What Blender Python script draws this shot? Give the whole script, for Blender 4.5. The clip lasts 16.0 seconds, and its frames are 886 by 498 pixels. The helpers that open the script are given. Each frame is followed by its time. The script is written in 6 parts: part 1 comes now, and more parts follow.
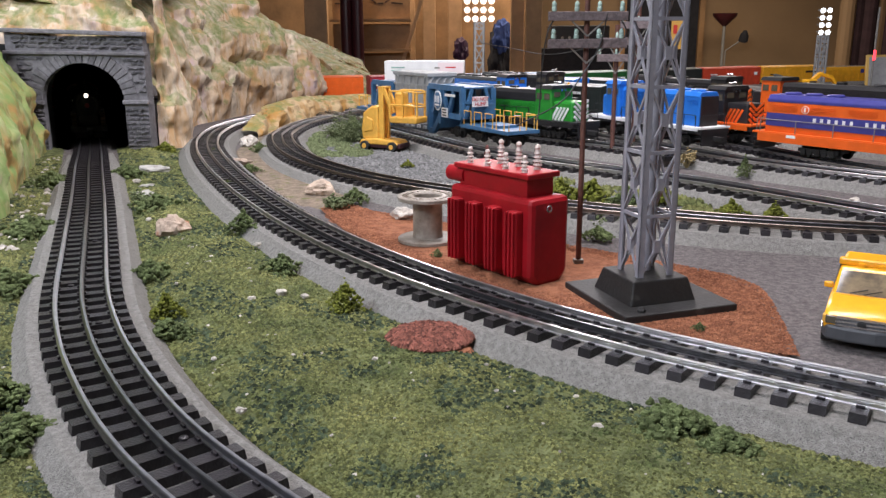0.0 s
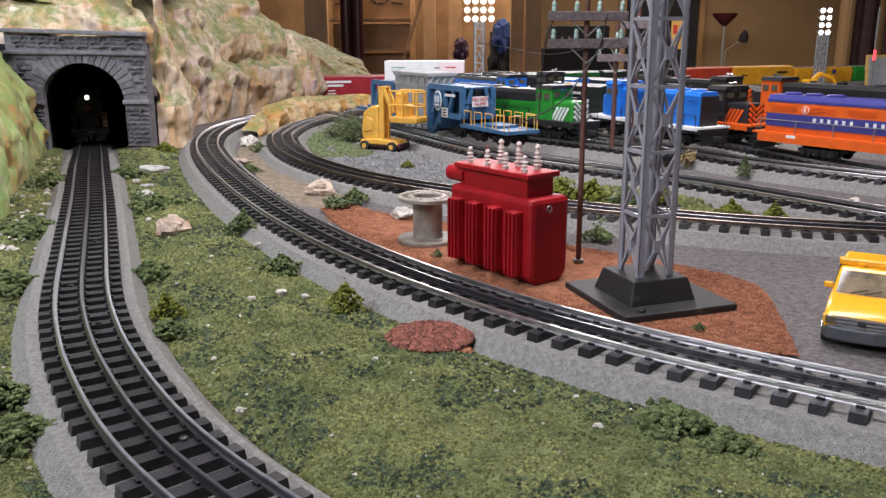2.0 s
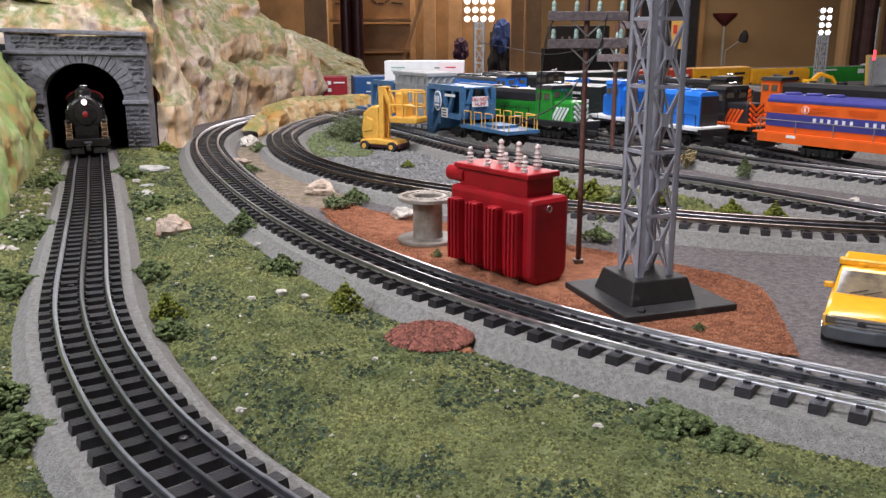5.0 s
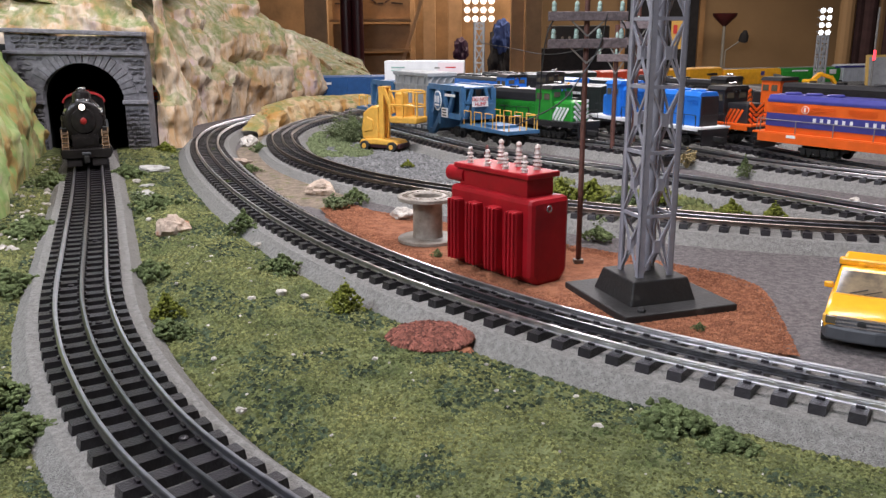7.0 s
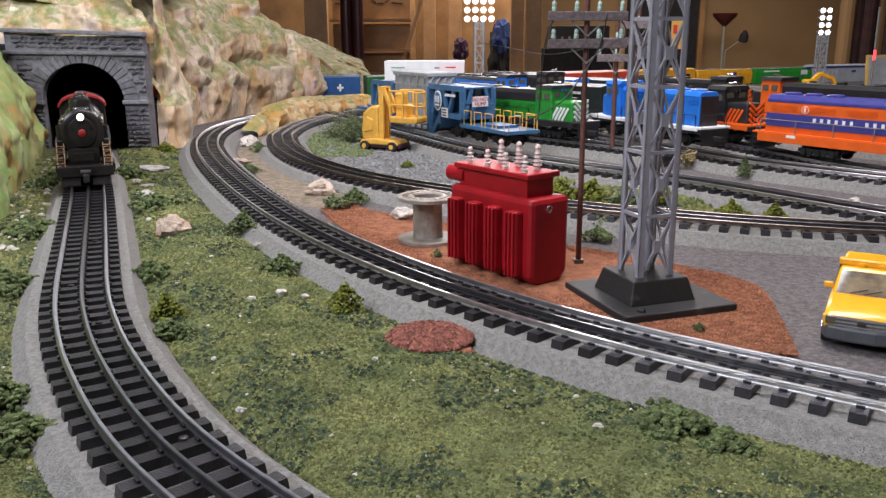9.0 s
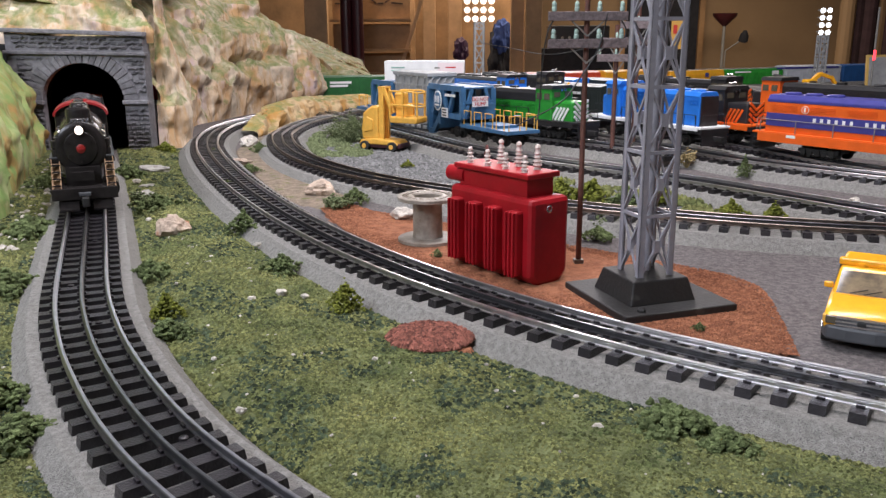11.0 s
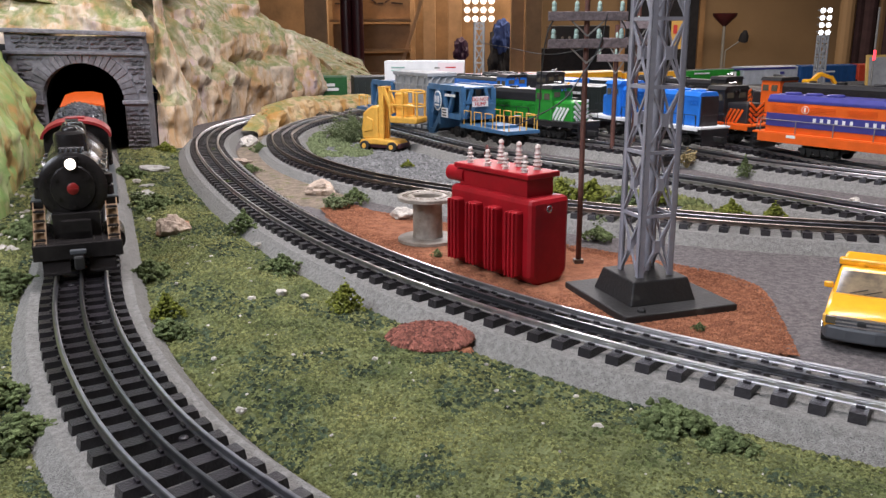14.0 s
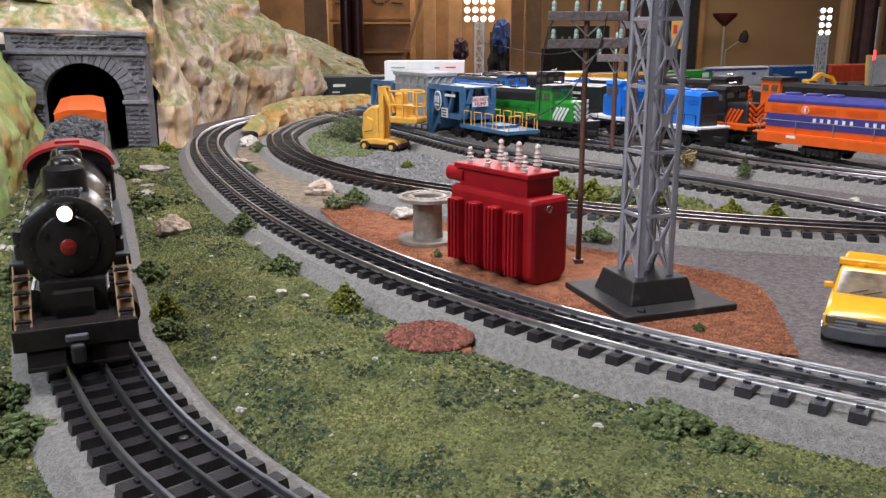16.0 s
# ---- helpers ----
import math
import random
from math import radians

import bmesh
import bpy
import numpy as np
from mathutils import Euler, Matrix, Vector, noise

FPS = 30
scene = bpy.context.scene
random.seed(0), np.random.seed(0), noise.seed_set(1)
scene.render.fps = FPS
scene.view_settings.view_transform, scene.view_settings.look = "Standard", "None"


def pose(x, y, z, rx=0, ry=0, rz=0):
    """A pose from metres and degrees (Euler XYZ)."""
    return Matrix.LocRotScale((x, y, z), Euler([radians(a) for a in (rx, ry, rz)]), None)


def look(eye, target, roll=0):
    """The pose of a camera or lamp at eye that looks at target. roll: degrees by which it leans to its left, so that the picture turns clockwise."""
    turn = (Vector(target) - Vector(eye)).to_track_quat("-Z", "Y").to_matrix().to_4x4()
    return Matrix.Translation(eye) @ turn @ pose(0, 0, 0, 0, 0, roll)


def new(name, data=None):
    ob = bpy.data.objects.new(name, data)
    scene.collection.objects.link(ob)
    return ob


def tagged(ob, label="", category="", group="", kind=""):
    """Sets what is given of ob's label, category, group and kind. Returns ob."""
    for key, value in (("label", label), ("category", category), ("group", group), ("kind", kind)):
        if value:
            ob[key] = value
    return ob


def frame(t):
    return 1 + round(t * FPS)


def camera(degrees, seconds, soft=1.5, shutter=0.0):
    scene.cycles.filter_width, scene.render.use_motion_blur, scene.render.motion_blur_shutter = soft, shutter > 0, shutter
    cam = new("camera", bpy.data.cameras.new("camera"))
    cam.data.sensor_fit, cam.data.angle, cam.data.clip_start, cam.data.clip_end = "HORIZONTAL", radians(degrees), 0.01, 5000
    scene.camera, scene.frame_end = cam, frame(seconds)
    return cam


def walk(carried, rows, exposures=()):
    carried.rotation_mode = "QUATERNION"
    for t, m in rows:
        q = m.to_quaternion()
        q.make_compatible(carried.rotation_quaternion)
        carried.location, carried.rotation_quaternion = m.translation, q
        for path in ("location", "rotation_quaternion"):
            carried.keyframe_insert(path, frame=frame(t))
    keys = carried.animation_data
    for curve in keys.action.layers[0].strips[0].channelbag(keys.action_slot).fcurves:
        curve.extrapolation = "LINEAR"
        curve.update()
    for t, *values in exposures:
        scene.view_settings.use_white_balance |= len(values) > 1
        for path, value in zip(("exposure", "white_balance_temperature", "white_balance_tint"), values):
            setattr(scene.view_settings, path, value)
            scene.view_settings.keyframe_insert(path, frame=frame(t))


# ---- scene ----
cam = camera(56.2, 16.0, soft=1.4)
CAM_POSE = Matrix.Translation((0, 0, 0.1885)) @ pose(0, 0, 0, 90 - 14.55, 0, 0) @ pose(0, 0, 0, 0, 0, -0.3)
walk(cam, [(0, CAM_POSE), (16, CAM_POSE)], exposures=[(0, 0.0), (16, 0.0)])

# ---- light ----
world = bpy.data.worlds.new("room_world")
scene.world = world
world.use_nodes = True
world.node_tree.nodes["Background"].inputs[0].default_value = (0.9, 0.93, 1.0, 1)
world.node_tree.nodes["Background"].inputs[1].default_value = 0.25


def area_lamp(name, eye, target, sx, sy, watts, colour):
    d = bpy.data.lights.new(name, "AREA")
    d.shape, d.size, d.size_y, d.energy, d.color = "RECTANGLE", sx, sy, watts, colour
    ob = new(name, d)
    ob.matrix_world = look(eye, target)
    return ob


area_lamp("ceiling_lamp", (-1.35, -0.75, 1.50), (-0.45, 0.9, 0), 1.2, 0.7, 63, (0.83, 0.88, 1.0))
area_lamp("ceiling_lamp", (0.15, 0.85, 1.60), (-0.25, 1.35, 0), 1.2, 0.6, 47, (0.98, 0.94, 1.0))
area_lamp("ceiling_lamp", (0.50, 4.7, 1.58), (0.3, 0.8, 0), 1.4, 0.7, 64, (1.0, 0.94, 0.98))
area_lamp("ceiling_lamp", (1.2, 7.4, 1.35), (1.2, 7.4, 0), 4.4, 0.9, 105, (1.0, 0.84, 0.68))
area_lamp("ceiling_lamp", (-1.6, 4.3, 1.55), (-0.6, 1.5, 0), 1.3, 0.6, 8, (0.80, 0.90, 1.0))


# ---- materials ----
def mat(name, col, rough=0.6, metal=0.0, var=0.25, scale=60.0, bump=0.0, bscale=400.0, col2=None, spec=0.5, spots=None, island=False, obj=False, isl=(0.55, 1.25)):
    """A procedural surface: two scales of colour variation and a fine relief."""
    m = bpy.data.materials.new(name)
    m.use_nodes = True
    n, l = m.node_tree.nodes, m.node_tree.links
    b = n["Principled BSDF"]
    b.inputs["Roughness"].default_value, b.inputs["Metallic"].default_value = rough, metal
    b.inputs["Specular IOR Level"].default_value = spec
    tc = n.new("ShaderNodeTexCoord")
    no = n.new("ShaderNodeTexNoise")
    no.inputs["Scale"].default_value, no.inputs["Detail"].default_value, no.inputs["Roughness"].default_value = scale, 6, 0.65
    l.new(tc.outputs["Object"], no.inputs["Vector"])
    rp = n.new("ShaderNodeValToRGB")
    c2 = col2 or tuple(c * (1 - var) for c in col)
    rp.color_ramp.elements[0].color, rp.color_ramp.elements[1].color = (*c2, 1), (*[min(1, c * (1 + var * 0.4)) for c in col], 1)
    rp.color_ramp.elements[0].position, rp.color_ramp.elements[1].position = 0.32, 0.66
    l.new(no.outputs["Fac"], rp.inputs["Fac"])
    out = rp.outputs["Color"]
    if island or obj:
        src = n.new("ShaderNodeObjectInfo" if obj else "ShaderNodeNewGeometry")
        mx = n.new("ShaderNodeMix")
        mx.data_type, mx.blend_type = "RGBA", "MULTIPLY"
        mx.inputs[0].default_value = 1.0
        r2 = n.new("ShaderNodeValToRGB")
        r2.color_ramp.elements[0].color, r2.color_ramp.elements[1].color = (*[isl[0]] * 3, 1), (*[isl[1]] * 3, 1)
        l.new(src.outputs["Random" if obj else "Random Per Island"], r2.inputs["Fac"])
        l.new(out, mx.inputs[6])
        l.new(r2.outputs["Color"], mx.inputs[7])
        out = mx.outputs[2]
    if spots:
        sc, sp, amount = spots
        n3 = n.new("ShaderNodeTexNoise")
        n3.inputs["Scale"].default_value, n3.inputs["Detail"].default_value = sc, 4
        l.new(tc.outputs["Object"], n3.inputs["Vector"])
        r3 = n.new("ShaderNodeValToRGB")
        r3.color_ramp.elements[0].position, r3.color_ramp.elements[1].position = 1 - amount, min(1, 1 - amount + 0.12)
        l.new(n3.outputs["Fac"], r3.inputs["Fac"])
        mx = n.new("ShaderNodeMix")
        mx.data_type = "RGBA"
        l.new(r3.outputs["Color"], mx.inputs[0])
        l.new(out, mx.inputs[6])
        mx.inputs[7].default_value = (*sp, 1)
        out = mx.outputs[2]
    l.new(out, b.inputs["Base Color"])
    if bump:
        n2 = n.new("ShaderNodeTexNoise")
        n2.inputs["Scale"].default_value, n2.inputs["Detail"].default_value = bscale, 5
        l.new(tc.outputs["Object"], n2.inputs["Vector"])
        bp = n.new("ShaderNodeBump")
        bp.inputs["Strength"].default_value, bp.inputs["Distance"].default_value = bump, 0.002
        l.new(n2.outputs["Fac"], bp.inputs["Height"])
        l.new(bp.outputs["Normal"], b.inputs["Normal"])
    return m


def glow(name, col, power):
    m = bpy.data.materials.new(name)
    m.use_nodes = True
    b = m.node_tree.nodes["Principled BSDF"]
    b.inputs["Base Color"].default_value = (*col, 1)
    b.inputs["Emission Color"].default_value, b.inputs["Emission Strength"].default_value = (*col, 1), power
    return m


M_GRAVEL = mat("grey_gravel", (0.165, 0.145, 0.142), 0.95, var=0.5, scale=220, bump=1.0, bscale=800, spec=0.2, spots=(700, (0.08, 0.078, 0.075), 0.45))
M_BED = mat("roadbed_grit", (0.30, 0.288, 0.268), 0.95, var=0.35, scale=320, bump=1.0, bscale=1400, spec=0.15, spots=(1300, (0.12, 0.118, 0.112), 0.45))
M_SOIL = mat("turf_soil", (0.135, 0.15, 0.065), 0.95, var=0.6, scale=60, bump=1.0, bscale=500, spec=0.1, col2=(0.035, 0.042, 0.018))
M_TURF = mat("turf_flock", (0.208, 0.208, 0.080), 0.95, var=0.5, scale=18, spec=0.1, col2=(0.095, 0.12, 0.05), island=True, isl=(0.45, 1.6), bump=1.0, bscale=1500)
M_TURF_DARK = mat("dark_turf_flock", (0.075, 0.10, 0.06), 0.95, var=0.5, scale=120, spec=0.1, island=True, isl=(0.4, 1.5), bump=1.0, bscale=1500)
M_BUSH = mat("bush_foam", (0.22, 0.24, 0.045), 0.95, var=0.6, scale=200, spec=0.1, island=True, bump=1.0, bscale=1200)
M_BUSH_DARK = mat("dark_bush_foam", (0.16, 0.20, 0.085), 0.95, var=0.6, scale=200, spec=0.1, island=True, bump=1.0, bscale=1200)
M_RED_GRIT = mat("red_ballast", (0.31, 0.130, 0.070), 0.95, col2=(0.19, 0.075, 0.042), var=0.55, scale=120, bump=1.0, bscale=900, spec=0.15, island=True, isl=(0.65, 1.35))
M_HEAP = mat("crimson_brown_grit", (0.23, 0.088, 0.062), 0.9, col2=(0.14, 0.05, 0.036), scale=300, bump=0.6, bscale=900, spec=0.3, island=True, isl=(0.45, 1.6))
M_TIE = mat("black_tie_plastic", (0.022, 0.019, 0.022), 0.34, var=0.4, scale=300, bump=0.3, bscale=900, obj=True)
M_RAIL = mat("steel_rail", (0.78, 0.77, 0.78), 0.30, 1.0, var=0.2, scale=90)
# darker steel tinted blue: the cool sheen on the rails is put into the colour
M_RAIL_SHEEN = mat("cool_sheen_rail", (0.45, 0.45, 0.49), 0.33, 1.0, var=0.25, scale=60)
M_RAIL_DULL = mat("dull_brown_rail", (0.26, 0.22, 0.19), 0.38, 1.0, var=0.3, scale=90)
M_RAIL_DARK = mat("blackened_centre_rail", (0.16, 0.16, 0.17), 0.28, 0.9, var=0.3, scale=90)


def rock_mat(name, pale, ochre, pink, green, flat, amount):
    """Painted plaster: pale faces, ochre washes running downwards, and green scatter where it lies flat enough."""
    m = mat(name, pale, 0.85, var=0.3, scale=45, bump=0.8, bscale=160, spec=0.2)
    n, l = m.node_tree.nodes, m.node_tree.links
    b = n["Principled BSDF"]
    base = b.inputs["Base Color"].links[0].from_socket
    bp = b.inputs["Normal"].links[0].from_node
    bp.inputs["Distance"].default_value = 0.007
    bn = bp.inputs["Height"].links[0].from_node
    bn.noise_type, bn.normalize = "RIDGED_MULTIFRACTAL", True
    bn.inputs["Scale"].default_value, bn.inputs["Detail"].default_value = 34, 9
    tc = n.new("ShaderNodeTexCoord")

    def noise_mask(scale, stretch, lo, hi):
        mp = n.new("ShaderNodeMapping")
        mp.inputs["Scale"].default_value = stretch
        l.new(tc.outputs["Object"], mp.inputs["Vector"])
        t = n.new("ShaderNodeTexNoise")
        t.inputs["Scale"].default_value, t.inputs["Detail"].default_value, t.inputs["Roughness"].default_value = scale, 6, 0.65
        l.new(mp.outputs["Vector"], t.inputs["Vector"])
        r = n.new("ShaderNodeMapRange")
        r.inputs["From Min"].default_value, r.inputs["From Max"].default_value = lo, hi
        l.new(t.outputs["Fac"], r.inputs["Value"])
        return r.outputs["Result"]

    def over(a, mask, col):
        mx = n.new("ShaderNodeMix")
        mx.data_type = "RGBA"
        l.new(mask, mx.inputs[0])
        l.new(a, mx.inputs[6])
        mx.inputs[7].default_value = (*col, 1)
        return mx.outputs[2]

    out = over(base, noise_mask(24, (1, 1, 0.28), 0.42, 0.60), ochre)
    out = over(out, noise_mask(15, (1, 1, 0.6), 0.56, 0.70), pink)
    out = over(out, noise_mask(70, (1, 1, 0.5), 0.60, 0.72), tuple(min(0.85, v * 1.12) for v in pale))
    out = over(out, noise_mask(120, (1, 1, 0.16), 0.57, 0.70), tuple(v * 0.5 for v in ochre))
    ge = n.new("ShaderNodeNewGeometry")
    sp = n.new("ShaderNodeSeparateXYZ")
    l.new(ge.outputs["Normal"], sp.inputs["Vector"])
    ad = n.new("ShaderNodeMath")
    ad.operation = "MULTIPLY_ADD"
    l.new(noise_mask(17, (1, 1, 1), 0.30, 0.70), ad.inputs[0])
    ad.inputs[1].default_value = amount
    l.new(sp.outputs["Z"], ad.inputs[2])
    r = n.new("ShaderNodeMapRange")
    r.inputs["From Min"].default_value, r.inputs["From Max"].default_value = flat, flat + 0.22
    l.new(ad.outputs[0], r.inputs["Value"])
    gm = n.new("ShaderNodeMath")
    gm.operation = "MULTIPLY"
    l.new(r.outputs["Result"], gm.inputs[0])
    l.new(noise_mask(55, (1, 1, 0.5), 0.22, 0.66), gm.inputs[1])
    out = over(out, gm.outputs[0], green)
    l.new(out, b.inputs["Base Color"])
    return m


M_ROCK = rock_mat("painted_plaster_rock", (0.72, 0.60, 0.46), (0.54, 0.33, 0.16), (0.64, 0.50, 0.50), (0.16, 0.20, 0.07), 0.60, 0.72)
M_LEDGE = rock_mat("ochre_plaster_rock", (0.60, 0.44, 0.25), (0.48, 0.26, 0.08), (0.60, 0.46, 0.36), (0.17, 0.20, 0.06), 1.0, 0.8)
M_HILL = rock_mat("grassed_hill", (0.47, 0.47, 0.25), (0.44, 0.28, 0.10), (0.27, 0.35, 0.12), (0.20, 0.30, 0.095), 0.34, 0.75)
M_STONE = mat("portal_stone", (0.185, 0.178, 0.192), 0.85, var=0.4, scale=110, bump=0.9, bscale=420, obj=True, isl=(0.8, 1.15))
# the darkness inside the tunnel, put into a colour
M_TUNNEL_SHADE = mat("tunnel_shade_black", (0.012, 0.012, 0.012), 0.9, var=0.2)
M_PALE_ROCK = mat("pale_pebble", (0.50, 0.455, 0.40), 0.85, var=0.45, scale=120, bump=0.7, bscale=400, island=True)


# ---- mesh tools ----
class Mesh:
    """Collects verts and faces of one part."""

    def __init__(self):
        self.v, self.f = [], []

    def add(self, verts, faces, m=None):
        k = len(self.v)
        self.v += [tuple(m @ Vector(p)) for p in verts] if m else [tuple(p) for p in verts]
        self.f += [tuple(i + k for i in f) for f in faces]
        return self

    def box(self, c, s, m=None, taper=1.0, tx=None):
        x, y, z = (a / 2 for a in s)
        u = taper if tx is None else tx
        p = [(-x, -y, -z), (x, -y, -z), (x, y, -z), (-x, y, -z), (-x * u, -y * taper, z), (x * u, -y * taper, z), (x * u, y * taper, z), (-x * u, y * taper, z)]
        p = [(a + c[0], b + c[1], d + c[2]) for a, b, d in p]
        return self.add(p, [(3, 2, 1, 0), (4, 5, 6, 7), (0, 1, 5, 4), (1, 2, 6, 5), (2, 3, 7, 6), (3, 0, 4, 7)], m)

    def bar(self, a, b, w, h=None):
        """A square bar from a to b."""
        a, b = Vector(a), Vector(b)
        h = h or w
        q = (b - a).to_track_quat("Z", "Y").to_matrix().to_4x4()
        return self.box((0, 0, (b - a).length / 2), (w, h, (b - a).length), Matrix.Translation(a) @ q)

    def tube(self, pts, r, n=8, r2=None):
        """A round rod through pts."""
        pts = [Vector(p) for p in pts]
        vs, fs = [], []
        for i, p in enumerate(pts):
            t = (pts[min(i + 1, len(pts) - 1)] - pts[max(i - 1, 0)]).normalized()
            q = t.to_track_quat("Z", "Y")
            rr = r if r2 is None else r + (r2 - r) * i / (len(pts) - 1)
            vs += [p + q @ Vector((rr * math.cos(2 * math.pi * j / n), rr * math.sin(2 * math.pi * j / n), 0)) for j in range(n)]
        for i in range(len(pts) - 1):
            fs += [(i * n + j, i * n + (j + 1) % n, (i + 1) * n + (j + 1) % n, (i + 1) * n + j) for j in range(n)]
        fs += [tuple(range(n - 1, -1, -1)), tuple(range((len(pts) - 1) * n, len(pts) * n))]
        return self.add(vs, fs)

    def lathe(self, prof, n=24, m=None, cap=True):
        """A turned shape from (radius, height) pairs round z."""
        vs = [(r * math.cos(2 * math.pi * j / n), r * math.sin(2 * math.pi * j / n), z) for r, z in prof for j in range(n)]
        fs = [(i * n + j, i * n + (j + 1) % n, (i + 1) * n + (j + 1) % n, (i + 1) * n + j) for i in range(len(prof) - 1) for j in range(n)]
        if cap:
            fs += [tuple(range(n - 1, -1, -1)), tuple(range((len(prof) - 1) * n, len(prof) * n))]
        return self.add(vs, fs, m)

    def prism(self, poly, a, b, m=None):
        """The polygon poly (x, z) drawn out along y from a to b."""
        k = len(poly)
        vs = [(x, a, z) for x, z in poly] + [(x, b, z) for x, z in poly]
        fs = [tuple(range(k)), tuple(range(2 * k - 1, k - 1, -1))] + [(i + k, (i + 1) % k + k, (i + 1) % k, i) for i in range(k)]
        return self.add(vs, fs, m)

    def lump(self, c, s, seed, n=2, rough=0.25, freq=1.6):
        """A rough stone or clump."""
        bm = bmesh.new()
        bmesh.ops.create_icosphere(bm, subdivisions=n, radius=1)
        vs = []
        for v in bm.verts:
            k = 1 + rough * noise.noise(v.co * freq + Vector((seed * 7.3, seed * 1.7, seed))) + rough * 0.5 * noise.noise(v.co * freq * 2.7 + Vector((seed, 5, 1)))
            vs.append((c[0] + v.co.x * k * s[0], c[1] + v.co.y * k * s[1], c[2] + v.co.z * k * s[2]))
        fs = [tuple(w.index for w in f.verts) for f in bm.faces]
        bm.free()
        return self.add(vs, fs)

    def data(self, name, material, smooth=False):
        me = bpy.data.meshes.new(name)
        me.from_pydata(self.v, [], self.f)
        me.materials.append(material)
        if smooth:
            me.shade_smooth()
        me.validate()
        return me


def part(name, mesh, material, parent=None, label="", smooth=False, bevel=0.0, m=None):
    """Links a Mesh as one object, under its thing or part."""
    bm = bmesh.new()
    me = mesh.data(name, material, False)
    bm.from_mesh(me)
    bmesh.ops.recalc_face_normals(bm, faces=bm.faces[:])
    bm.to_mesh(me)
    bm.free()
    if smooth:
        me.shade_smooth()
        me.set_sharp_from_angle(angle=radians(40))
    ob = new(name, me)
    ob.parent = parent
    if m is not None:
        ob.matrix_basis = m
    if label:
        ob["label"] = label
    if bevel:
        b = ob.modifiers.new("bevel", "BEVEL")
        b.width, b.segments, b.limit_method, b.angle_limit = bevel, 2, "ANGLE", radians(35)
        b.harden_normals = False
    return ob


def thing(name, m, label, category, group="", kind=""):
    ob = new(name)
    ob.empty_display_size = 0.02
    ob.matrix_basis = m
    return tagged(ob, label, category, group, kind)


def poly_smooth(pts, step):
    """A smooth line through pts (Catmull-Rom), resampled at even steps."""
    p = [np.array(a, float) for a in pts]
    p = [2 * p[0] - p[1]] + p + [2 * p[-1] - p[-2]]
    out = []
    for i in range(1, len(p) - 2):
        for k in range(40):
            t = k / 40
            out.append(0.5 * ((2 * p[i]) + (p[i + 1] - p[i - 1]) * t + (2 * p[i - 1] - 5 * p[i] + 4 * p[i + 1] - p[i + 2]) * t * t + (3 * p[i] - p[i - 1] - 3 * p[i + 1] + p[i + 2]) * t ** 3))
    out.append(p[-2])
    out = np.array(out)
    s = np.r_[0, np.cumsum(np.linalg.norm(np.diff(out, axis=0), axis=1))]
    q = np.arange(0, s[-1], step)
    return np.c_[np.interp(q, s, out[:, 0]), np.interp(q, s, out[:, 1])]


def side_of(line, x, y):
    """Signed distance of points from a line: positive on its left."""
    a, b = line[:-1], line[1:]
    d = b - a
    best, sign = np.full(x.shape, 9.0), np.ones(x.shape)
    for (ax, ay), (dx, dy) in zip(a, d):
        t = np.clip(((x - ax) * dx + (y - ay) * dy) / (dx * dx + dy * dy), 0, 1)
        ex, ey = x - ax - t * dx, y - ay - t * dy
        r = np.hypot(ex, ey)
        c = np.sign(dx * ey - dy * ex)
        near = r < best
        best, sign = np.where(near, r, best), np.where(near, c, sign)
    return best * sign




# centre lines of the tracks, from far to near
PTS_A = [(-1.55, 2.46), (-1.25, 2.36), (-1.02, 2.17), (-0.84, 1.93), (-0.705, 1.66), (-0.591, 1.39), (-0.47, 1.093), (-0.389, 0.895), (-0.335, 0.76), (-0.292, 0.652), (-0.2605, 0.573), (-0.231, 0.506), (-0.191, 0.43), (-0.138, 0.348), (-0.084, 0.285), (0.0, 0.207), (0.11, 0.13)]
PTS_B = [(-0.30, 2.10), (-0.365, 1.93), (-0.4055, 1.7479), (-0.4215, 1.6382), (-0.4182, 1.5274), (-0.4001, 1.4182), (-0.3715, 1.3117), (-0.336, 1.2074), (-0.2958, 1.1039), (-0.2514, 0.9994), (-0.202, 0.8923), (-0.1454, 0.7823), (-0.0783, 0.6707), (0.0025, 0.5611), (0.0999, 0.4595), (0.2148, 0.3749), (0.34, 0.30), (0.50, 0.23)]
PTS_C = [(-0.08, 2.16), (-0.14, 2.05), (-0.196, 1.92), (-0.237, 1.821), (-0.262, 1.746), (-0.284, 1.632), (-0.286, 1.498), (-0.272, 1.415), (-0.25, 1.325), (-0.222, 1.242), (-0.19, 1.17), (-0.153, 1.105), (-0.114, 1.048), (-0.074, 1.0), (-0.035, 0.962), (0.05, 0.89), (0.137, 0.832), (0.227, 0.786), (0.28, 0.762), (0.336, 0.742), (0.396, 0.724), (0.50, 0.70), (0.75, 0.66)]
PTS_D = [(-0.30, 1.98), (-0.165, 1.70), (-0.07, 1.52), (0.025, 1.32), (0.095, 1.205), (0.175, 1.115), (0.295, 0.99), (0.365, 0.895), (0.44, 0.79), (0.54, 0.67)]
PTS_E = [(-0.16, 2.2), (0.06, 1.82), (0.23, 1.50), (0.366, 1.247), (0.435, 1.125), (0.545, 0.998), (0.70, 0.85)]
PTS_F = [(-0.05, 2.25), (0.22, 1.80), (0.36, 1.535), (0.43, 1.40), (0.48, 1.275), (0.53, 1.115), (0.575, 1.032), (0.68, 0.88), (0.82, 0.68)]
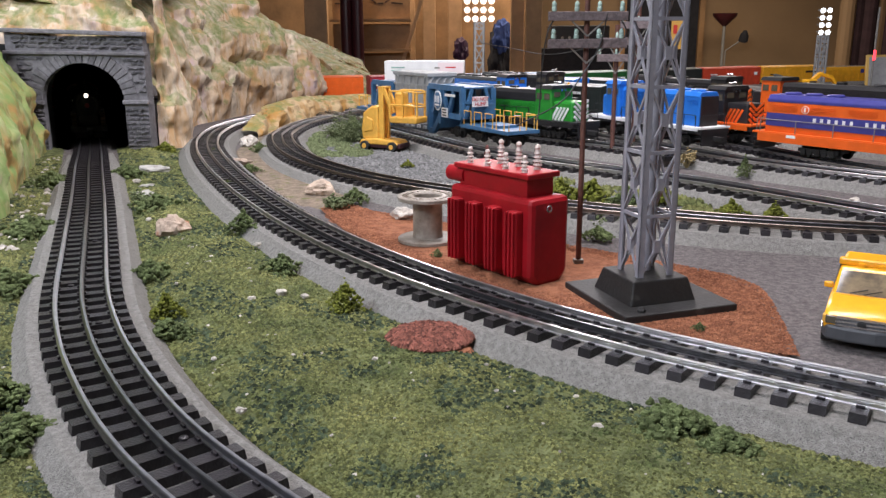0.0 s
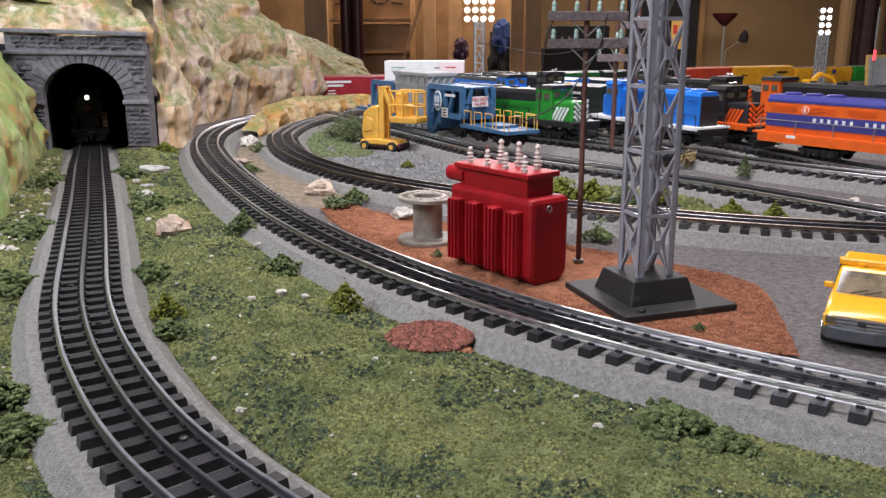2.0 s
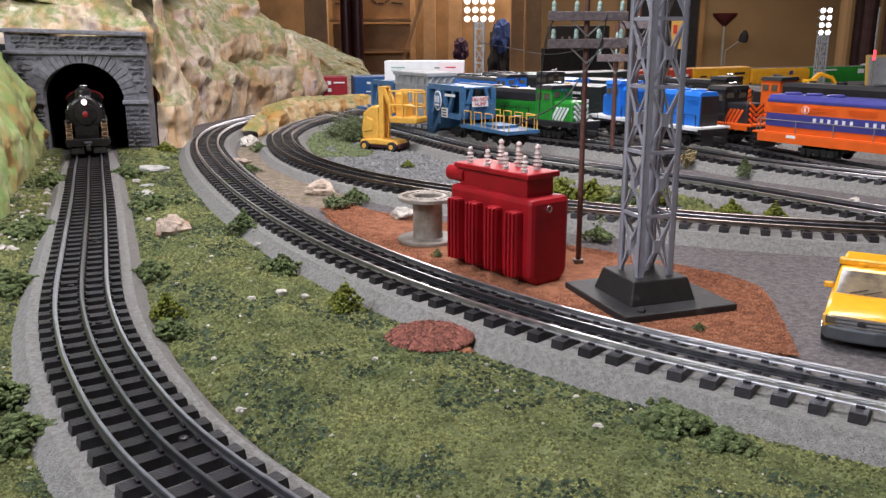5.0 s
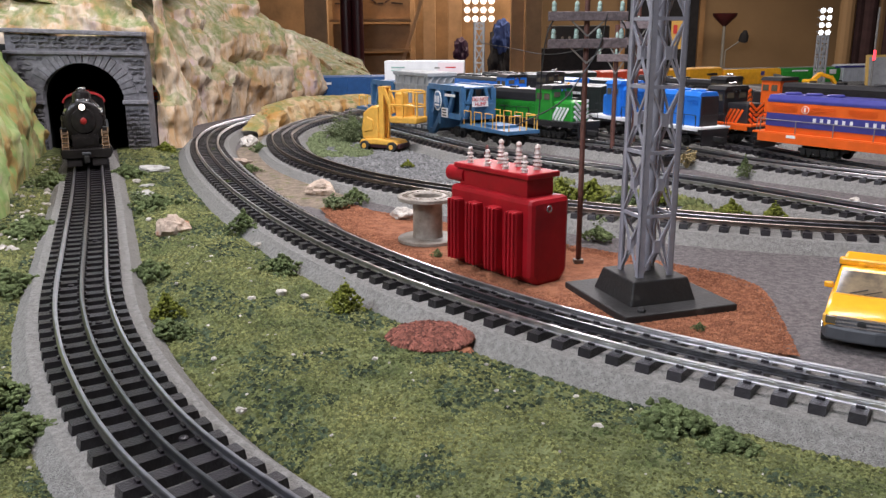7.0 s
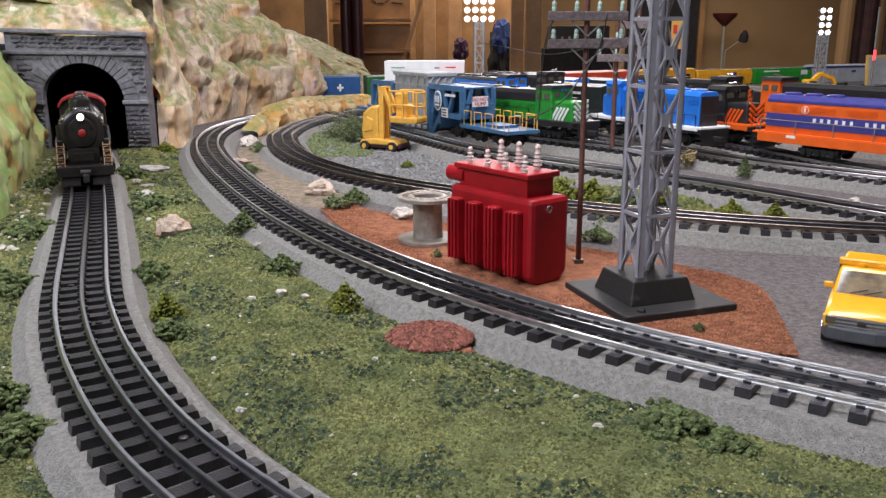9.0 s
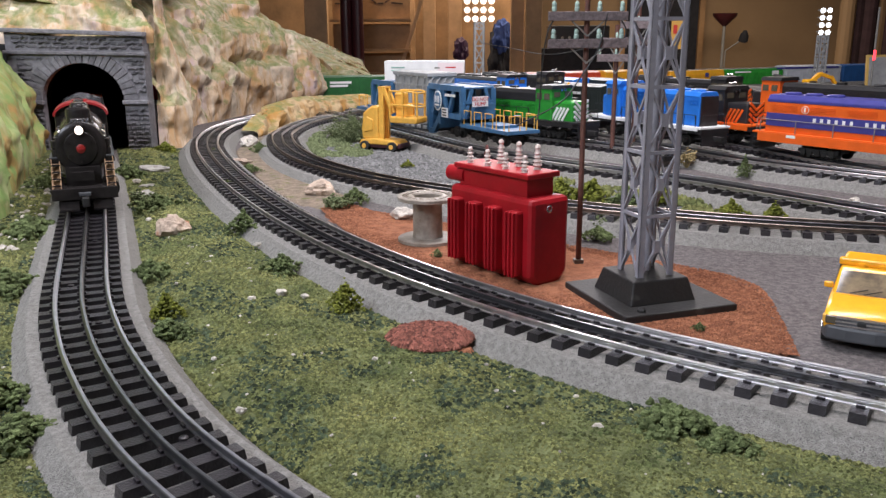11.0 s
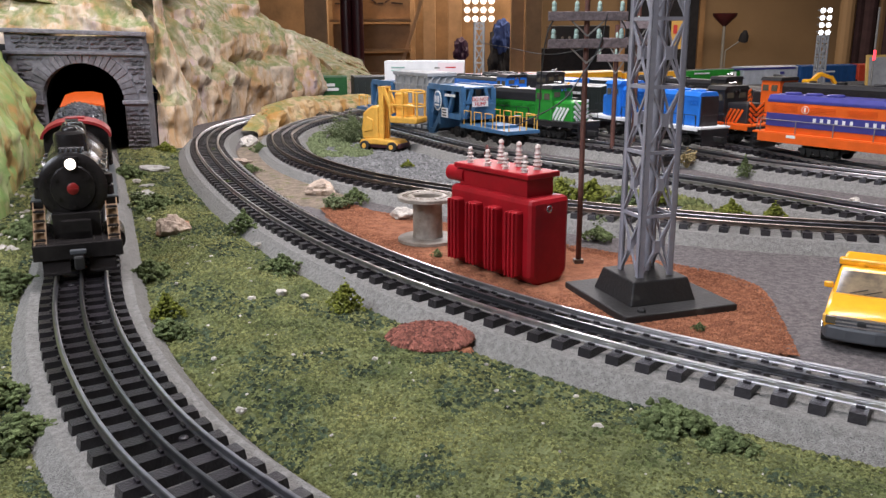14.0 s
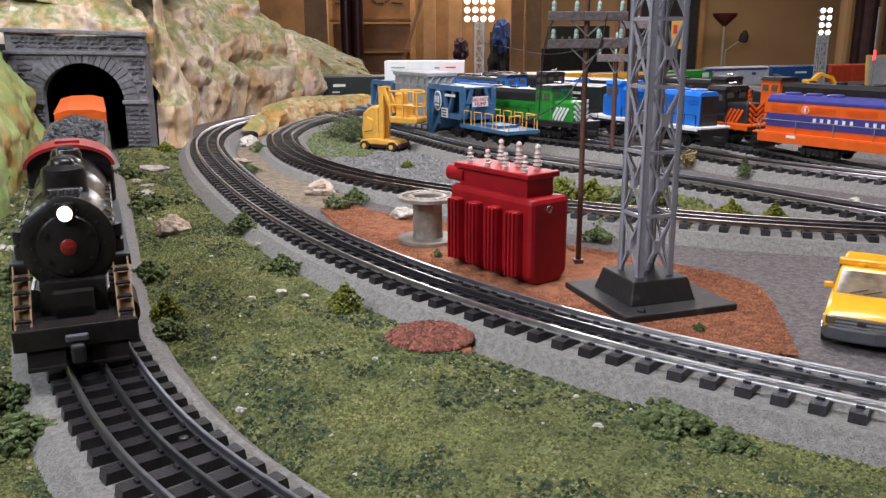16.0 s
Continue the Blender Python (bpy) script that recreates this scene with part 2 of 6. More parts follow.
PTS_G = [(-0.207, 2.012), (-0.017, 1.672), (0.123, 1.467), (0.248, 1.322), (0.343, 1.202)]
PTS_FAR = [(-1.5, 2.95), (-1.25, 2.68), (-1.0, 2.50), (-0.75, 2.39), (-0.49, 2.355), (-0.23, 2.40), (0.021, 2.468), (0.266, 2.554), (0.501, 2.665), (0.725, 2.798), (0.947, 2.933), (1.183, 3.041), (1.439, 3.135), (1.72, 3.23), (2.2, 3.38), (2.9, 3.6), (3.5, 3.8)]
PTS_H = [(-0.12, 2.23), (0.02, 1.98), (0.18, 1.70), (0.30, 1.48)]
PTS_I = [(-0.05, 2.33), (0.08, 2.13), (0.28, 1.82), (0.40, 1.62)]
PTS_J = [(0.25, 2.10), (0.50, 1.72), (0.70, 1.42), (0.95, 1.05)]
PTS_K = [(0.36, 1.78), (0.475, 1.606), (0.643, 1.357), (0.81, 1.108), (0.93, 0.93)]


# ---- lines of the tracks in plan ----
LINE_A = poly_smooth(PTS_A, 0.0174)
LINE_B = poly_smooth(PTS_B, 0.0174)
LINE_C = poly_smooth(PTS_C, 0.0174)
LINE_D = poly_smooth(PTS_D, 0.0174)
LINE_E = poly_smooth(PTS_E, 0.0174)
LINE_F = poly_smooth(PTS_F, 0.0174)
LINE_FAR = poly_smooth(PTS_FAR, 0.0174)
LINE_G = poly_smooth(PTS_G, 0.0174)
BED, TIE_TOP, RAIL_TOP = 0.0100, 0.0150, 0.0195


def tunnel_fall(q):
    """How far the track has sunk inside the tunnel, at the length q from its far end."""
    return 0.018 * max(0.0, min(1.0, (1.80 - q) / 0.45))


def strip(mesh, line, prof, fall=None):
    """Draws the profile (offset to the left, height) along the line, sunk by fall."""
    low = [0.0] * len(line) if fall is None else fall
    t = np.gradient(line, axis=0)
    t /= np.linalg.norm(t, axis=1)[:, None]
    nrm = np.c_[-t[:, 1], t[:, 0]]
    k = len(prof)
    vs = [(p[0] + n[0] * o, p[1] + n[1] * o, z - d) for p, n, d in zip(line, nrm, low) for o, z in prof]
    fs = [(i * k + j, i * k + (j + 1) % k, (i + 1) * k + (j + 1) % k, (i + 1) * k + j) for i in range(len(line) - 1) for j in range(k)]
    fs += [tuple(range(k)), tuple(range((len(line) - 1) * k, len(line) * k))]
    mesh.add(vs, fs)
    return mesh


def tie_mesh():
    m = Mesh()
    m.box((0, 0, -0.0032), (0.0082, 0.055, 0.0064), taper=0.96)
    for y in (-0.0168, 0, 0.0168):
        for d in (-1, 1):
            m.box((0, y + d * 0.0023, 0.0006), (0.0040, 0.0014, 0.0015))
    return m


TIE_DATA = tie_mesh().data("tie", M_TIE)


def rail_profile(o):
    h = RAIL_TOP
    return [(o - 0.0015, TIE_TOP), (o - 0.0015, TIE_TOP + 0.0006), (o - 0.0005, TIE_TOP + 0.0010), (o - 0.0005, h - 0.0017), (o - 0.0010, h - 0.0012), (o - 0.0010, h - 0.0004), (o - 0.0006, h),
            (o + 0.0006, h), (o + 0.0010, h - 0.0004), (o + 0.0010, h - 0.0012), (o + 0.0005, h - 0.0017), (o + 0.0005, TIE_TOP + 0.0010), (o + 0.0015, TIE_TOP + 0.0006), (o + 0.0015, TIE_TOP)]


def railway_track(line, label, singles=True, bed=0.0345, steel=None, sinks=False):
    track = thing("railway_track", Matrix(), label, "railway track", "tracks of the layout")
    fine = poly_smooth(line[::2], 0.006)
    fall = [tunnel_fall(i * 0.006) if sinks else 0.0 for i in range(len(fine))]
    part("roadbed", strip(Mesh(), fine, [(-bed - 0.012, -0.002), (-bed - 0.004, 0.006), (-bed, BED), (bed, BED), (bed + 0.004, 0.006), (bed + 0.012, -0.002)], fall), M_BED, track, "grey grit roadbed with sloped shoulders")
    for o in (-0.0168, 0.0168):
        part("rail", strip(Mesh(), fine, rail_profile(o), fall), steel or M_RAIL, track, "steel running rail", smooth=True)
    part("centre_rail", strip(Mesh(), fine, rail_profile(0), fall), M_RAIL_DARK, track, "blackened centre rail", smooth=True)
    t = np.gradient(line, axis=0)
    ang = np.arctan2(t[:, 1], t[:, 0])
    if singles:
        for i, (p, a) in enumerate(zip(line, ang)):
            ob = new("tie", TIE_DATA)
            ob.parent = track
            ob.matrix_basis = pose(p[0], p[1], TIE_TOP - (tunnel_fall(i * 0.0174) if sinks else 0.0), 0, 0, math.degrees(a) + random.uniform(-0.8, 0.8))
    else:
        m, base = Mesh(), tie_mesh()
        for p, a in zip(line, ang):
            m.add(base.v, base.f, pose(p[0], p[1], TIE_TOP, 0, 0, math.degrees(a)))
        ob = part("far_tie_row", m, M_TIE, track)
        ob["kind"] = "stuff"
    return track


# ---- the ground of the layout ----
def sheet(x0, x1, y0, y1, step, height):
    nx, ny = int((x1 - x0) / step), int((y1 - y0) / step)
    X, Y = np.meshgrid(np.linspace(x0, x1, nx), np.linspace(y0, y1, ny))
    Z = height(X, Y)
    m = Mesh()
    m.v = list(zip(X.ravel().tolist(), Y.ravel().tolist(), Z.ravel().tolist()))
    m.f = [(j * nx + i, j * nx + i + 1, (j + 1) * nx + i + 1, (j + 1) * nx + i) for j in range(ny - 1) for i in range(nx - 1)]
    return m


def rnd(X, Y, f, amp):
    return np.vectorize(lambda a, b: amp * noise.noise((a * f, b * f, 3.1)))(X, Y)


tagged(part("ground", sheet(-1.9, 3.6, -0.30, 3.8, 0.02, lambda X, Y: rnd(X, Y, 9, 0.0012) - 0.0010 - 0.024 * np.clip((Y - 1.42) / 0.1, 0, 1) * (X < -0.50 - 0.45 * np.maximum(Y - 1.42, 0)) * (np.abs(side_of(LINE_A[::3], X, Y)) < 0.13)), M_GRAVEL, smooth=True), "grey gravel ground of the model railway layout", "ground", kind="structure")


def in_turf(x, y):
    """Where the green flock lies: between the two near tracks and up to the cliff."""
    a, b = side_of(LINE_A[::2], x, y), side_of(LINE_B[::2], x, y)
    return ((a > 0.043) & (b < -0.047)) | ((a < -0.043) & (x < 0.1))


def turf_height(X, Y):
    ok = in_turf(X, Y)
    z = 0.0014 + (rnd(X, Y, 14, 0.003) + rnd(X, Y, 60, 0.0016))
    edge = np.minimum(np.abs(side_of(LINE_A[::2], X, Y)) - 0.043, np.abs(side_of(LINE_B[::2], X, Y)) - 0.047)
    z = np.where(edge < 0.012, 0.0008, z) + 0.0050 * np.clip(edge / 0.045, 0, 1)
    return np.where(ok, z, -0.0026)


tagged(part("ground_turf", sheet(-0.72, 0.34, 0.06, 1.42, 0.006, turf_height), M_SOIL, smooth=True), "olive green flock turf between the near tracks", "turf", kind="structure")


def scatter(n, x0, x1, y0, y1, test, seed):
    rs = np.random.RandomState(seed)
    # more points where the camera is near
    y = y0 * (y1 / y0) ** rs.rand(n)
    x = x0 + (x1 - x0) * rs.rand(n)
    x = np.where(rs.rand(n) < 0.85, x * np.where(x < 0, np.clip(0.62 / abs(x0) * y, 0.1, 1), np.clip(0.60 / max(abs(x1), 0.05) * y, 0.1, 1)), x)
    k = test(x, y)
    return x[k], y[k], rs


def clump_field(name, n, box, test, size, material, seed, zf, label, flat=0.6):
    x, y, rs = scatter(n, *box, test, seed)
    z = zf(x, y)
    P = np.array([(1, 0, 0), (0, 1, 0), (-1, 0, 0), (0, -1, 0), (0, 0, 1), (0.6, 0.6, 0.55), (-0.6, 0.5, 0.6), (0.1, -0.7, 0.6)], float)
    F = [(0, 1, 5), (1, 2, 6), (2, 3, 7), (3, 0, 7), (0, 5, 4), (5, 1, 4), (1, 6, 4), (6, 2, 4), (2, 7, 4), (7, 0, 4)]
    k = len(x)
    s = size * (0.4 + 0.9 * rs.rand(k)) * (0.6 + 0.6 * y)
    ang = rs.rand(k) * 6.283
    q = P[None] * s[:, None, None] * (0.75 + 0.5 * rs.rand(k, 8, 1))
    q[:, :, 2] *= flat
    c, d = np.cos(ang)[:, None], np.sin(ang)[:, None]
    v = np.stack([q[:, :, 0] * c - q[:, :, 1] * d + x[:, None], q[:, :, 0] * d + q[:, :, 1] * c + y[:, None], q[:, :, 2] + z[:, None] - 0.0006], 2).reshape(-1, 3)
    f = (np.array(F)[None] + (np.arange(k) * 8)[:, None, None]).reshape(-1, 3)
    me = bpy.data.meshes.new(name)
    me.from_pydata(v.tolist(), [], f.tolist())
    me.materials.append(material)
    return tagged(new(name, me), label, name.replace("_", " "), kind="stuff")


def patchy(lo, hi):
    def f(x, y):
        g = rnd(x, y, 16, 1.0) + rnd(x, y, 45, 0.5)
        return in_turf(x, y) & (g > lo) & (g < hi)
    return f


TBOX = (-0.62, 0.34, 0.2, 1.4)
clump_field("turf_flock", 260000, TBOX, in_turf, 0.0014, M_TURF, 3, turf_height, "light olive flock tufts on the turf", 1.1)
clump_field("dark_turf", 80000, TBOX, patchy(0.10, 9), 0.0021, M_TURF_DARK, 4, turf_height, "dark green foam crumbs in patches on the turf", 0.9)

# ---- tracks ----
track_a = railway_track(LINE_A, "three-rail track running out of the tunnel and curving", steel=M_RAIL_SHEEN, sinks=True)
for x, y in [(-0.2661, 0.5677), (-0.2145, 0.489), (-0.3181, 0.739), (-0.3024, 0.7002), (-0.1154, 0.3351)]:
    part("track_screw", Mesh().lathe([(0.0022, 0), (0.0022, 0.0012), (0.0012, 0.0016)], 10, pose(x, y, TIE_TOP - 0.0002)), M_TIE, track_a)
railway_track(LINE_B, "three-rail track curving past the red transformer")
railway_track(LINE_C, "three-rail track curving behind the cable spool", steel=M_RAIL_DULL)
railway_track(LINE_D, "yard track under the blue heavy-load wagon")
railway_track(LINE_E, "yard track beside the orange locomotive")
railway_track(LINE_F, "yard track under the orange and blue locomotive")
railway_track(LINE_G, "yard track under the green locomotive")


# ---- mountain ----
def ramp(v):
    v = max(0.0, min(1.0, v))
    return v * v * (3 - 2 * v)


def casting(blocks, s, z, seed):
    """How far the plaster castings stand out at the length s and the height z of a face."""
    ws = s + 0.014 * noise.noise((s * 22, z * 22, seed)) + 0.005 * noise.noise((s * 70, z * 70, seed))
    wz = z + 0.012 * noise.noise((s * 22, z * 22, seed + 4)) + 0.004 * noise.noise((s * 80, z * 60, seed + 9))
    best = 0.0
    for s0, s1, z0, z1, h, slope in blocks:
        q = wz - slope * (s - (s0 + s1) / 2)
        side, low, high = min(ws - s0, s1 - ws), q - z0, z1 - q
        if side > -0.01 and low > -0.01 and high > -0.03:
            best = max(best, h * ramp((side + 0.010) / 0.020) * ramp((low + 0.010) / 0.024) * ramp((high + 0.028) / 0.036))
    return best


def cliff(name, base, heights, label, material, depth=0.45, lean=0.22, seed=0.0, blocky=0.030, z0=0.0, blocks=(), streak=0.004):
    """A rock face that rises from a base line (which has the open side on its right) and slopes back to its crest."""
    step = 0.0055
    line = poly_smooth(base, step)
    n = len(line)
    hs = np.interp(np.linspace(0, 1, n), np.linspace(0, 1, len(heights)), heights)
    t = np.gradient(line, axis=0)
    for _ in range(48):
        t[1:-1] = (t[:-2] + t[1:-1] + t[2:]) / 3
    t /= np.linalg.norm(t, axis=1)[:, None]
    back = np.c_[-t[:, 1], t[:, 0]]
    rows = 84
    m = Mesh()
    for i in range(n):
        for j in range(rows):
            w = j / (rows - 1)
            if w < 0.6:
                z, d = hs[i] * (w / 0.6) * 0.8, hs[i] * lean * (w / 0.6) ** 2.4
            else:
                u = (w - 0.6) / 0.4
                z, d = hs[i] * (0.8 + 0.35 * u ** 0.8), hs[i] * lean + depth * u ** 1.6
            p = Vector((line[i][0] + back[i][0] * d, line[i][1] + back[i][1] * d, z))
            q = Vector((p.x * 14, p.y * 14, p.z * 11 + seed))
            dist, pts = noise.voronoi(q)
            cell = noise.cell(pts[0] * 3.7)
            crack = min(1.0, (dist[1] - dist[0]) * 5)
            k = blocky * (cell - 0.35) * crack + 0.010 * noise.noise(p * 24) + 0.003 * noise.noise(p * 95)
            k += streak * (0.5 - abs(noise.noise(Vector((p.x * 75, p.y * 75, p.z * 13 + seed))))) + 0.5 * streak * noise.noise(Vector((p.x * 170, p.y * 170, p.z * 50)))
            if blocks:
                k += casting(blocks, i * step, z, seed)
            k *= min(1.0, 0.15 + w * 8)
            m.v.append((p.x - back[i][0] * k, p.y - back[i][1] * k, z0 + max(-0.004, p.z + (0.25 * k if w > 0.1 else 0) - (0.006 if j == 0 else 0))))
    m.f = [(i * rows + j, i * rows + j + 1, (i + 1) * rows + j + 1, (i + 1) * rows + j) for i in range(n - 1) for j in range(rows - 1)]
    return tagged(part(name, m, material, smooth=True), label, "mountain", kind="structure")


# plaster castings on the cliff: start and end along its foot, lower and upper edge, how far each stands out, slope
CASTINGS = [(0.24, 0.33, -0.02, 0.12, 0.014, 0), (0.44, 0.525, 0.125, 0.195, 0.018, 0), (0.58, 0.715, 0.132, 0.192, 0.026, 0), (0.735, 0.83, 0.145, 0.215, 0.020, 0), (0.865, 1.00, 0.02, 0.195, 0.022, 0), (0.51, 0.635, -0.02, 0.105, 0.022, 0),
            (0.655, 0.80, 0.045, 0.108, 0.026, 0), (0.70, 0.78, 0.235, 0.285, 0.026, 0), (0.69, 0.85, -0.02, 0.05, 0.020, 0), (0.09, 0.19, -0.02, 0.19, 0.014, 0), (0.47, 0.56, 0.205, 0.245, 0.022, 0), (0.36, 0.60, 0.040, 0.085, 0.011, -0.55)]
cliff("mountain_hill", [(-0.75, 0.52), (-0.52, 0.70), (-0.455, 0.82), (-0.50, 0.95), (-0.572, 1.14), (-0.625, 1.28), (-0.652, 1.375)], [0.13, 0.17, 0.21, 0.24, 0.25, 0.24, 0.22], "grassed plaster hillside beside the tunnel track", M_HILL, 0.5, 0.30, 2.0, 0.010, streak=0.002)
cliff("mountain_shoulder", [(-0.484, 1.420), (-0.462, 1.424), (-0.446, 1.455), (-0.455, 1.52)], [0.31, 0.32, 0.31, 0.29], "rock column beside the tunnel portal", M_ROCK, 0.25, 0.14, 11.0, 0.012)
cliff("mountain_cliff", [(-0.470, 1.425), (-0.470, 1.50), (-0.505, 1.62), (-0.53, 1.76), (-0.505, 1.95), (-0.46, 2.08), (-0.38, 2.2), (-0.345, 2.30), (-0.345, 2.42)], [0.25, 0.29, 0.32, 0.34, 0.36, 0.36, 0.31, 0.225, 0.17], "cream and ochre plaster rock cliff with green ledges", M_ROCK, 0.45, 0.3, 5.0, 0.012, blocks=CASTINGS)
cliff("mountain_top", [(-0.95, 1.40), (-0.72, 1.405), (-0.50, 1.405), (-0.475, 1.415)], [0.15, 0.13, 0.12, 0.12], "rocky slope above the tunnel portal", M_ROCK, 0.5, 0.6, 7.0, 0.02, 0.180)
cliff("mountain_ridge", [(-0.60, 2.54), (-0.30, 2.56), (-0.16, 2.58), (-0.08, 2.66)], [0.20, 0.15, 0.08, 0.01], "far end of the plaster mountain behind the train", M_ROCK, 0.4, 0.6, 9.0, 0.02)
cliff("rock_ledge", [(-0.350, 1.58), (-0.334, 1.70), (-0.300, 1.84), (-0.247, 1.975), (-0.172, 2.11), (-0.08, 2.21)], [0.012, 0.040, 0.046, 0.042, 0.036, 0.025], "low ochre rock ledge between two curved tracks", M_LEDGE, 0.028, 0.25, 3.0, 0.012)


# ---- tunnel portal ----
def ledge_stones(count=5):
    """Rough-hewn stones of unit size: a broken front between receding edges."""
    out = []
    for v in range(count):
        m, nx, nz = Mesh(), 7, 4
        for j in range(nz):
            for i in range(nx):
                a, b = i / (nx - 1), j / (nz - 1)
                rim = i in (0, nx - 1) or j in (0, nz - 1)
                y = 0.0 if rim else -0.55 - 0.9 * noise.noise((a * 3.1 + v * 5, b * 2.3, v * 2.7))
                m.v.append((a - 0.5 + (0 if i in (0, nx - 1) else 0.05 * noise.noise((i, j, v))), y, b - 0.5 + 0.10 * noise.noise((a * 2.6, b + v, 1.3 * v)) * (0.6 if rim else 1)))
        m.f = [(j * nx + i, j * nx + i + 1, (j + 1) * nx + i + 1, (j + 1) * nx + i) for j in range(nz - 1) for i in range(nx - 1)]
        out.append(m.data("stone", M_STONE))
    return out


def tunnel_portal():
    y0, cx, hw, spring, crown = 1.385, -0.5900, 0.0668, 0.085, 0.1452
    left, right, top = -0.708, -0.485, 0.1915
    po = thing("tunnel_portal", pose(cx, y0, 0), "dark grey cast stone tunnel portal with arched opening", "tunnel portal")
    arch = [(hw * math.cos(a), spring + (crown - spring) * math.sin(a)) for a in np.linspace(0, math.pi, 25)]
    # the backing is built from strips round the opening
    w = Mesh()
    for (xa, za), (xb, zb) in zip(arch[:-1], arch[1:]):
        w.prism([(xa, za), (xa, top - 0.004), (xb, top - 0.004), (xb, zb)], 0, 0.012)
    w.prism([(hw, 0), (right - cx, 0), (right - cx, top - 0.005), (hw, top - 0.004)], 0, 0.03)
    w.prism([(left - cx, 0), (-hw, 0), (-hw, top - 0.004), (left - cx, top + 0.003)], 0, 0.012)
    bk = part("backing", w, M_STONE, po)
    bk["kind"] = "stuff"
    # coping and cornice
    for z0, z1, d, s in ((top - 0.002, top + 0.005, 0.008, 0.0052), (0.1575, 0.1632, 0.006, 0.0028)):
        part("coping", Mesh().prism([(left - cx - 0.004, z0 + s), (right - cx + 0.004, z0 - s * 0.6), (right - cx + 0.004, z1 - s * 0.6), (left - cx - 0.004, z1 + s)], -d, 0.012), M_STONE, po, bevel=0.0015)
    for sx in (-1, 1):
        x1 = (right - cx) if sx > 0 else (left - cx)
        part("impost", Mesh().box(((hw * sx + x1) / 2, -0.001, spring - 0.003), (abs(x1 - hw * sx) + 0.004, 0.011, 0.007)), M_STONE, po, bevel=0.0015)
    k = 23
    for i in range(k):
        a0, a1 = math.pi * (i + 0.05) / k, math.pi * (i + 0.95) / k
        g = 0.0125 if i == k // 2 else 0.024 + random.uniform(-0.002, 0.002)
        p = []
        for a, r in ((a0, 0), (a0, g), (a1, g), (a1, 0)):
            p.append(((hw + r) * math.cos(a), min(0.1572, spring + (crown - spring + r) * math.sin(a))))
        part("voussoir", Mesh().prism(p, -0.0014 - random.uniform(0, 0.0022), 0.01), M_STONE, po, bevel=0.0007)
    # rough courses
    data = ledge_stones()
    z = 0.001
    while z < top - 0.004:
        h = random.uniform(0.0058, 0.0085)
        x = left - cx - random.uniform(0, 0.01)
        while x < right - cx - 0.003:
            l = min(random.uniform(0.012, 0.030), right - cx - x)
            zm, x2 = z + h / 2, x + l
            if zm <= spring and x < hw < x2:
                x, l = hw, x2 - hw
            elif zm <= spring and x < -hw < x2:
                l = -hw - x
            xm = x + l / 2
            near = min(abs(x), abs(x + l)) if x * (x + l) > 0 else 0.0
            rr = math.hypot(near / (hw + 0.021), max(0, zm - spring) / (crown - spring + 0.021))
            if x > left - cx - 0.004 and ((zm > spring and rr > 1.0) or (zm <= spring and near > hw - 0.001)) and not 0.1555 < zm < 0.1645 and not abs(zm - spring + 0.003) < 0.006:
                ob = new("stone", random.choice(data))
                ob.parent = po
                ob.matrix_basis = pose(xm, 0.0006, zm + (left + right - 2 * cx - 2 * xm) * 0.012 * (zm > 0.15)) @ Matrix.Diagonal((l * 0.985, random.uniform(0.0045, 0.0075), h * 0.96, 1))
            x += l
        z += h
    return po


tunnel_portal()
far_a = LINE_A[LINE_A[:, 1] > 1.425][::-1]
t = [(0.076 * math.cos(a), (0.082 if math.sin(a) > 0 else 0.0) + 0.072 * max(0, math.sin(a))) for a in np.linspace(0, math.pi, 13)]
t = [(0.078, -0.03)] + t + [(-0.078, -0.03)]
t2 = [(o * 1.12, z * 1.08) for o, z in t[::-1]]
# added black shell, collar and end cap: they shut out light and darken the opening
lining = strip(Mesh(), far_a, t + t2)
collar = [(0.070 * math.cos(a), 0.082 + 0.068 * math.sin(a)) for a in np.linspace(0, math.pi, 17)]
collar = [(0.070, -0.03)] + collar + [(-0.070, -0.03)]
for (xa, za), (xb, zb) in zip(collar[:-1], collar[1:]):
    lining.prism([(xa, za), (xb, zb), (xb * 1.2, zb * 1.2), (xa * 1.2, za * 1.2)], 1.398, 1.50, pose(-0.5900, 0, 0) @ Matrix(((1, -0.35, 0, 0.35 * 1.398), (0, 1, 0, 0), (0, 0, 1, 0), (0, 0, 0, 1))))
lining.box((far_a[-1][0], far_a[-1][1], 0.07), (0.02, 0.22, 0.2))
tagged(part("tunnel_shade_shell", lining, M_TUNNEL_SHADE), "added black shell behind the portal, with the tunnel's darkness in its colour", "tunnel", kind="structure")

# ---- room ----
M_WALL = mat("tan_wall_paint", (0.31, 0.20, 0.105), 0.8, var=0.12, scale=2)
M_DECK = mat("dark_floor", (0.10, 0.08, 0.07), 0.7, var=0.3, scale=3)
M_CEIL = mat("white_ceiling", (0.45, 0.43, 0.40), 0.9, var=0.1, scale=2)
M_PLY = mat("plywood", (0.36, 0.20, 0.085), 0.6, var=0.4, scale=4)


def slab(name, c, s, m, label):
    return tagged(part(name, Mesh().box(c, s), m), label, name.split("_")[0], kind="structure")


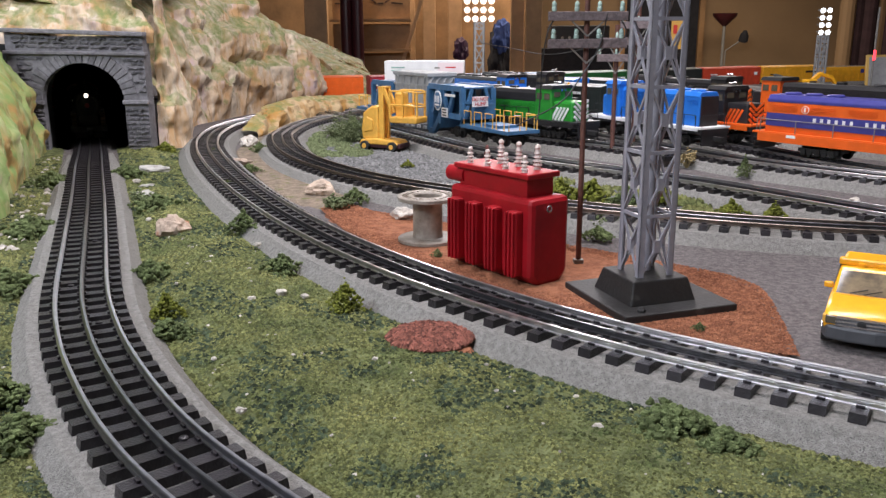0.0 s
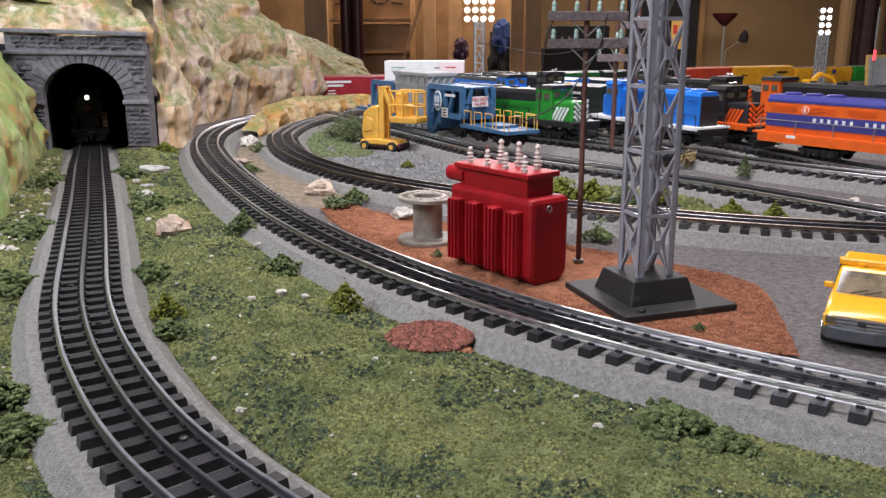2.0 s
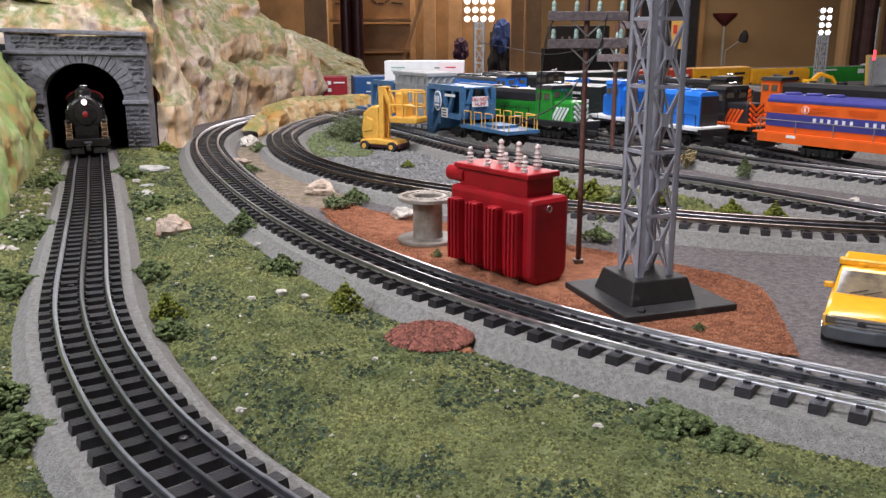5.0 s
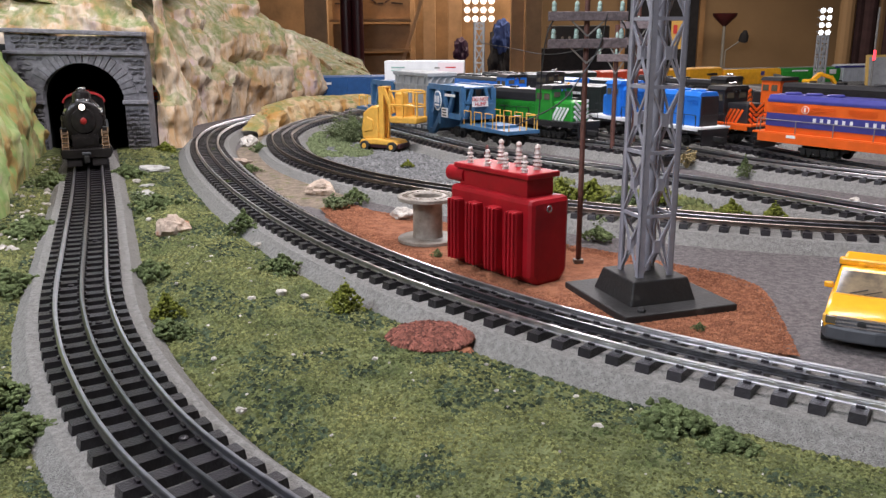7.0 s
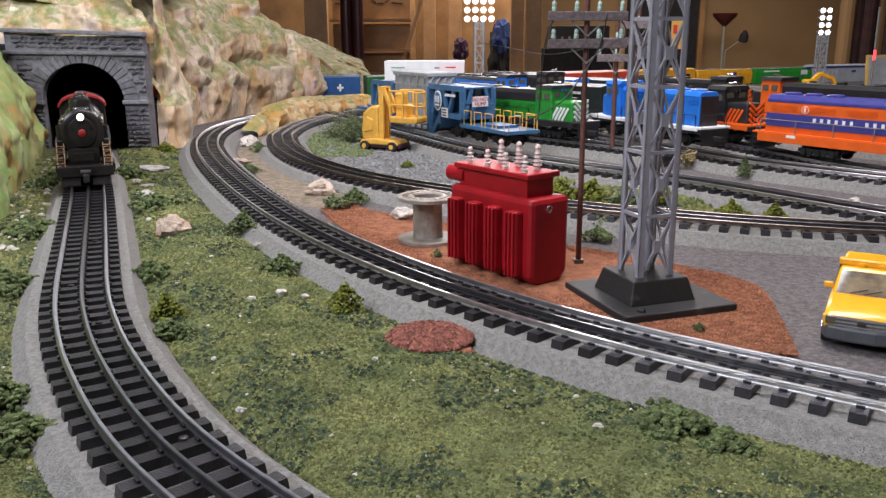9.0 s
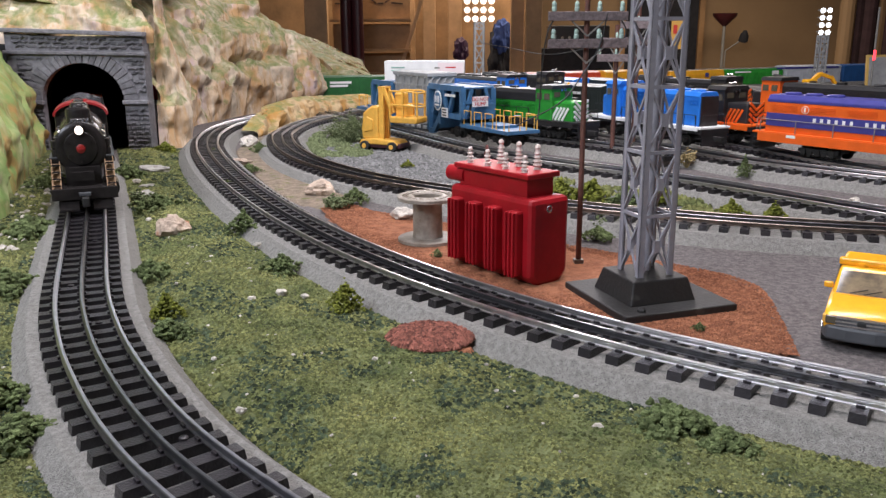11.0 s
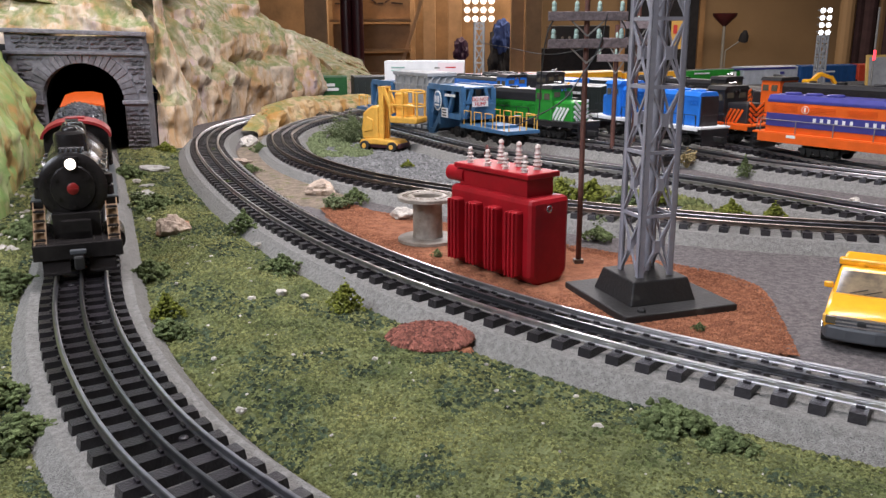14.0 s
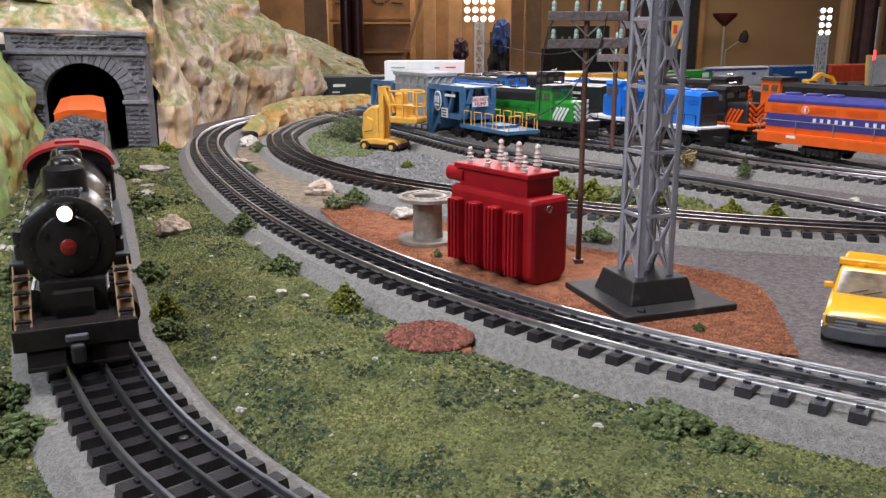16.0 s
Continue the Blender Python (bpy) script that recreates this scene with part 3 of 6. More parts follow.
slab("floor", (0, 3, -1.36), (14, 15, 0.1), M_DECK, "dark floor of the train room")
slab("ceiling", (0, 3, 1.75), (14, 15, 0.1), M_CEIL, "white ceiling of the train room")
slab("wall_north", (0, 9.6, 0.2), (14, 0.2, 3.1), M_WALL, "tan painted wall behind the layout")
slab("wall_south", (0, -3.6, 0.2), (14, 0.2, 3.1), M_WALL, "tan painted wall")
slab("wall_west", (-6.6, 3, 0.2), (0.2, 15, 3.1), M_WALL, "tan painted wall")
slab("wall_east", (6.6, 3, 0.2), (0.2, 15, 3.1), M_WALL, "tan painted wall")


# ---- paints ----
M_RED = mat("red_transformer_paint", (0.33, 0.004, 0.010), 0.52, var=0.35, scale=22, bump=0.12, bscale=260, spec=0.35)
M_CERAMIC = mat("glazed_insulator", (0.62, 0.52, 0.47), 0.3, var=0.2, scale=300)
M_CHROME = mat("chrome", (0.75, 0.75, 0.75), 0.2, 1.0, var=0.1)
M_SPOOL = mat("weathered_spool_plastic", (0.30, 0.265, 0.225), 0.5, var=0.5, scale=55, bump=0.2, col2=(0.15, 0.115, 0.085))
M_GREY = mat("grey_plastic", (0.22, 0.21, 0.19), 0.6, var=0.2, scale=100, bump=0.2)
M_STEEL = mat("grey_tower_plastic", (0.31, 0.30, 0.335), 0.42, var=0.15, scale=150)
M_DARK = mat("dark_base_plastic", (0.018, 0.0165, 0.016), 0.6, var=0.3, scale=90, bump=0.2, spots=(60, (0.06, 0.055, 0.05), 0.36))
M_POLE = mat("brown_pole", (0.13, 0.055, 0.04), 0.6, var=0.35, scale=200)
M_ARM = mat("weathered_arm", (0.19, 0.15, 0.15), 0.8, var=0.5, scale=300, bump=0.4)
M_GREEN_GLASS = mat("green_insulator_glass", (0.42, 0.56, 0.50), 0.08, var=0.2, scale=200)
M_WIRE = mat("black_wire", (0.02, 0.02, 0.02), 0.5)
M_YELLOW = mat("yellow_paint", (0.84, 0.40, 0.02), 0.22, var=0.12, scale=60)
M_LIFT = mat("lift_yellow", (0.78, 0.42, 0.07), 0.45, var=0.2, scale=80)
M_MAROON_DARK = mat("dark_maroon_plastic", (0.05, 0.012, 0.016), 0.5, var=0.3)
M_RUBBER = mat("black_rubber", (0.02, 0.02, 0.02), 0.7, var=0.3)
M_GLASS = mat("tinted_glass", (0.10, 0.085, 0.06), 0.06, var=0.2)
M_WINDSCREEN = mat("tan_tinted_glass", (0.20, 0.15, 0.09), 0.05, var=0.6, scale=70, col2=(0.07, 0.06, 0.05))
M_BUMPER = mat("grey_bumper", (0.072, 0.075, 0.082), 0.5, var=0.2)
M_BLUE = mat("dull_blue_paint", (0.05, 0.14, 0.27), 0.45, var=0.25, scale=80)
M_LOAD = mat("pale_grey_paint", (0.33, 0.335, 0.335), 0.6, var=0.2, scale=80)
M_WHITE = mat("white_paint", (0.75, 0.75, 0.74), 0.5, var=0.08)
M_TEXT_RED = mat("red_print", (0.55, 0.05, 0.05), 0.5)
M_TEXT_GREEN = mat("grey_green_print", (0.25, 0.42, 0.36), 0.5)
M_BLACKP = mat("black_paint", (0.022, 0.021, 0.022), 0.4, var=0.3, scale=80)
M_TRUCK = mat("black_truck", (0.018, 0.017, 0.016), 0.55, var=0.4, scale=150)
M_LOCO_BLUE = mat("bright_blue_paint", (0.02, 0.17, 0.62), 0.35, var=0.15)
M_GREEN = mat("bright_green_paint", (0.025, 0.25, 0.03), 0.35, var=0.15)
M_ORANGE = mat("orange_paint", (0.75, 0.12, 0.015), 0.35, var=0.12)
M_NAVY = mat("navy_paint", (0.05, 0.05, 0.23), 0.35, var=0.15)
M_MINERAL = mat("boxcar_red", (0.30, 0.012, 0.022), 0.45, var=0.2)
M_BOXBLUE = mat("boxcar_blue", (0.015, 0.075, 0.22), 0.45, var=0.2)
M_BOXGREEN = mat("boxcar_green", (0.015, 0.10, 0.025), 0.45, var=0.2)
M_BOXBLACK = mat("boxcar_black_green", (0.02, 0.026, 0.024), 0.45, var=0.2)
M_VERMILION = mat("boxcar_vermilion", (0.55, 0.06, 0.025), 0.45, var=0.2)
M_BOXYELLOW = mat("boxcar_yellow", (0.75, 0.36, 0.02), 0.45, var=0.15)
M_SILVER = mat("boxcar_silver", (0.45, 0.47, 0.50), 0.4, var=0.15)
M_STEAM = mat("sooty_black_iron", (0.019, 0.0165, 0.016), 0.27, 0.0, var=0.4, scale=70, bump=0.12, spec=0.3)
# lighter, bluer copy of the black iron: light on the board tops, painted in
M_BOARD_LIT = mat("lit_grey_running_board", (0.045, 0.05, 0.052), 0.45, 0.0, var=0.35, scale=60, bump=0.1)
M_BROWN = mat("brown_backing", (0.20, 0.11, 0.045), 0.6, var=0.3)
M_CAB_RED = mat("red_cab_roof", (0.30, 0.020, 0.022), 0.4, var=0.3, scale=60)
M_COAL = mat("coal", (0.035, 0.037, 0.045), 0.3, var=0.5, scale=300, bump=0.8, island=True)
M_BADGE = mat("red_badge", (0.24, 0.012, 0.010), 0.4)
M_FIGURE = mat("brown_figure", (0.20, 0.07, 0.06), 0.7)
M_LAMP = glow("headlamp_glow", (1.0, 0.86, 0.74), 3.2)
M_FLOOD = glow("floodlight_glow", (1.0, 0.74, 0.58), 2.6)
M_FLOOD_COOL = glow("cool_floodlight_glow", (0.92, 0.95, 1.0), 3)
M_SIGNAL = glow("red_signal_glow", (1.0, 0.04, 0.06), 3)


# ---- red transformer ----
def transformer():
    tr = thing("electrical_transformer", pose(0.0515, 0.6495, 0, 0, 0, 37.5), "glossy red model transformer with ribbed cooling fins on red ballast", "transformer")
    w, l = 0.040, 0.098
    shell = [(-w / 2 + 0.008, 0.0012), (w / 2 - 0.008, 0.0012), (w / 2, 0.009), (w / 2, 0.0692), (-w / 2, 0.0692), (-w / 2, 0.009)]
    part("tank", Mesh().prism(shell, -l / 2, l / 2), M_RED, tr, bevel=0.004)
    part("skid", Mesh().box((0, 0, 0.0025), (w - 0.014, l - 0.014, 0.005)), M_DARK, tr, "grimy dark skid", bevel=0.001)
    part("neck", Mesh().box((-0.001, 0.002, 0.0755), (w - 0.013, l - 0.018, 0.016)), M_RED, tr)
    part("lid", Mesh().box((-0.001, 0.002, 0.0850), (w - 0.006, l - 0.010, 0.0042)), M_RED, tr, bevel=0.001)
    for i in range(4):
        y = -0.0345 + i * 0.0232
        f = part("fin", Mesh().box((-w / 2 - 0.0034, y, 0.0345), (0.0090, 0.0112, 0.051)), M_RED, tr, bevel=0.002)
        for k in (-1, 0, 1):
            part("rib", Mesh().box((-w / 2 - 0.0084, y + k * 0.0041, 0.0345), (0.0030, 0.0015, 0.0500)), M_RED, f, bevel=0.0008)
    part("conservator", Mesh().tube([(-0.010, l / 2 - 0.012, 0.0765), (-0.010, l / 2 + 0.010, 0.0765)], 0.0066, 18), M_RED, tr, smooth=True)

    def insulator(x, y, h, r):
        prof = [(r * 0.9, 0)]
        n = 4 if h > 0.018 else 3
        for k in range(n):
            z = h * 0.12 + h * 0.62 * k / n
            prof += [(r * 0.5, z), (r * (1 - 0.09 * k), z + h * 0.05), (r * (0.92 - 0.09 * k), z + h * 0.09), (r * 0.5, z + h * 0.13)]
        prof += [(r * 0.42, h * 0.8), (r * 0.62, h * 0.86), (r * 0.5, h * 0.95), (r * 0.15, h)]
        part("insulator", Mesh().lathe(prof, 16, pose(x, y, 0.0870)), M_CERAMIC, tr, "cream glazed ribbed insulator", smooth=True)
    for i in range(4):
        insulator(-0.010, -0.030 + i * 0.0215, 0.0130, 0.0034)
    for i in range(3):
        insulator(0.007, -0.026 + i * 0.021, 0.0195, 0.0038)
    for x, y in ((-0.004, -l / 2 - 0.0012), (w / 2 + 0.001, -l / 2 + 0.012)):
        ring = Mesh()
        ring.tube([(x + 0.0022 * math.cos(a), y - 0.001, 0.0615 + 0.0022 * math.sin(a)) for a in np.linspace(0, 2 * math.pi, 17)], 0.0008, 6)
        part("lifting_eye", ring, M_CHROME, tr, "chrome lifting eye", smooth=True)


transformer()


# ---- cable spool ----
def spool():
    sp = thing("cable_spool", pose(-0.0140, 0.750, 0.002), "empty weathered grey plastic cable spool standing on red ballast", "cable spool")
    part("bottom_flange", Mesh().lathe([(0.0255, 0), (0.0276, 0.0008), (0.0276, 0.0034), (0.0266, 0.0040), (0.014, 0.0044)], 48), M_SPOOL, sp, smooth=True)
    part("drum", Mesh().lathe([(0.0142, 0.004), (0.0136, 0.008), (0.0136, 0.036), (0.0150, 0.0385)], 48, cap=False), M_SPOOL, sp, smooth=True)
    part("top_flange", Mesh().lathe([(0.0136, 0.0380), (0.0262, 0.0390), (0.0276, 0.0396), (0.0276, 0.0424), (0.0266, 0.0432), (0.0240, 0.0432), (0.0232, 0.0424), (0.0178, 0.0424), (0.0168, 0.0432), (0.0140, 0.0432), (0.0128, 0.0418), (0.0125, 0.006)], 48, cap=False), M_SPOOL, sp, smooth=True)
    for i in range(22):
        part("rim_web", Mesh().box((0.0205, 0, 0.0427), (0.0062, 0.0017, 0.0012), pose(0, 0, 0, 0, 0, 360 * i / 22)), M_SPOOL, sp)


spool()


# ---- lattice tower ----
def lattice(parent, m, w, z0, z1, panel, leg, brace, plates=True):
    """Four legs with crossed braces and gussets on each side."""
    for sx in (-1, 1):
        for sy in (-1, 1):
            g = Mesh()
            g.box((sx * w / 2, sy * (w / 2 - leg * 0.35), (z0 + z1) / 2), (leg * 0.3, leg, z1 - z0))
            g.box((sx * (w / 2 - leg * 0.35), sy * w / 2, (z0 + z1) / 2), (leg, leg * 0.3, z1 - z0))
            part("leg", g, m, parent)
    for k in range(4):
        r = pose(0, 0, 0, 0, 0, 90 * k)
        z = z0
        while z < z1 - panel * 0.3:
            h = min(panel, z1 - z)
            g, y = Mesh(), -w / 2 + 0.0004
            for (xa, za, xb, zb) in ((-1, 0, 1, 1), (1, 0, -1, 1)):
                a, b = r @ Vector((xa * w / 2 * 0.9, y, z + za * h)), r @ Vector((xb * w / 2 * 0.9, y, z + zb * h))
                g.bar(a, b, brace)
            if plates:
                g.box((0, y, z + h / 2), (leg * 1.1, brace * 1.6, leg * 2.0), r)
            g.box((0, y, z + h), (w, brace * 1.2, brace * 1.7), r)
            part("brace_panel", g, m, parent)
            z += panel


def tower():
    tw = thing("lattice_tower", pose(0.1442, 0.5705, 0, 0, 0, 18.5), "grey plastic lattice tower on a black square base", "tower")
    part("base_plate", Mesh().box((0.004, 0.001, 0.0035), (0.088, 0.088, 0.007)), M_DARK, tw, "black plastic base plate", bevel=0.001)
    part("plinth", Mesh().box((0, 0, 0.0148), (0.052, 0.052, 0.0165), taper=0.83), M_DARK, tw, "black tapered plinth", bevel=0.001)
    lattice(tw, M_STEEL, 0.0265, 0.0225, 0.345, 0.0437, 0.0043, 0.0014)
    part("post", Mesh().tube([(0.004, 0.004, 0.0225), (0.004, 0.004, 0.345)], 0.0030, 12), M_STEEL, tw, smooth=True)
    part("screw", Mesh().lathe([(0.003, 0), (0.003, 0.0015), (0.0015, 0.003)], 8, pose(-0.024, -0.036, 0.007)), M_DARK, tw)


tower()


# ---- telegraph poles and wires ----
def telegraph_pole(x, y, h, yaw, levels, half, r, ins):
    po = thing("telegraph_pole", pose(x, y, 0, 0, 0, yaw), "brown telegraph pole with crossarms and green glass insulators", "telegraph pole", "telegraph poles")
    part("pole", Mesh().tube([(0, 0, 0), (0, 0, h)], r, 12, r * 0.92), M_POLE, po, smooth=True)
    part("foot", Mesh().box((0, 0, 0.003), (r * 3.2, r * 3.2, 0.006)), M_GREY, po)
    for z in levels:
        part("crossarm", Mesh().box((0, -r * 1.5, z), (half * 2, r * 1.9, r * 3.0)), M_ARM, po, "weathered grey-brown crossarm", bevel=0.0004)
        for s in (-1, 1):
            part("arm_brace", Mesh().bar((s * half * 0.45, -r * 1.7, z - r), (0, -r * 1.2, z - r * 6.5), r * 0.5), M_GREY, po)
        for k in range(ins):
            u = half * 0.86 * (2 * k / (ins - 1) - 1)
            part("insulator", Mesh().lathe([(0.0008, 0), (0.0019, 0.0006), (0.0021, 0.003), (0.0015, 0.0036), (0.0019, 0.0044), (0.0017, 0.0065), (0.0007, 0.0078)], 10, pose(u, -r * 1.5, z + r * 1.5)), M_GREEN_GLASS, po, "pale green glass insulator", smooth=True)
    return po


telegraph_pole(0.1128, 0.668, 0.228, 4, (0.2010, 0.1805), 0.0310, 0.0023, 4)
telegraph_pole(0.262, 1.28, 0.20, -14, (0.176, 0.152), 0.028, 0.0036, 3)
telegraph_pole(0.305, 1.33, 0.235, -14, (0.200, 0.176), 0.028, 0.0036, 3)


def wire(pts, r, label="thin black cable hanging between fittings"):
    tagged(part("cable", Mesh().tube(poly3(pts), r, 6), M_WIRE, smooth=True), label, "cable", "cables")


def poly3(pts, n=12):
    p = [np.array(a, float) for a in pts]
    p = [2 * p[0] - p[1]] + p + [2 * p[-1] - p[-2]]
    out = []
    for i in range(1, len(p) - 2):
        for k in range(n):
            t = k / n
            out.append(0.5 * ((2 * p[i]) + (p[i + 1] - p[i - 1]) * t + (2 * p[i - 1] - 5 * p[i] + 4 * p[i + 1] - p[i + 2]) * t * t + (3 * p[i] - p[i - 1] - 3 * p[i + 1] + p[i + 2]) * t ** 3))
    out.append(p[-2])
    return [tuple(float(c) for c in q) for q in out]


wire([(0.090, 0.664, 0.204), (0.082, 0.662, 0.190), (0.078, 0.660, 0.165), (0.076, 0.658, 0.130), (0.072, 0.652, 0.118)], 0.0006)
wire([(0.128, 0.664, 0.204), (0.122, 0.662, 0.178), (0.108, 0.660, 0.155), (0.092, 0.66, 0.135), (0.0595, 0.668, 0.117)], 0.0006)
wire([(0.135, 0.664, 0.203), (0.150, 0.70, 0.191), (0.20, 0.95, 0.180), (0.25, 1.27, 0.18)], 0.0006)


# ---- yellow van ----
def van():
    v = thing("toy_van", pose(0.2700, 0.5030, 0.0015, 0, 0, -30), "yellow toy van with grey bumper and roof light bar on gravel", "van")
    w, c = 0.043, 0.0180
    quad = [(0, 3, 2, 1), (4, 5, 6, 7), (0, 1, 5, 4), (1, 2, 6, 5), (2, 3, 7, 6), (3, 0, 4, 7)]
    low = [(-0.0330, 0.0085), (-0.0350, 0.0120), (-0.0348, 0.0165), (-0.0325, 0.0198), (-0.0240, 0.0226), (-0.0085, 0.0256), (0.062, 0.0262), (0.063, 0.022), (0.063, 0.0085)]
    part("body", Mesh().prism(low, -w / 2, w / 2, pose(0, 0, 0, 0, 0, 90)), M_YELLOW, v, bevel=0.0026, smooth=True)
    part("sill_panel", Mesh().box((0, 0.016, 0.0075), (w + 0.0006, 0.074, 0.005)), M_BUMPER, v, "grey lower side panel", bevel=0.0012)
    h = w / 2 - 0.0012
    part("cab", Mesh().add([(-h, -0.0095, 0.0250), (h, -0.0095, 0.0250), (h, 0.060, 0.0250), (-h, 0.060, 0.0250),
                            (-c, 0.0085, 0.0392), (c, 0.0085, 0.0392), (c, 0.056, 0.0392), (-c, 0.056, 0.0392)], quad), M_YELLOW, v, bevel=0.0020)
    # the pane follows the raked front of the cab
    g0, g1 = (-0.0082, 0.0265), (0.0058, 0.0377)
    part("windscreen", Mesh().add([(-h + 0.0024, g0[0], g0[1]), (h - 0.0024, g0[0], g0[1]), (h - 0.0024, g0[0] + 0.0012, g0[1] - 0.0010), (-h + 0.0024, g0[0] + 0.0012, g0[1] - 0.0010),
                                   (-c + 0.0014, g1[0], g1[1]), (c - 0.0014, g1[0], g1[1]), (c - 0.0014, g1[0] + 0.0012, g1[1] - 0.0010), (-c + 0.0014, g1[0] + 0.0012, g1[1] - 0.0010)], quad), M_WINDSCREEN, v, "tinted windscreen with the tan interior behind it")
    for q in (-1, 1):
        part("wiper", Mesh().bar((q * 0.004 - 0.006, -0.0092, 0.0270), (q * 0.004 + 0.004, -0.0060, 0.0297), 0.0005), M_RUBBER, v)
    part("bumper", Mesh().prism([(-w / 2 - 0.001, 0.028), (-w / 2 + 0.002, 0.0362), (-0.008, 0.0388), (0.008, 0.0388), (w / 2 - 0.002, 0.0362), (w / 2 + 0.001, 0.028)], 0.0040, 0.0132, pose(0, 0, 0, 90, 0, 0)), M_BUMPER, v, "dark grey bumper", bevel=0.0016)
    g = part("grille", Mesh().box((0, -0.0352, 0.0162), (w - 0.015, 0.0022, 0.0054)), M_BUMPER, v, "silver barred grille")
    for z in (0.0140, 0.0163, 0.0186):
        part("grille_bar", Mesh().box((0, -0.0366, z), (w - 0.014, 0.0012, 0.0010)), M_CHROME, g)
    part("badge", Mesh().box((0, -0.0374, 0.0163), (0.005, 0.001, 0.0026)), M_RUBBER, g, "dark oval badge", bevel=0.0004)
    for q in (-1, 1):
        part("headlight", Mesh().box((q * (w / 2 - 0.0046), -0.0346, 0.0163), (0.0068, 0.0026, 0.0050)), M_GLASS, v, "clear headlight", bevel=0.0006)
        part("indicator", Mesh().box((q * (w / 2 - 0.0004), -0.0328, 0.0163), (0.0016, 0.004, 0.0046)), M_LIFT, v, "amber corner light")
        part("mirror", Mesh().box((q * (w / 2 + 0.0015), -0.0010, 0.0290), (0.0056, 0.003, 0.0040)), M_YELLOW, v, bevel=0.001)
        part("side_window", Mesh().add([(q * (h - 0.0006), 0.000, 0.0268), (q * (h + 0.0002), 0.000, 0.0268), (q * (h + 0.0002), 0.028, 0.0268), (q * (h - 0.0006), 0.028, 0.0268),
                                        (q * (c + 0.0002), 0.011, 0.0378), (q * (c + 0.0010), 0.011, 0.0378), (q * (c + 0.0010), 0.028, 0.0378), (q * (c + 0.0002), 0.028, 0.0378)], quad), M_GLASS, v, "dark side window")
        for y in (-0.0215, 0.044):
            t = part("wheel", Mesh().tube([(q * (w / 2 - 0.006), y, 0.0065), (q * (w / 2 + 0.0008), y, 0.0065)], 0.0080, 20), M_RUBBER, v, "black tyre", smooth=True)
            part("rim", Mesh().tube([(q * (w / 2), y, 0.0065), (q * (w / 2 + 0.0014), y, 0.0065)], 0.0046, 14), M_CHROME, t, smooth=True)
    part("light_bar", Mesh().box((0, 0.0165, 0.0415), (2 * c + 0.003, 0.006, 0.0046)), M_YELLOW, v, bevel=0.0012)
    for q in (-1, 1):
        part("bar_bracket", Mesh().box((q * 0.006, 0.0135, 0.0400), (0.004, 0.004, 0.0032)), M_YELLOW, v)


van()


# ---- rocks, shrubs and ballast ----
def rock(x, y, s, seed, material, label, z=0.003):
    tagged(part("rock", Mesh().lump((x, y, z + s[2] * 0.5), s, seed, 3, 0.45, 1.3), material, bevel=0), label, "rock", "loose rocks")


M_ROCK_GREY = mat("grey_stone", (0.42, 0.40, 0.37), 0.85, var=0.35, scale=90, bump=0.8, bscale=300)
M_ROCK_TAN = mat("tan_stone", (0.52, 0.40, 0.31), 0.85, var=0.5, scale=50, bump=0.9, bscale=300, spots=(40, (0.35, 0.15, 0.07), 0.42))
PEBBLES = [(-0.194, 0.662, 0.0027), (-0.199, 0.641, 0.0021), (-0.18, 0.622, 0.0017), (-0.171, 0.602, 0.002), (-0.203, 0.605, 0.0014), (-0.22, 0.718, 0.002), (-0.234, 0.743, 0.0017), (-0.156, 0.644, 0.0018), (-0.167, 0.723, 0.0027), (-0.137, 0.565, 0.0026), (-0.118, 0.578, 0.0035), (-0.1, 0.571, 0.0024), (-0.143, 0.567, 0.0013), (-0.113, 0.492, 0.0014), (-0.126, 0.513, 0.0017), (-0.105, 0.49, 0.0016),
           (-0.086, 0.434, 0.0021), (-0.102, 0.383, 0.0024), (-0.134, 0.453, 0.0015), (-0.301, 0.831, 0.0026), (-0.394, 1.058, 0.0043), (-0.433, 0.84, 0.0038), (-0.407, 0.825, 0.003), (-0.407, 0.797, 0.0033), (-0.441, 0.911, 0.0025), (-0.04, 0.451, 0.0017), (0.074, 0.363, 0.0025), (0.069, 0.399, 0.0012), (-0.011, 0.329, 0.001), (0.028, 0.406, 0.0012)]
rock(-0.404, 1.15, (0.020, 0.012, 0.007), 1, M_ROCK_GREY, "flat grey stone lying on the turf")
rock(-0.347, 0.955, (0.014, 0.009, 0.007), 2, M_ROCK_GREY, "grey stone lying on the turf")
rock(-0.37, 1.03, (0.012, 0.006, 0.003), 7, M_ROCK_GREY, "thin grey stone flake on the turf")
rock(-0.259, 0.775, (0.0155, 0.012, 0.0125), 3, M_ROCK_TAN, "tan and cream boulder on the turf")
rock(-0.148, 0.985, (0.017, 0.012, 0.010), 4, M_ROCK_TAN, "pale boulder with rusty foot beside the track")
rock(-0.30, 1.22, (0.016, 0.010, 0.006), 5, M_ROCK_TAN, "tan boulder between two tracks")
rock(-0.335, 1.44, (0.016, 0.012, 0.010), 6, M_PALE_ROCK, "pale boulder between two tracks")
rock(-0.041, 0.845, (0.011, 0.008, 0.007), 8, M_PALE_ROCK, "heap of pale stones beside the cable spool")
for k, (x, y, r) in enumerate(PEBBLES):
    rock(x, y, (r * 1.15, r * 0.8, r * 0.75), 20 + k, M_PALE_ROCK, "small pale stone on the turf", 0.005)
rock(0.47, 0.93, (0.006, 0.004, 0.003), 16, M_PALE_ROCK, "small pale stone on the gravel", 0.001)


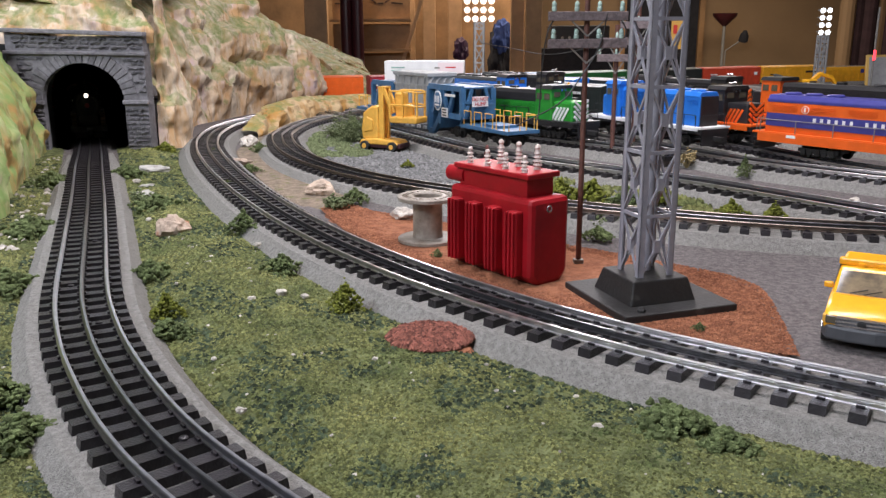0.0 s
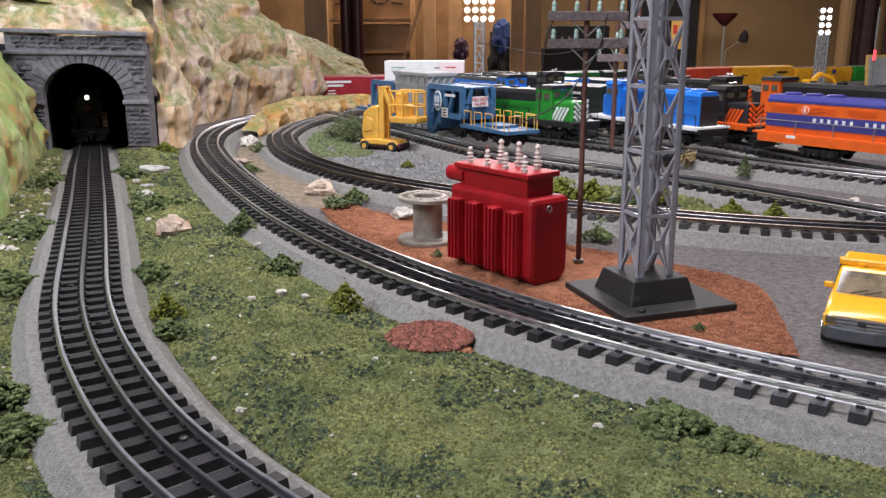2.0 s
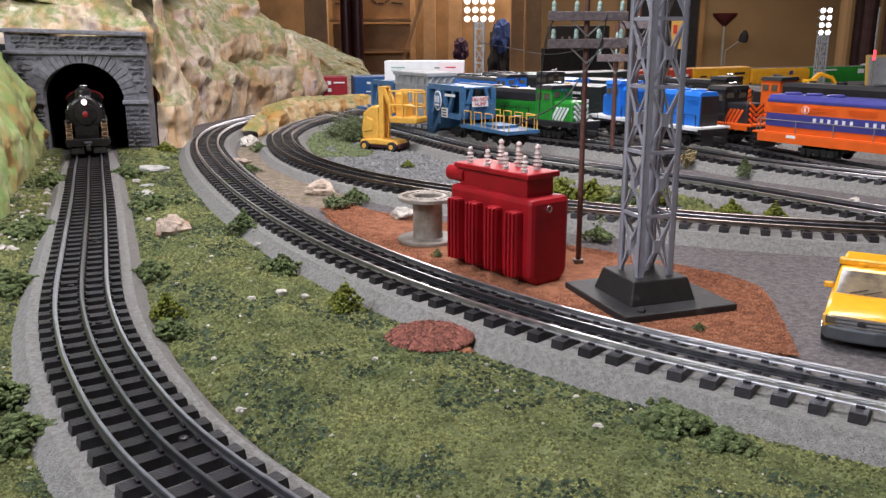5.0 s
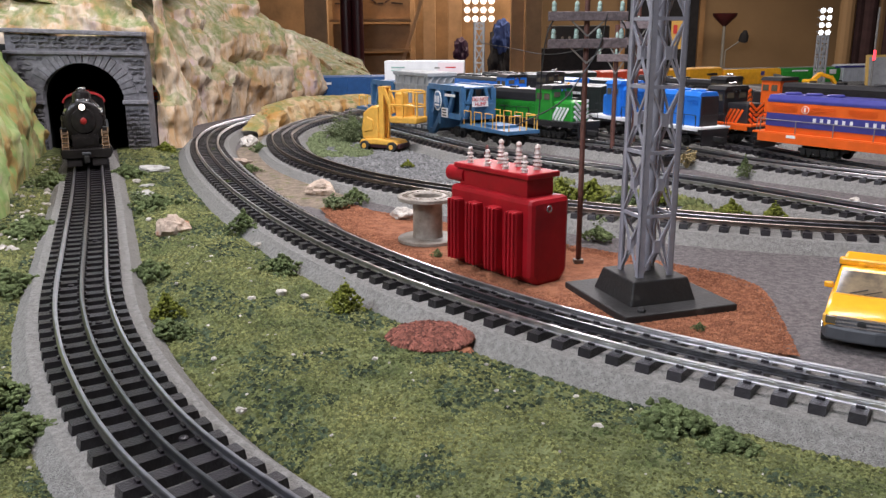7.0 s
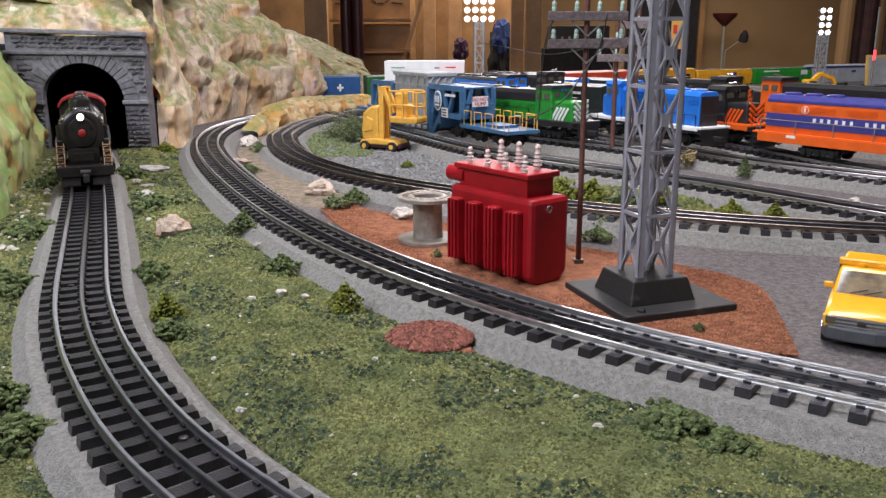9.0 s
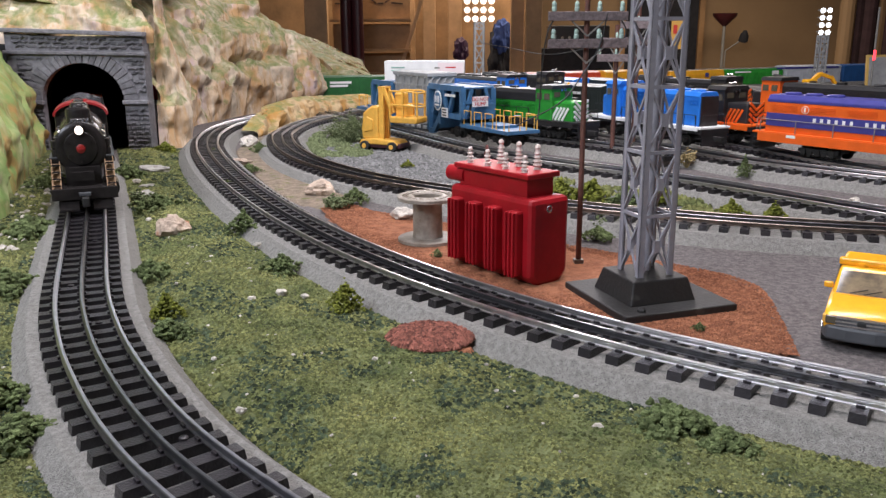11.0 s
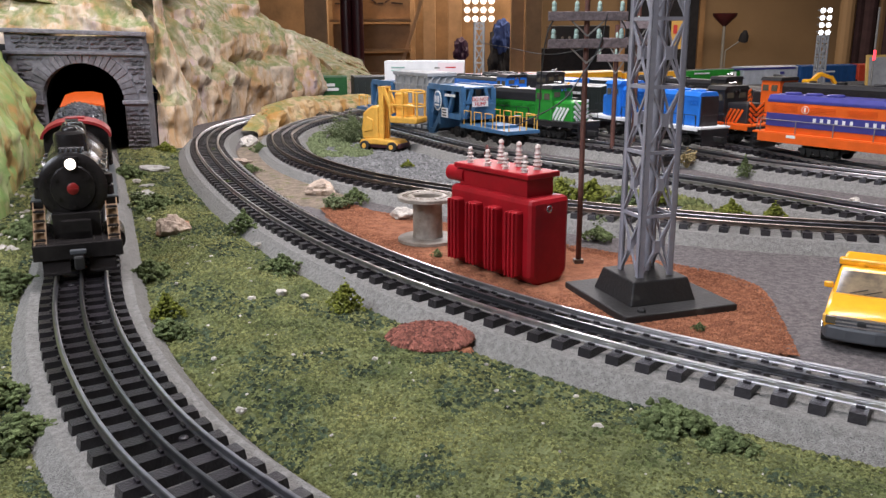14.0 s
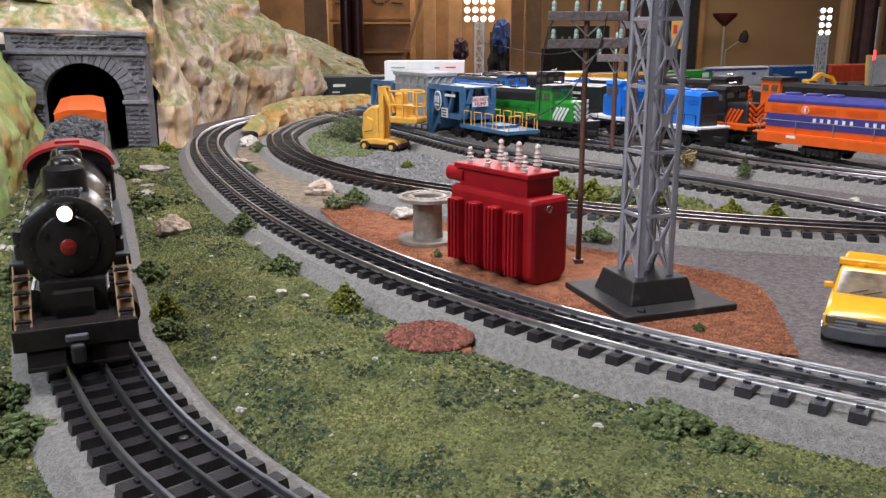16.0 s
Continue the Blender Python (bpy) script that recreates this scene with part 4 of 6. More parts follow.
def shrub(x, y, r, h, material, seed, label, z=0.003):
    rs = random.Random(seed)
    m = Mesh()
    for k in range(300):
        a, q, w = rs.uniform(0, 6.283), rs.random() ** 0.5, rs.random()
        f = (1 - 0.75 * w * w)
        lob = 1 + 0.35 * math.sin(a * 3 + seed) + 0.2 * math.sin(a * 5 + 2 * seed)
        px, py, pz = r * q * f * lob * math.cos(a), r * q * f * lob * math.sin(a), 1.35 * h * w * (1.05 - 0.5 * q)
        s = r * rs.uniform(0.05, 0.12)
        m.lump((x + px, y + py, z + pz), (s, s, s * 0.9), seed + k * 0.37, 1, 0.7, 2.5)
    tagged(part("shrub", m, material), label, "shrub", "foam shrubs")


SH = "olive foam shrub on the turf"
SD = "dark green foam shrub on the turf"
for i, (x, y, r, h, d) in enumerate([(-0.068, 0.545, 0.0135, 0.018, 0), (-0.187, 0.533, 0.0125, 0.015, 0), (-0.193, 0.785, 0.018, 0.018, 1), (-0.232, 0.632, 0.018, 0.011, 1), (-0.130, 0.645, 0.016, 0.012, 1),
                                     (-0.315, 0.895, 0.026, 0.014, 1), (-0.265, 1.0, 0.018, 0.012, 1), (-0.175, 0.50, 0.016, 0.008, 1), (0.112, 0.365, 0.022, 0.010, 1), (0.130, 0.345, 0.016, 0.008, 1), (-0.10, 0.93, 0.018, 0.013, 1),
                                     (-0.30, 1.36, 0.015, 0.012, 1), (-0.27, 1.15, 0.014, 0.010, 1), (-0.12, 1.62, 0.030, 0.055, 1), (-0.165, 1.55, 0.026, 0.03, 1), (-0.05, 1.19, 0.01, 0.008, 0),
                                     (0.17, 0.93, 0.022, 0.022, 0), (0.205, 0.90, 0.022, 0.016, 1), (0.245, 0.915, 0.02, 0.018, 0), (0.135, 0.94, 0.02, 0.02, 0), (0.30, 0.845, 0.016, 0.014, 0), (0.335, 0.82, 0.015, 0.016, 0),
                                     (0.145, 0.755, 0.016, 0.009, 1), (-0.005, 0.69, 0.005, 0.006, 1), (0.165, 0.505, 0.004, 0.004, 1), (0.395, 0.86, 0.017, 0.011, 1), (0.40, 1.09, 0.012, 0.022, 1), (-0.43, 1.12, 0.03, 0.012, 1), (-0.50, 1.05, 0.03, 0.014, 1), (-0.40, 0.78, 0.03, 0.014, 1), (-0.33, 0.6, 0.025, 0.012, 1), (-0.2, 0.36, 0.02, 0.01, 1), (-0.23, 0.40, 0.02, 0.01, 1), (-0.36, 1.30, 0.018, 0.010, 1), (-0.455, 1.36, 0.02, 0.014, 0)]):
    shrub(x, y, r, h, M_BUSH_DARK if d else M_BUSH, i + 1, SD if d else SH, 0.003)


M_WEED = mat("grey_green_weed", (0.17, 0.20, 0.10), 0.9, var=0.5, scale=200, spec=0.1, island=True)
M_DRY = mat("dry_tan_weed", (0.36, 0.28, 0.14), 0.9, var=0.4, scale=200, spec=0.1, island=True)


def weed(x, y, h, spread, material, seed, label, stems=26):
    """A feathery weed: thin branching stems with tiny leaves."""
    rs = random.Random(seed)
    w = thing("weed", pose(x, y, 0.001), label, "weed", "feathery weeds")
    st, lv = Mesh(), Mesh()
    for k in range(stems):
        a, q = rs.uniform(0, 6.283), rs.random() ** 0.6
        tip = Vector((spread * q * math.cos(a), spread * q * math.sin(a), h * rs.uniform(0.45, 1.0) * (1.1 - 0.45 * q)))
        mid = tip * 0.5 + Vector((rs.uniform(-1, 1), rs.uniform(-1, 1), 0.6)) * h * 0.06
        st.tube([(tip.x * 0.12, tip.y * 0.12, 0), mid, tip], 0.0006, 4, 0.0003)
        for n in range(14):
            p = mid.lerp(tip, rs.random() ** 0.7) + Vector((rs.gauss(0, 1), rs.gauss(0, 1), rs.gauss(0, 1))) * spread * 0.10
            z = rs.uniform(0.0009, 0.0021)
            lv.lump((p.x, p.y, max(0.001, p.z)), (z, z, z * 0.6), seed + n, 1, 0.6, 2.5)
    part("stems", st, material, w)
    part("leaves", lv, material, w)


weed(-0.165, 1.47, 0.060, 0.034, M_WEED, 3, "grey-green feathery weed beside the curved track", 44)
weed(-0.195, 1.53, 0.040, 0.030, M_WEED, 4, "grey-green feathery weed beside the rock ledge", 30)
weed(-0.118, 0.90, 0.016, 0.018, M_WEED, 5, "low grey-green weed on the red ballast edge", 22)
weed(0.350, 1.180, 0.030, 0.018, M_DRY, 6, "dry tan weed between two yard tracks", 20)
weed(-0.345, 0.93, 0.018, 0.016, M_WEED, 7, "low grey-green weed on the turf", 18)
weed(0.155, 0.80, 0.012, 0.020, M_WEED, 8, "low grey-green weed behind the transformer", 20)


def patch(name, outline, h, label, z0=0.0006, m_=None):
    """A low spread of loose ballast."""
    line = poly_smooth(outline + outline[:1], 0.006)
    c = line.mean(axis=0)
    m, k, rings = Mesh(), len(line), 14
    for j in range(rings + 1):
        f = j / rings
        for p in line:
            wob = 1 + 0.05 * noise.noise((p[0] * 60, p[1] * 60, 0.5))
            q = c + (p - c) * f * wob
            z = z0 + h * (1 - f ** 3) + 0.0006 * noise.noise((q[0] * 150, q[1] * 150, 1)) - (0.003 if f == 1 else 0)
            m.v.append((q[0], q[1], z))
    m.f = [(j * k + i, j * k + (i + 1) % k, (j + 1) * k + (i + 1) % k, (j + 1) * k + i) for j in range(rings) for i in range(k)]
    tagged(part(name, m, m_ or M_RED_GRIT, smooth=True), label, "ballast", kind="stuff")


RED_OUTLINE = [(-0.125, 0.955), (-0.075, 0.885), (-0.01, 0.84), (0.06, 0.765), (0.11, 0.735), (0.155, 0.70), (0.191, 0.668), (0.228, 0.633), (0.240, 0.602), (0.237, 0.570), (0.229, 0.536), (0.221, 0.500), (0.212, 0.462), (0.17, 0.478), (0.11, 0.52), (0.055, 0.575), (0.0, 0.64), (-0.05, 0.715), (-0.105, 0.815), (-0.135, 0.90)]
patch("red_ballast", RED_OUTLINE, 0.0022, "rust red loose ballast around the transformer")
patch("red_ballast_heap", [(-0.038, 0.485), (-0.028, 0.506), (-0.005, 0.512), (0.012, 0.490), (0.018, 0.468), (-0.005, 0.460), (-0.028, 0.467)], 0.0048, "small heap of rust red ballast on the turf", 0.003)

M_SAND = mat("tan_sandy_soil", (0.25, 0.195, 0.145), 0.95, var=0.5, scale=90, bump=1.0, bscale=600, spec=0.1, col2=(0.14, 0.115, 0.09), spots=(70, (0.13, 0.14, 0.05), 0.42))
patch("sandy_soil", [(-0.352, 1.60), (-0.335, 1.60), (-0.336, 1.48), (-0.318, 1.38), (-0.285, 1.27), (-0.235, 1.15), (-0.16, 1.03), (-0.10, 0.955), (-0.115, 0.90), (-0.165, 0.93), (-0.215, 1.02), (-0.28, 1.19), (-0.325, 1.31), (-0.352, 1.42)], 0.0016, "tan sandy soil between two curved tracks", 0.0004, M_SAND)


def red_ok(x, y):
    return (np.hypot((x + 0.008) / 0.026, (y - 0.486) / 0.024) < 1)


def red_big(x, y):
    inside = np.zeros(x.shape, bool)
    ring = RED_OUTLINE
    for (xa, ya), (xb, yb) in zip(ring, ring[1:] + ring[:1]):
        inside ^= ((ya > y) != (yb > y)) & (x < (xb - xa) * (y - ya) / (yb - ya + 1e-12) + xa)
    return inside & (side_of(LINE_B[::2], x, y) > 0.046)


clump_field("loose_red_grit", 12000, (-0.05, 0.03, 0.44, 0.53), red_ok, 0.0027, M_HEAP, 8, lambda x, y: 0.0052 + 0.0046 * (1 - np.hypot((x + 0.008) / 0.03, (y - 0.486) / 0.028) ** 2), "loose rust red grit grains on the heap", 0.9)
clump_field("scattered_red_grit", 170000, (-0.16, 0.25, 0.455, 0.96), red_big, 0.0010, M_RED_GRIT, 9, lambda x, y: 0.0022 + 0 * x, "scattered rust red grit on the ballast", 0.8)
clump_field("pale_pebbles", 500, (-0.6, 0.33, 0.24, 1.38), in_turf, 0.0016, M_PALE_ROCK, 11, lambda x, y: turf_height(x, y) + 0.0006, "tiny pale pebbles scattered on the turf", 0.7)
def verge(x, y):
    return (side_of(LINE_C[::2], x, y) > 0.040) & (side_of(LINE_D[::2], x, y) < -0.040) & (rnd(x, y, 24, 1.0) + rnd(x, y, 70, 0.5) > 0.02)


clump_field("yard_grass", 26000, (0.10, 0.46, 0.80, 1.12), verge, 0.0026, M_TURF, 31, lambda x, y: 0.001 + 0.004 * np.abs(rnd(x, y, 30, 1.0)), "olive green grass tufts between two yard tracks", 1.4)
clump_field("ledge_grass", 9000, (-0.27, -0.10, 1.30, 1.62), lambda x, y: (side_of(LINE_C[::2], x, y) > 0.042) & (side_of(LINE_D[::2], x, y) < -0.05) & (x < -0.115) & (rnd(x, y, 30, 1.0) > -0.15), 0.0024, M_WEED, 32, lambda x, y: 0.0015 + 0 * x, "grey-green flock beside the access lift", 1.3)
clump_field("white_chips", 500, (-0.62, -0.30, 0.70, 1.36), lambda x, y: in_turf(x, y) & (side_of(LINE_A[::2], x, y) < 0), 0.0032, M_PALE_ROCK, 21, lambda x, y: turf_height(x, y) + 0.001, "white stone chips along the foot of the hill", 0.7)
clump_field("yard_gravel", 26000, (-0.22, 0.28, 0.85, 1.5), lambda x, y: (side_of(LINE_C[::2], x, y) > 0.05) & (side_of(LINE_D[::2], x, y) < -0.05), 0.0027, mat("coarse_grey_stone", (0.19, 0.187, 0.183), 0.9, var=0.3, scale=100, island=True), 12, lambda x, y: 0 * x, "coarse grey stone ballast between two tracks", 0.8)


# ---- rolling stock ----
def truck(parent, x, axles, z=0.0, r=0.0085, span=0.034):
    """A truck with side frames, springs and wheels on its axles."""
    t = part("truck", Mesh().box((x, 0, z + 0.011), (span * (axles - 1) * 0.62 + 0.012, 0.022, 0.006)), M_TRUCK, parent, "black truck")
    xs = [x + span * 0.62 * (k - (axles - 1) / 2) for k in range(axles)]
    for s in (-1, 1):
        g = Mesh()
        g.box((x, s * 0.0215, z + 0.0105), (xs[-1] - xs[0] + 0.016, 0.003, 0.0055))
        for xa in xs:
            g.box((xa, s * 0.0232, z + 0.0085), (0.0075, 0.003, 0.0075))
        for xa, xb in zip(xs[:-1], xs[1:]):
            g.box(((xa + xb) / 2, s * 0.0228, z + 0.0075), (0.006, 0.003, 0.006))
        part("side_frame", g, M_TRUCK, t)
    for xa in xs:
        for s in (-1, 1):
            part("wheel", Mesh().lathe([(r * 1.1, 0), (r * 1.1, 0.0012), (r, 0.0015), (r, 0.0045)], 18, pose(xa, s * 0.0155, z + r, 90 * s, 0, 0)), M_TRUCK, t, smooth=True)
    return t


def handrail(parent, pts, posts, z0, r=0.0006, m=None):
    part("handrail", Mesh().tube(pts, r, 6), m or M_BLACKP, parent)
    for x, y, z in posts:
        part("stanchion", Mesh().bar((x, y, z0), (x, y, z), r * 1.7), m or M_BLACKP, parent)


def diesel(x, y, rz, label, L, hood, roof, band, sill, cab, cab_at=0.28, end=None, rail=None, chevron=None, stripes=0, z=RAIL_TOP, high=0.0, hw=0.038, band_z=0.0465, band_h=0.0155, sill_h=0.0075, roof_d=0.005):
    """A road-switcher diesel model: hood, cab, walkway, trucks, tank, rails and fans. x runs towards its cab end."""
    d = thing("diesel_locomotive", pose(x, y, z, 0, 0, rz), label, "locomotive", "parked diesel locomotives")
    w = 0.060
    rail = rail or M_BLACKP
    deck = 0.029
    part("underframe", Mesh().box((0, 0, deck - 0.004), (L, w - 0.006, 0.007)), M_BLACKP, d)
    part("walkway", Mesh().box((0, 0, deck + 0.001), (L, w, 0.003)), sill, d, bevel=0.0005)
    top = 0.076 + high
    cx = L * cab_at
    a, b = -L / 2 + 0.016, cx - 0.018
    part("hood", Mesh().box(((a + b) / 2, 0, (deck + top - 0.0045) / 2), (b - a, hw, top - 0.0045 - deck)), hood, d, bevel=0.001)
    part("hood_roof", Mesh().prism([(-hw / 2 - 0.0006, top - roof_d), (hw / 2 + 0.0006, top - roof_d), (hw / 2 + 0.0006, top - 0.004), (hw / 2 - 0.004, top + 0.0022), (-hw / 2 + 0.004, top + 0.0022), (-hw / 2 - 0.0006, top - 0.004)], a + 0.001, b, pose(0, 0, 0, 0, 0, -90)), roof, d, bevel=0.0008)
    nose = L / 2 - 0.018
    part("short_hood", Mesh().box(((cx + 0.018 + nose) / 2, 0, (deck + top - 0.014) / 2), (nose - cx - 0.018, hw, top - 0.014 - deck)), hood, d, bevel=0.003)
    c = part("cab", Mesh().box((cx, 0, (deck + top + 0.006) / 2), (0.036, w - 0.008, top + 0.006 - deck)), cab, d, bevel=0.0015)
    part("cab_roof", Mesh().prism([(-w / 2 + 0.002, top + 0.005), (w / 2 - 0.002, top + 0.005), (w / 2 - 0.008, top + 0.0105), (-w / 2 + 0.008, top + 0.0105)], cx - 0.0195, cx + 0.0195, pose(0, 0, 0, 0, 0, -90)), roof, d)
    for s in (-1, 1):
        for k in (-1, 1):
            part("cab_window", Mesh().box((cx + k * 0.0085, s * (w / 2 - 0.0036), top - 0.007), (0.011, 0.0016, 0.010)), M_GLASS, c, "dark cab window")
        part("windshield", Mesh().box((cx + 0.0184, s * 0.013, top - 0.004), (0.001, 0.014, 0.008)), M_GLASS, c)
        if band:
            part("side_band", Mesh().box(((a + b) / 2, s * (hw / 2 + 0.0004), band_z), (b - a - 0.003, 0.0012, band_h)), band, d, "coloured band along the hood side")
        # louvres
        n = 7
        for k in range(n):
            for q in range(4):
                part("louvre", Mesh().box((a + (b - a) * (k + 0.5) / n, s * (hw / 2 + 0.0003), top - roof_d - 0.004 - q * 0.0022), ((b - a) / n * 0.7, 0.0012, 0.0009)), hood, d)
        part("side_sill", Mesh().box((0, s * (w / 2 + 0.0005), deck + 0.001 - sill_h / 2), (L * 0.96, 0.0015, sill_h)), sill, d)
        xs = np.linspace(-L / 2 + 0.012, cx - 0.03, 8)
        handrail(d, [(xs[0], s * (w / 2 - 0.001), deck + 0.012), (xs[0] + 0.002, s * (w / 2 - 0.001), deck + 0.020), (xs[-1], s * (w / 2 - 0.001), deck + 0.020), (xs[-1] + 0.004, s * (w / 2 - 0.001), deck + 0.006)], [(q, s * (w / 2 - 0.001), deck + 0.020) for q in xs], deck, m=rail)
        for e in (-1, 1):
            for q in range(3):
                part("step", Mesh().box((e * (L / 2 - 0.006), s * (w / 2 - 0.005), 0.008 + q * 0.007), (0.010, 0.009, 0.0012)), M_BLACKP, d)
    for e in (-1, 1):
        part("pilot", Mesh().box((e * (L / 2 - 0.002), 0, 0.015), (0.003, w - 0.010, 0.022)), M_BLACKP, d)
        part("coupler", Mesh().box((e * (L / 2 + 0.007), 0, 0.014), (0.018, 0.007, 0.007)), M_TRUCK, d, bevel=0.001)
        g = Mesh()
        g.tube([(e * (L / 2 - 0.003), -w / 2 + 0.006, deck), (e * (L / 2 - 0.003), -w / 2 + 0.006, deck + 0.02), (e * (L / 2 - 0.003), w / 2 - 0.006, deck + 0.02), (e * (L / 2 - 0.003), w / 2 - 0.006, deck)], 0.0006, 6)
        part("end_rail", g, rail, d)
        truck(d, e * L * 0.30, 3 if L > 0.29 else 2)
    if end:
        part("hood_end", Mesh().box((a - 0.0006, 0, (deck + top) / 2 - 0.001), (0.002, hw - 0.004, top - deck - 0.006)), end, d)
    if chevron:
        for k in range(4):
            for s in (-1, 1):
                part("nose_stripe", Mesh().box((nose + 0.0006, 0, 0), (0.0016, hw * 0.5, 0.0038), Matrix.Translation((0, s * hw * 0.2, deck + 0.004 + k * 0.0082)) @ pose(0, 0, 0, 0, 0, 0) @ Matrix.Translation((nose, 0, 0)) @ pose(0, 0, 0, s * 38, 0, 0) @ Matrix.Translation((-nose, 0, 0))), chevron, d)
                part("nose_stripe", Mesh().box((0, 0, 0), (0.004, 0.0014, 0.024), Matrix.Translation((cx + 0.022 + k * 0.0075, s * (hw / 2 + 0.0006), deck + 0.013)) @ pose(0, 0, 0, 0, 32, 0)), chevron, d)
    part("fuel_tank", Mesh().box((0, 0, 0.014), (L * 0.22, w - 0.010, 0.015)), M_BLACKP, d, bevel=0.003)
    for k in range(3):
        part("roof_fan", Mesh().lathe([(0.0115, 0), (0.0115, 0.003), (0.010, 0.0042), (0.002, 0.0042)], 20, pose(a + 0.025 + k * 0.032, 0, top + 0.001)), roof, d, smooth=True)
    part("exhaust", Mesh().box(((a + b) / 2 + 0.03, 0, top + 0.003), (0.014, 0.008, 0.005)), roof, d)
    for s in (-1, 1):
        part("headlight", Mesh().tube([(cx + 0.018, s * 0.004, top + 0.003), (cx + 0.021, s * 0.004, top + 0.003)], 0.0022, 10), M_CHROME, d)
    part("horn", Mesh().tube([(cx - 0.01, 0.01, top + 0.013), (cx + 0.006, 0.01, top + 0.0135)], 0.0009, 8, 0.0024), M_CHROME, d)
    return d


jc = diesel(0.616, 1.0194, -55.5, "orange and navy diesel locomotive parked on a yard track", 0.50, M_ORANGE, M_NAVY, M_NAVY, M_ORANGE, M_ORANGE, 0.36, rail=M_GREY, high=0.005, hw=0.047, band_z=0.0490, band_h=0.0180, sill_h=0.012, roof_d=0.008)
part("round_emblem", Mesh().lathe([(0.0055, 0), (0.0055, 0.0008)], 20, pose(-0.173, -0.0242, 0.0650, 90, 0, 0)), M_WHITE, jc, "round white emblem on the hood")
for k in range(13):
    if k != 6:
        part("letter_bar", Mesh().box((-0.158 + k * 0.0105, -0.0250, 0.0520), (0.0040, 0.0008, 0.0052)), M_WHITE, jc, "white lettering bar")
part("emblem_field", Mesh().lathe([(0.0046, 0), (0.0046, 0.0006)], 20, pose(-0.173, -0.0248, 0.0650, 90, 0, 0)), M_ORANGE, jc)
part("emblem_figure", Mesh().box((-0.173, -0.0256, 0.0650), (0.0026, 0.0008, 0.0062)), M_WHITE, jc)
part("number_bar", Mesh().box((-0.187, -0.0310, 0.0275), (0.014, 0.0008, 0.004)), M_WHITE, jc)
diesel(0.349, 1.369, 116.5, "bright blue diesel locomotive with black hood end", 0.27, M_LOCO_BLUE, M_LOCO_BLUE, None, M_WHITE, M_LOCO_BLUE, 0.30, end=M_BLACKP, high=0.004, sill_h=0.0042)
bn = diesel(0.132, 1.4575, -50, "green and black diesel locomotive with white nose stripes", 0.32, M_GREEN, M_BLACKP, None, M_BLACKP, M_GREEN, 0.26, chevron=M_WHITE, roof_d=0.017, hw=0.042)
part("round_emblem", Mesh().box((0.02, -0.0196, 0.052), (0.016, 0.001, 0.012)), M_WHITE, bn, "white emblem on the hood")
diesel(0.425, 1.415, -62, "black and orange diesel locomotive coupled on a yard track", 0.30, M_BLACKP, M_BLACKP, M_ORANGE, M_ORANGE, M_BLACKP, 0.24, chevron=M_ORANGE)
diesel(0.10, 1.84, -60, "blue diesel locomotive far back in the yard", 0.30, M_LOCO_BLUE, M_BLACKP, None, M_BLACKP, M_LOCO_BLUE, 0.3, chevron=M_WHITE)
diesel(0.19, 1.96, -58, "black diesel locomotive far back in the yard", 0.32, M_BLACKP, M_BLACKP, None, M_BLACKP, M_BLACKP, 0.3, chevron=M_YELLOW)
diesel(0.50, 1.72, -57, "black diesel locomotive with orange trim in the yard", 0.32, M_BLACKP, M_BLACKP, M_ORANGE, M_BLACKP, M_BLACKP, 0.3, chevron=M_ORANGE)
diesel(0.643, 1.357, 124, "orange locomotive with black hood in the yard", 0.34, M_BLACKP, M_BLACKP, None, M_ORANGE, M_ORANGE, 0.33, high=0.008)
for line, lab in ((PTS_H, "far yard track under a blue locomotive"), (PTS_I, "far yard track under a black locomotive"), (PTS_J, "far yard track under a black locomotive with orange trim"), (PTS_K, "far yard track under an orange locomotive")):
    railway_track(poly_smooth(line, 0.0174), lab)
railway_track(LINE_FAR, "far track along the back of the layout", False)


def open_hopper():
    h = thing("hopper_wagon", pose(0.98, 1.52, RAIL_TOP, 0, 0, -50), "dark grey hopper wagon with sloping ends", "wagon")
    part("body", Mesh().prism([(-0.13, 0.03), (0.13, 0.03), (0.115, 0.100), (0.02, 0.108), (-0.06, 0.080)], -0.03, 0.03), M_BLACKP, h)
    for e in (-1, 1):
        truck(h, e * 0.085, 2)


open_hopper()


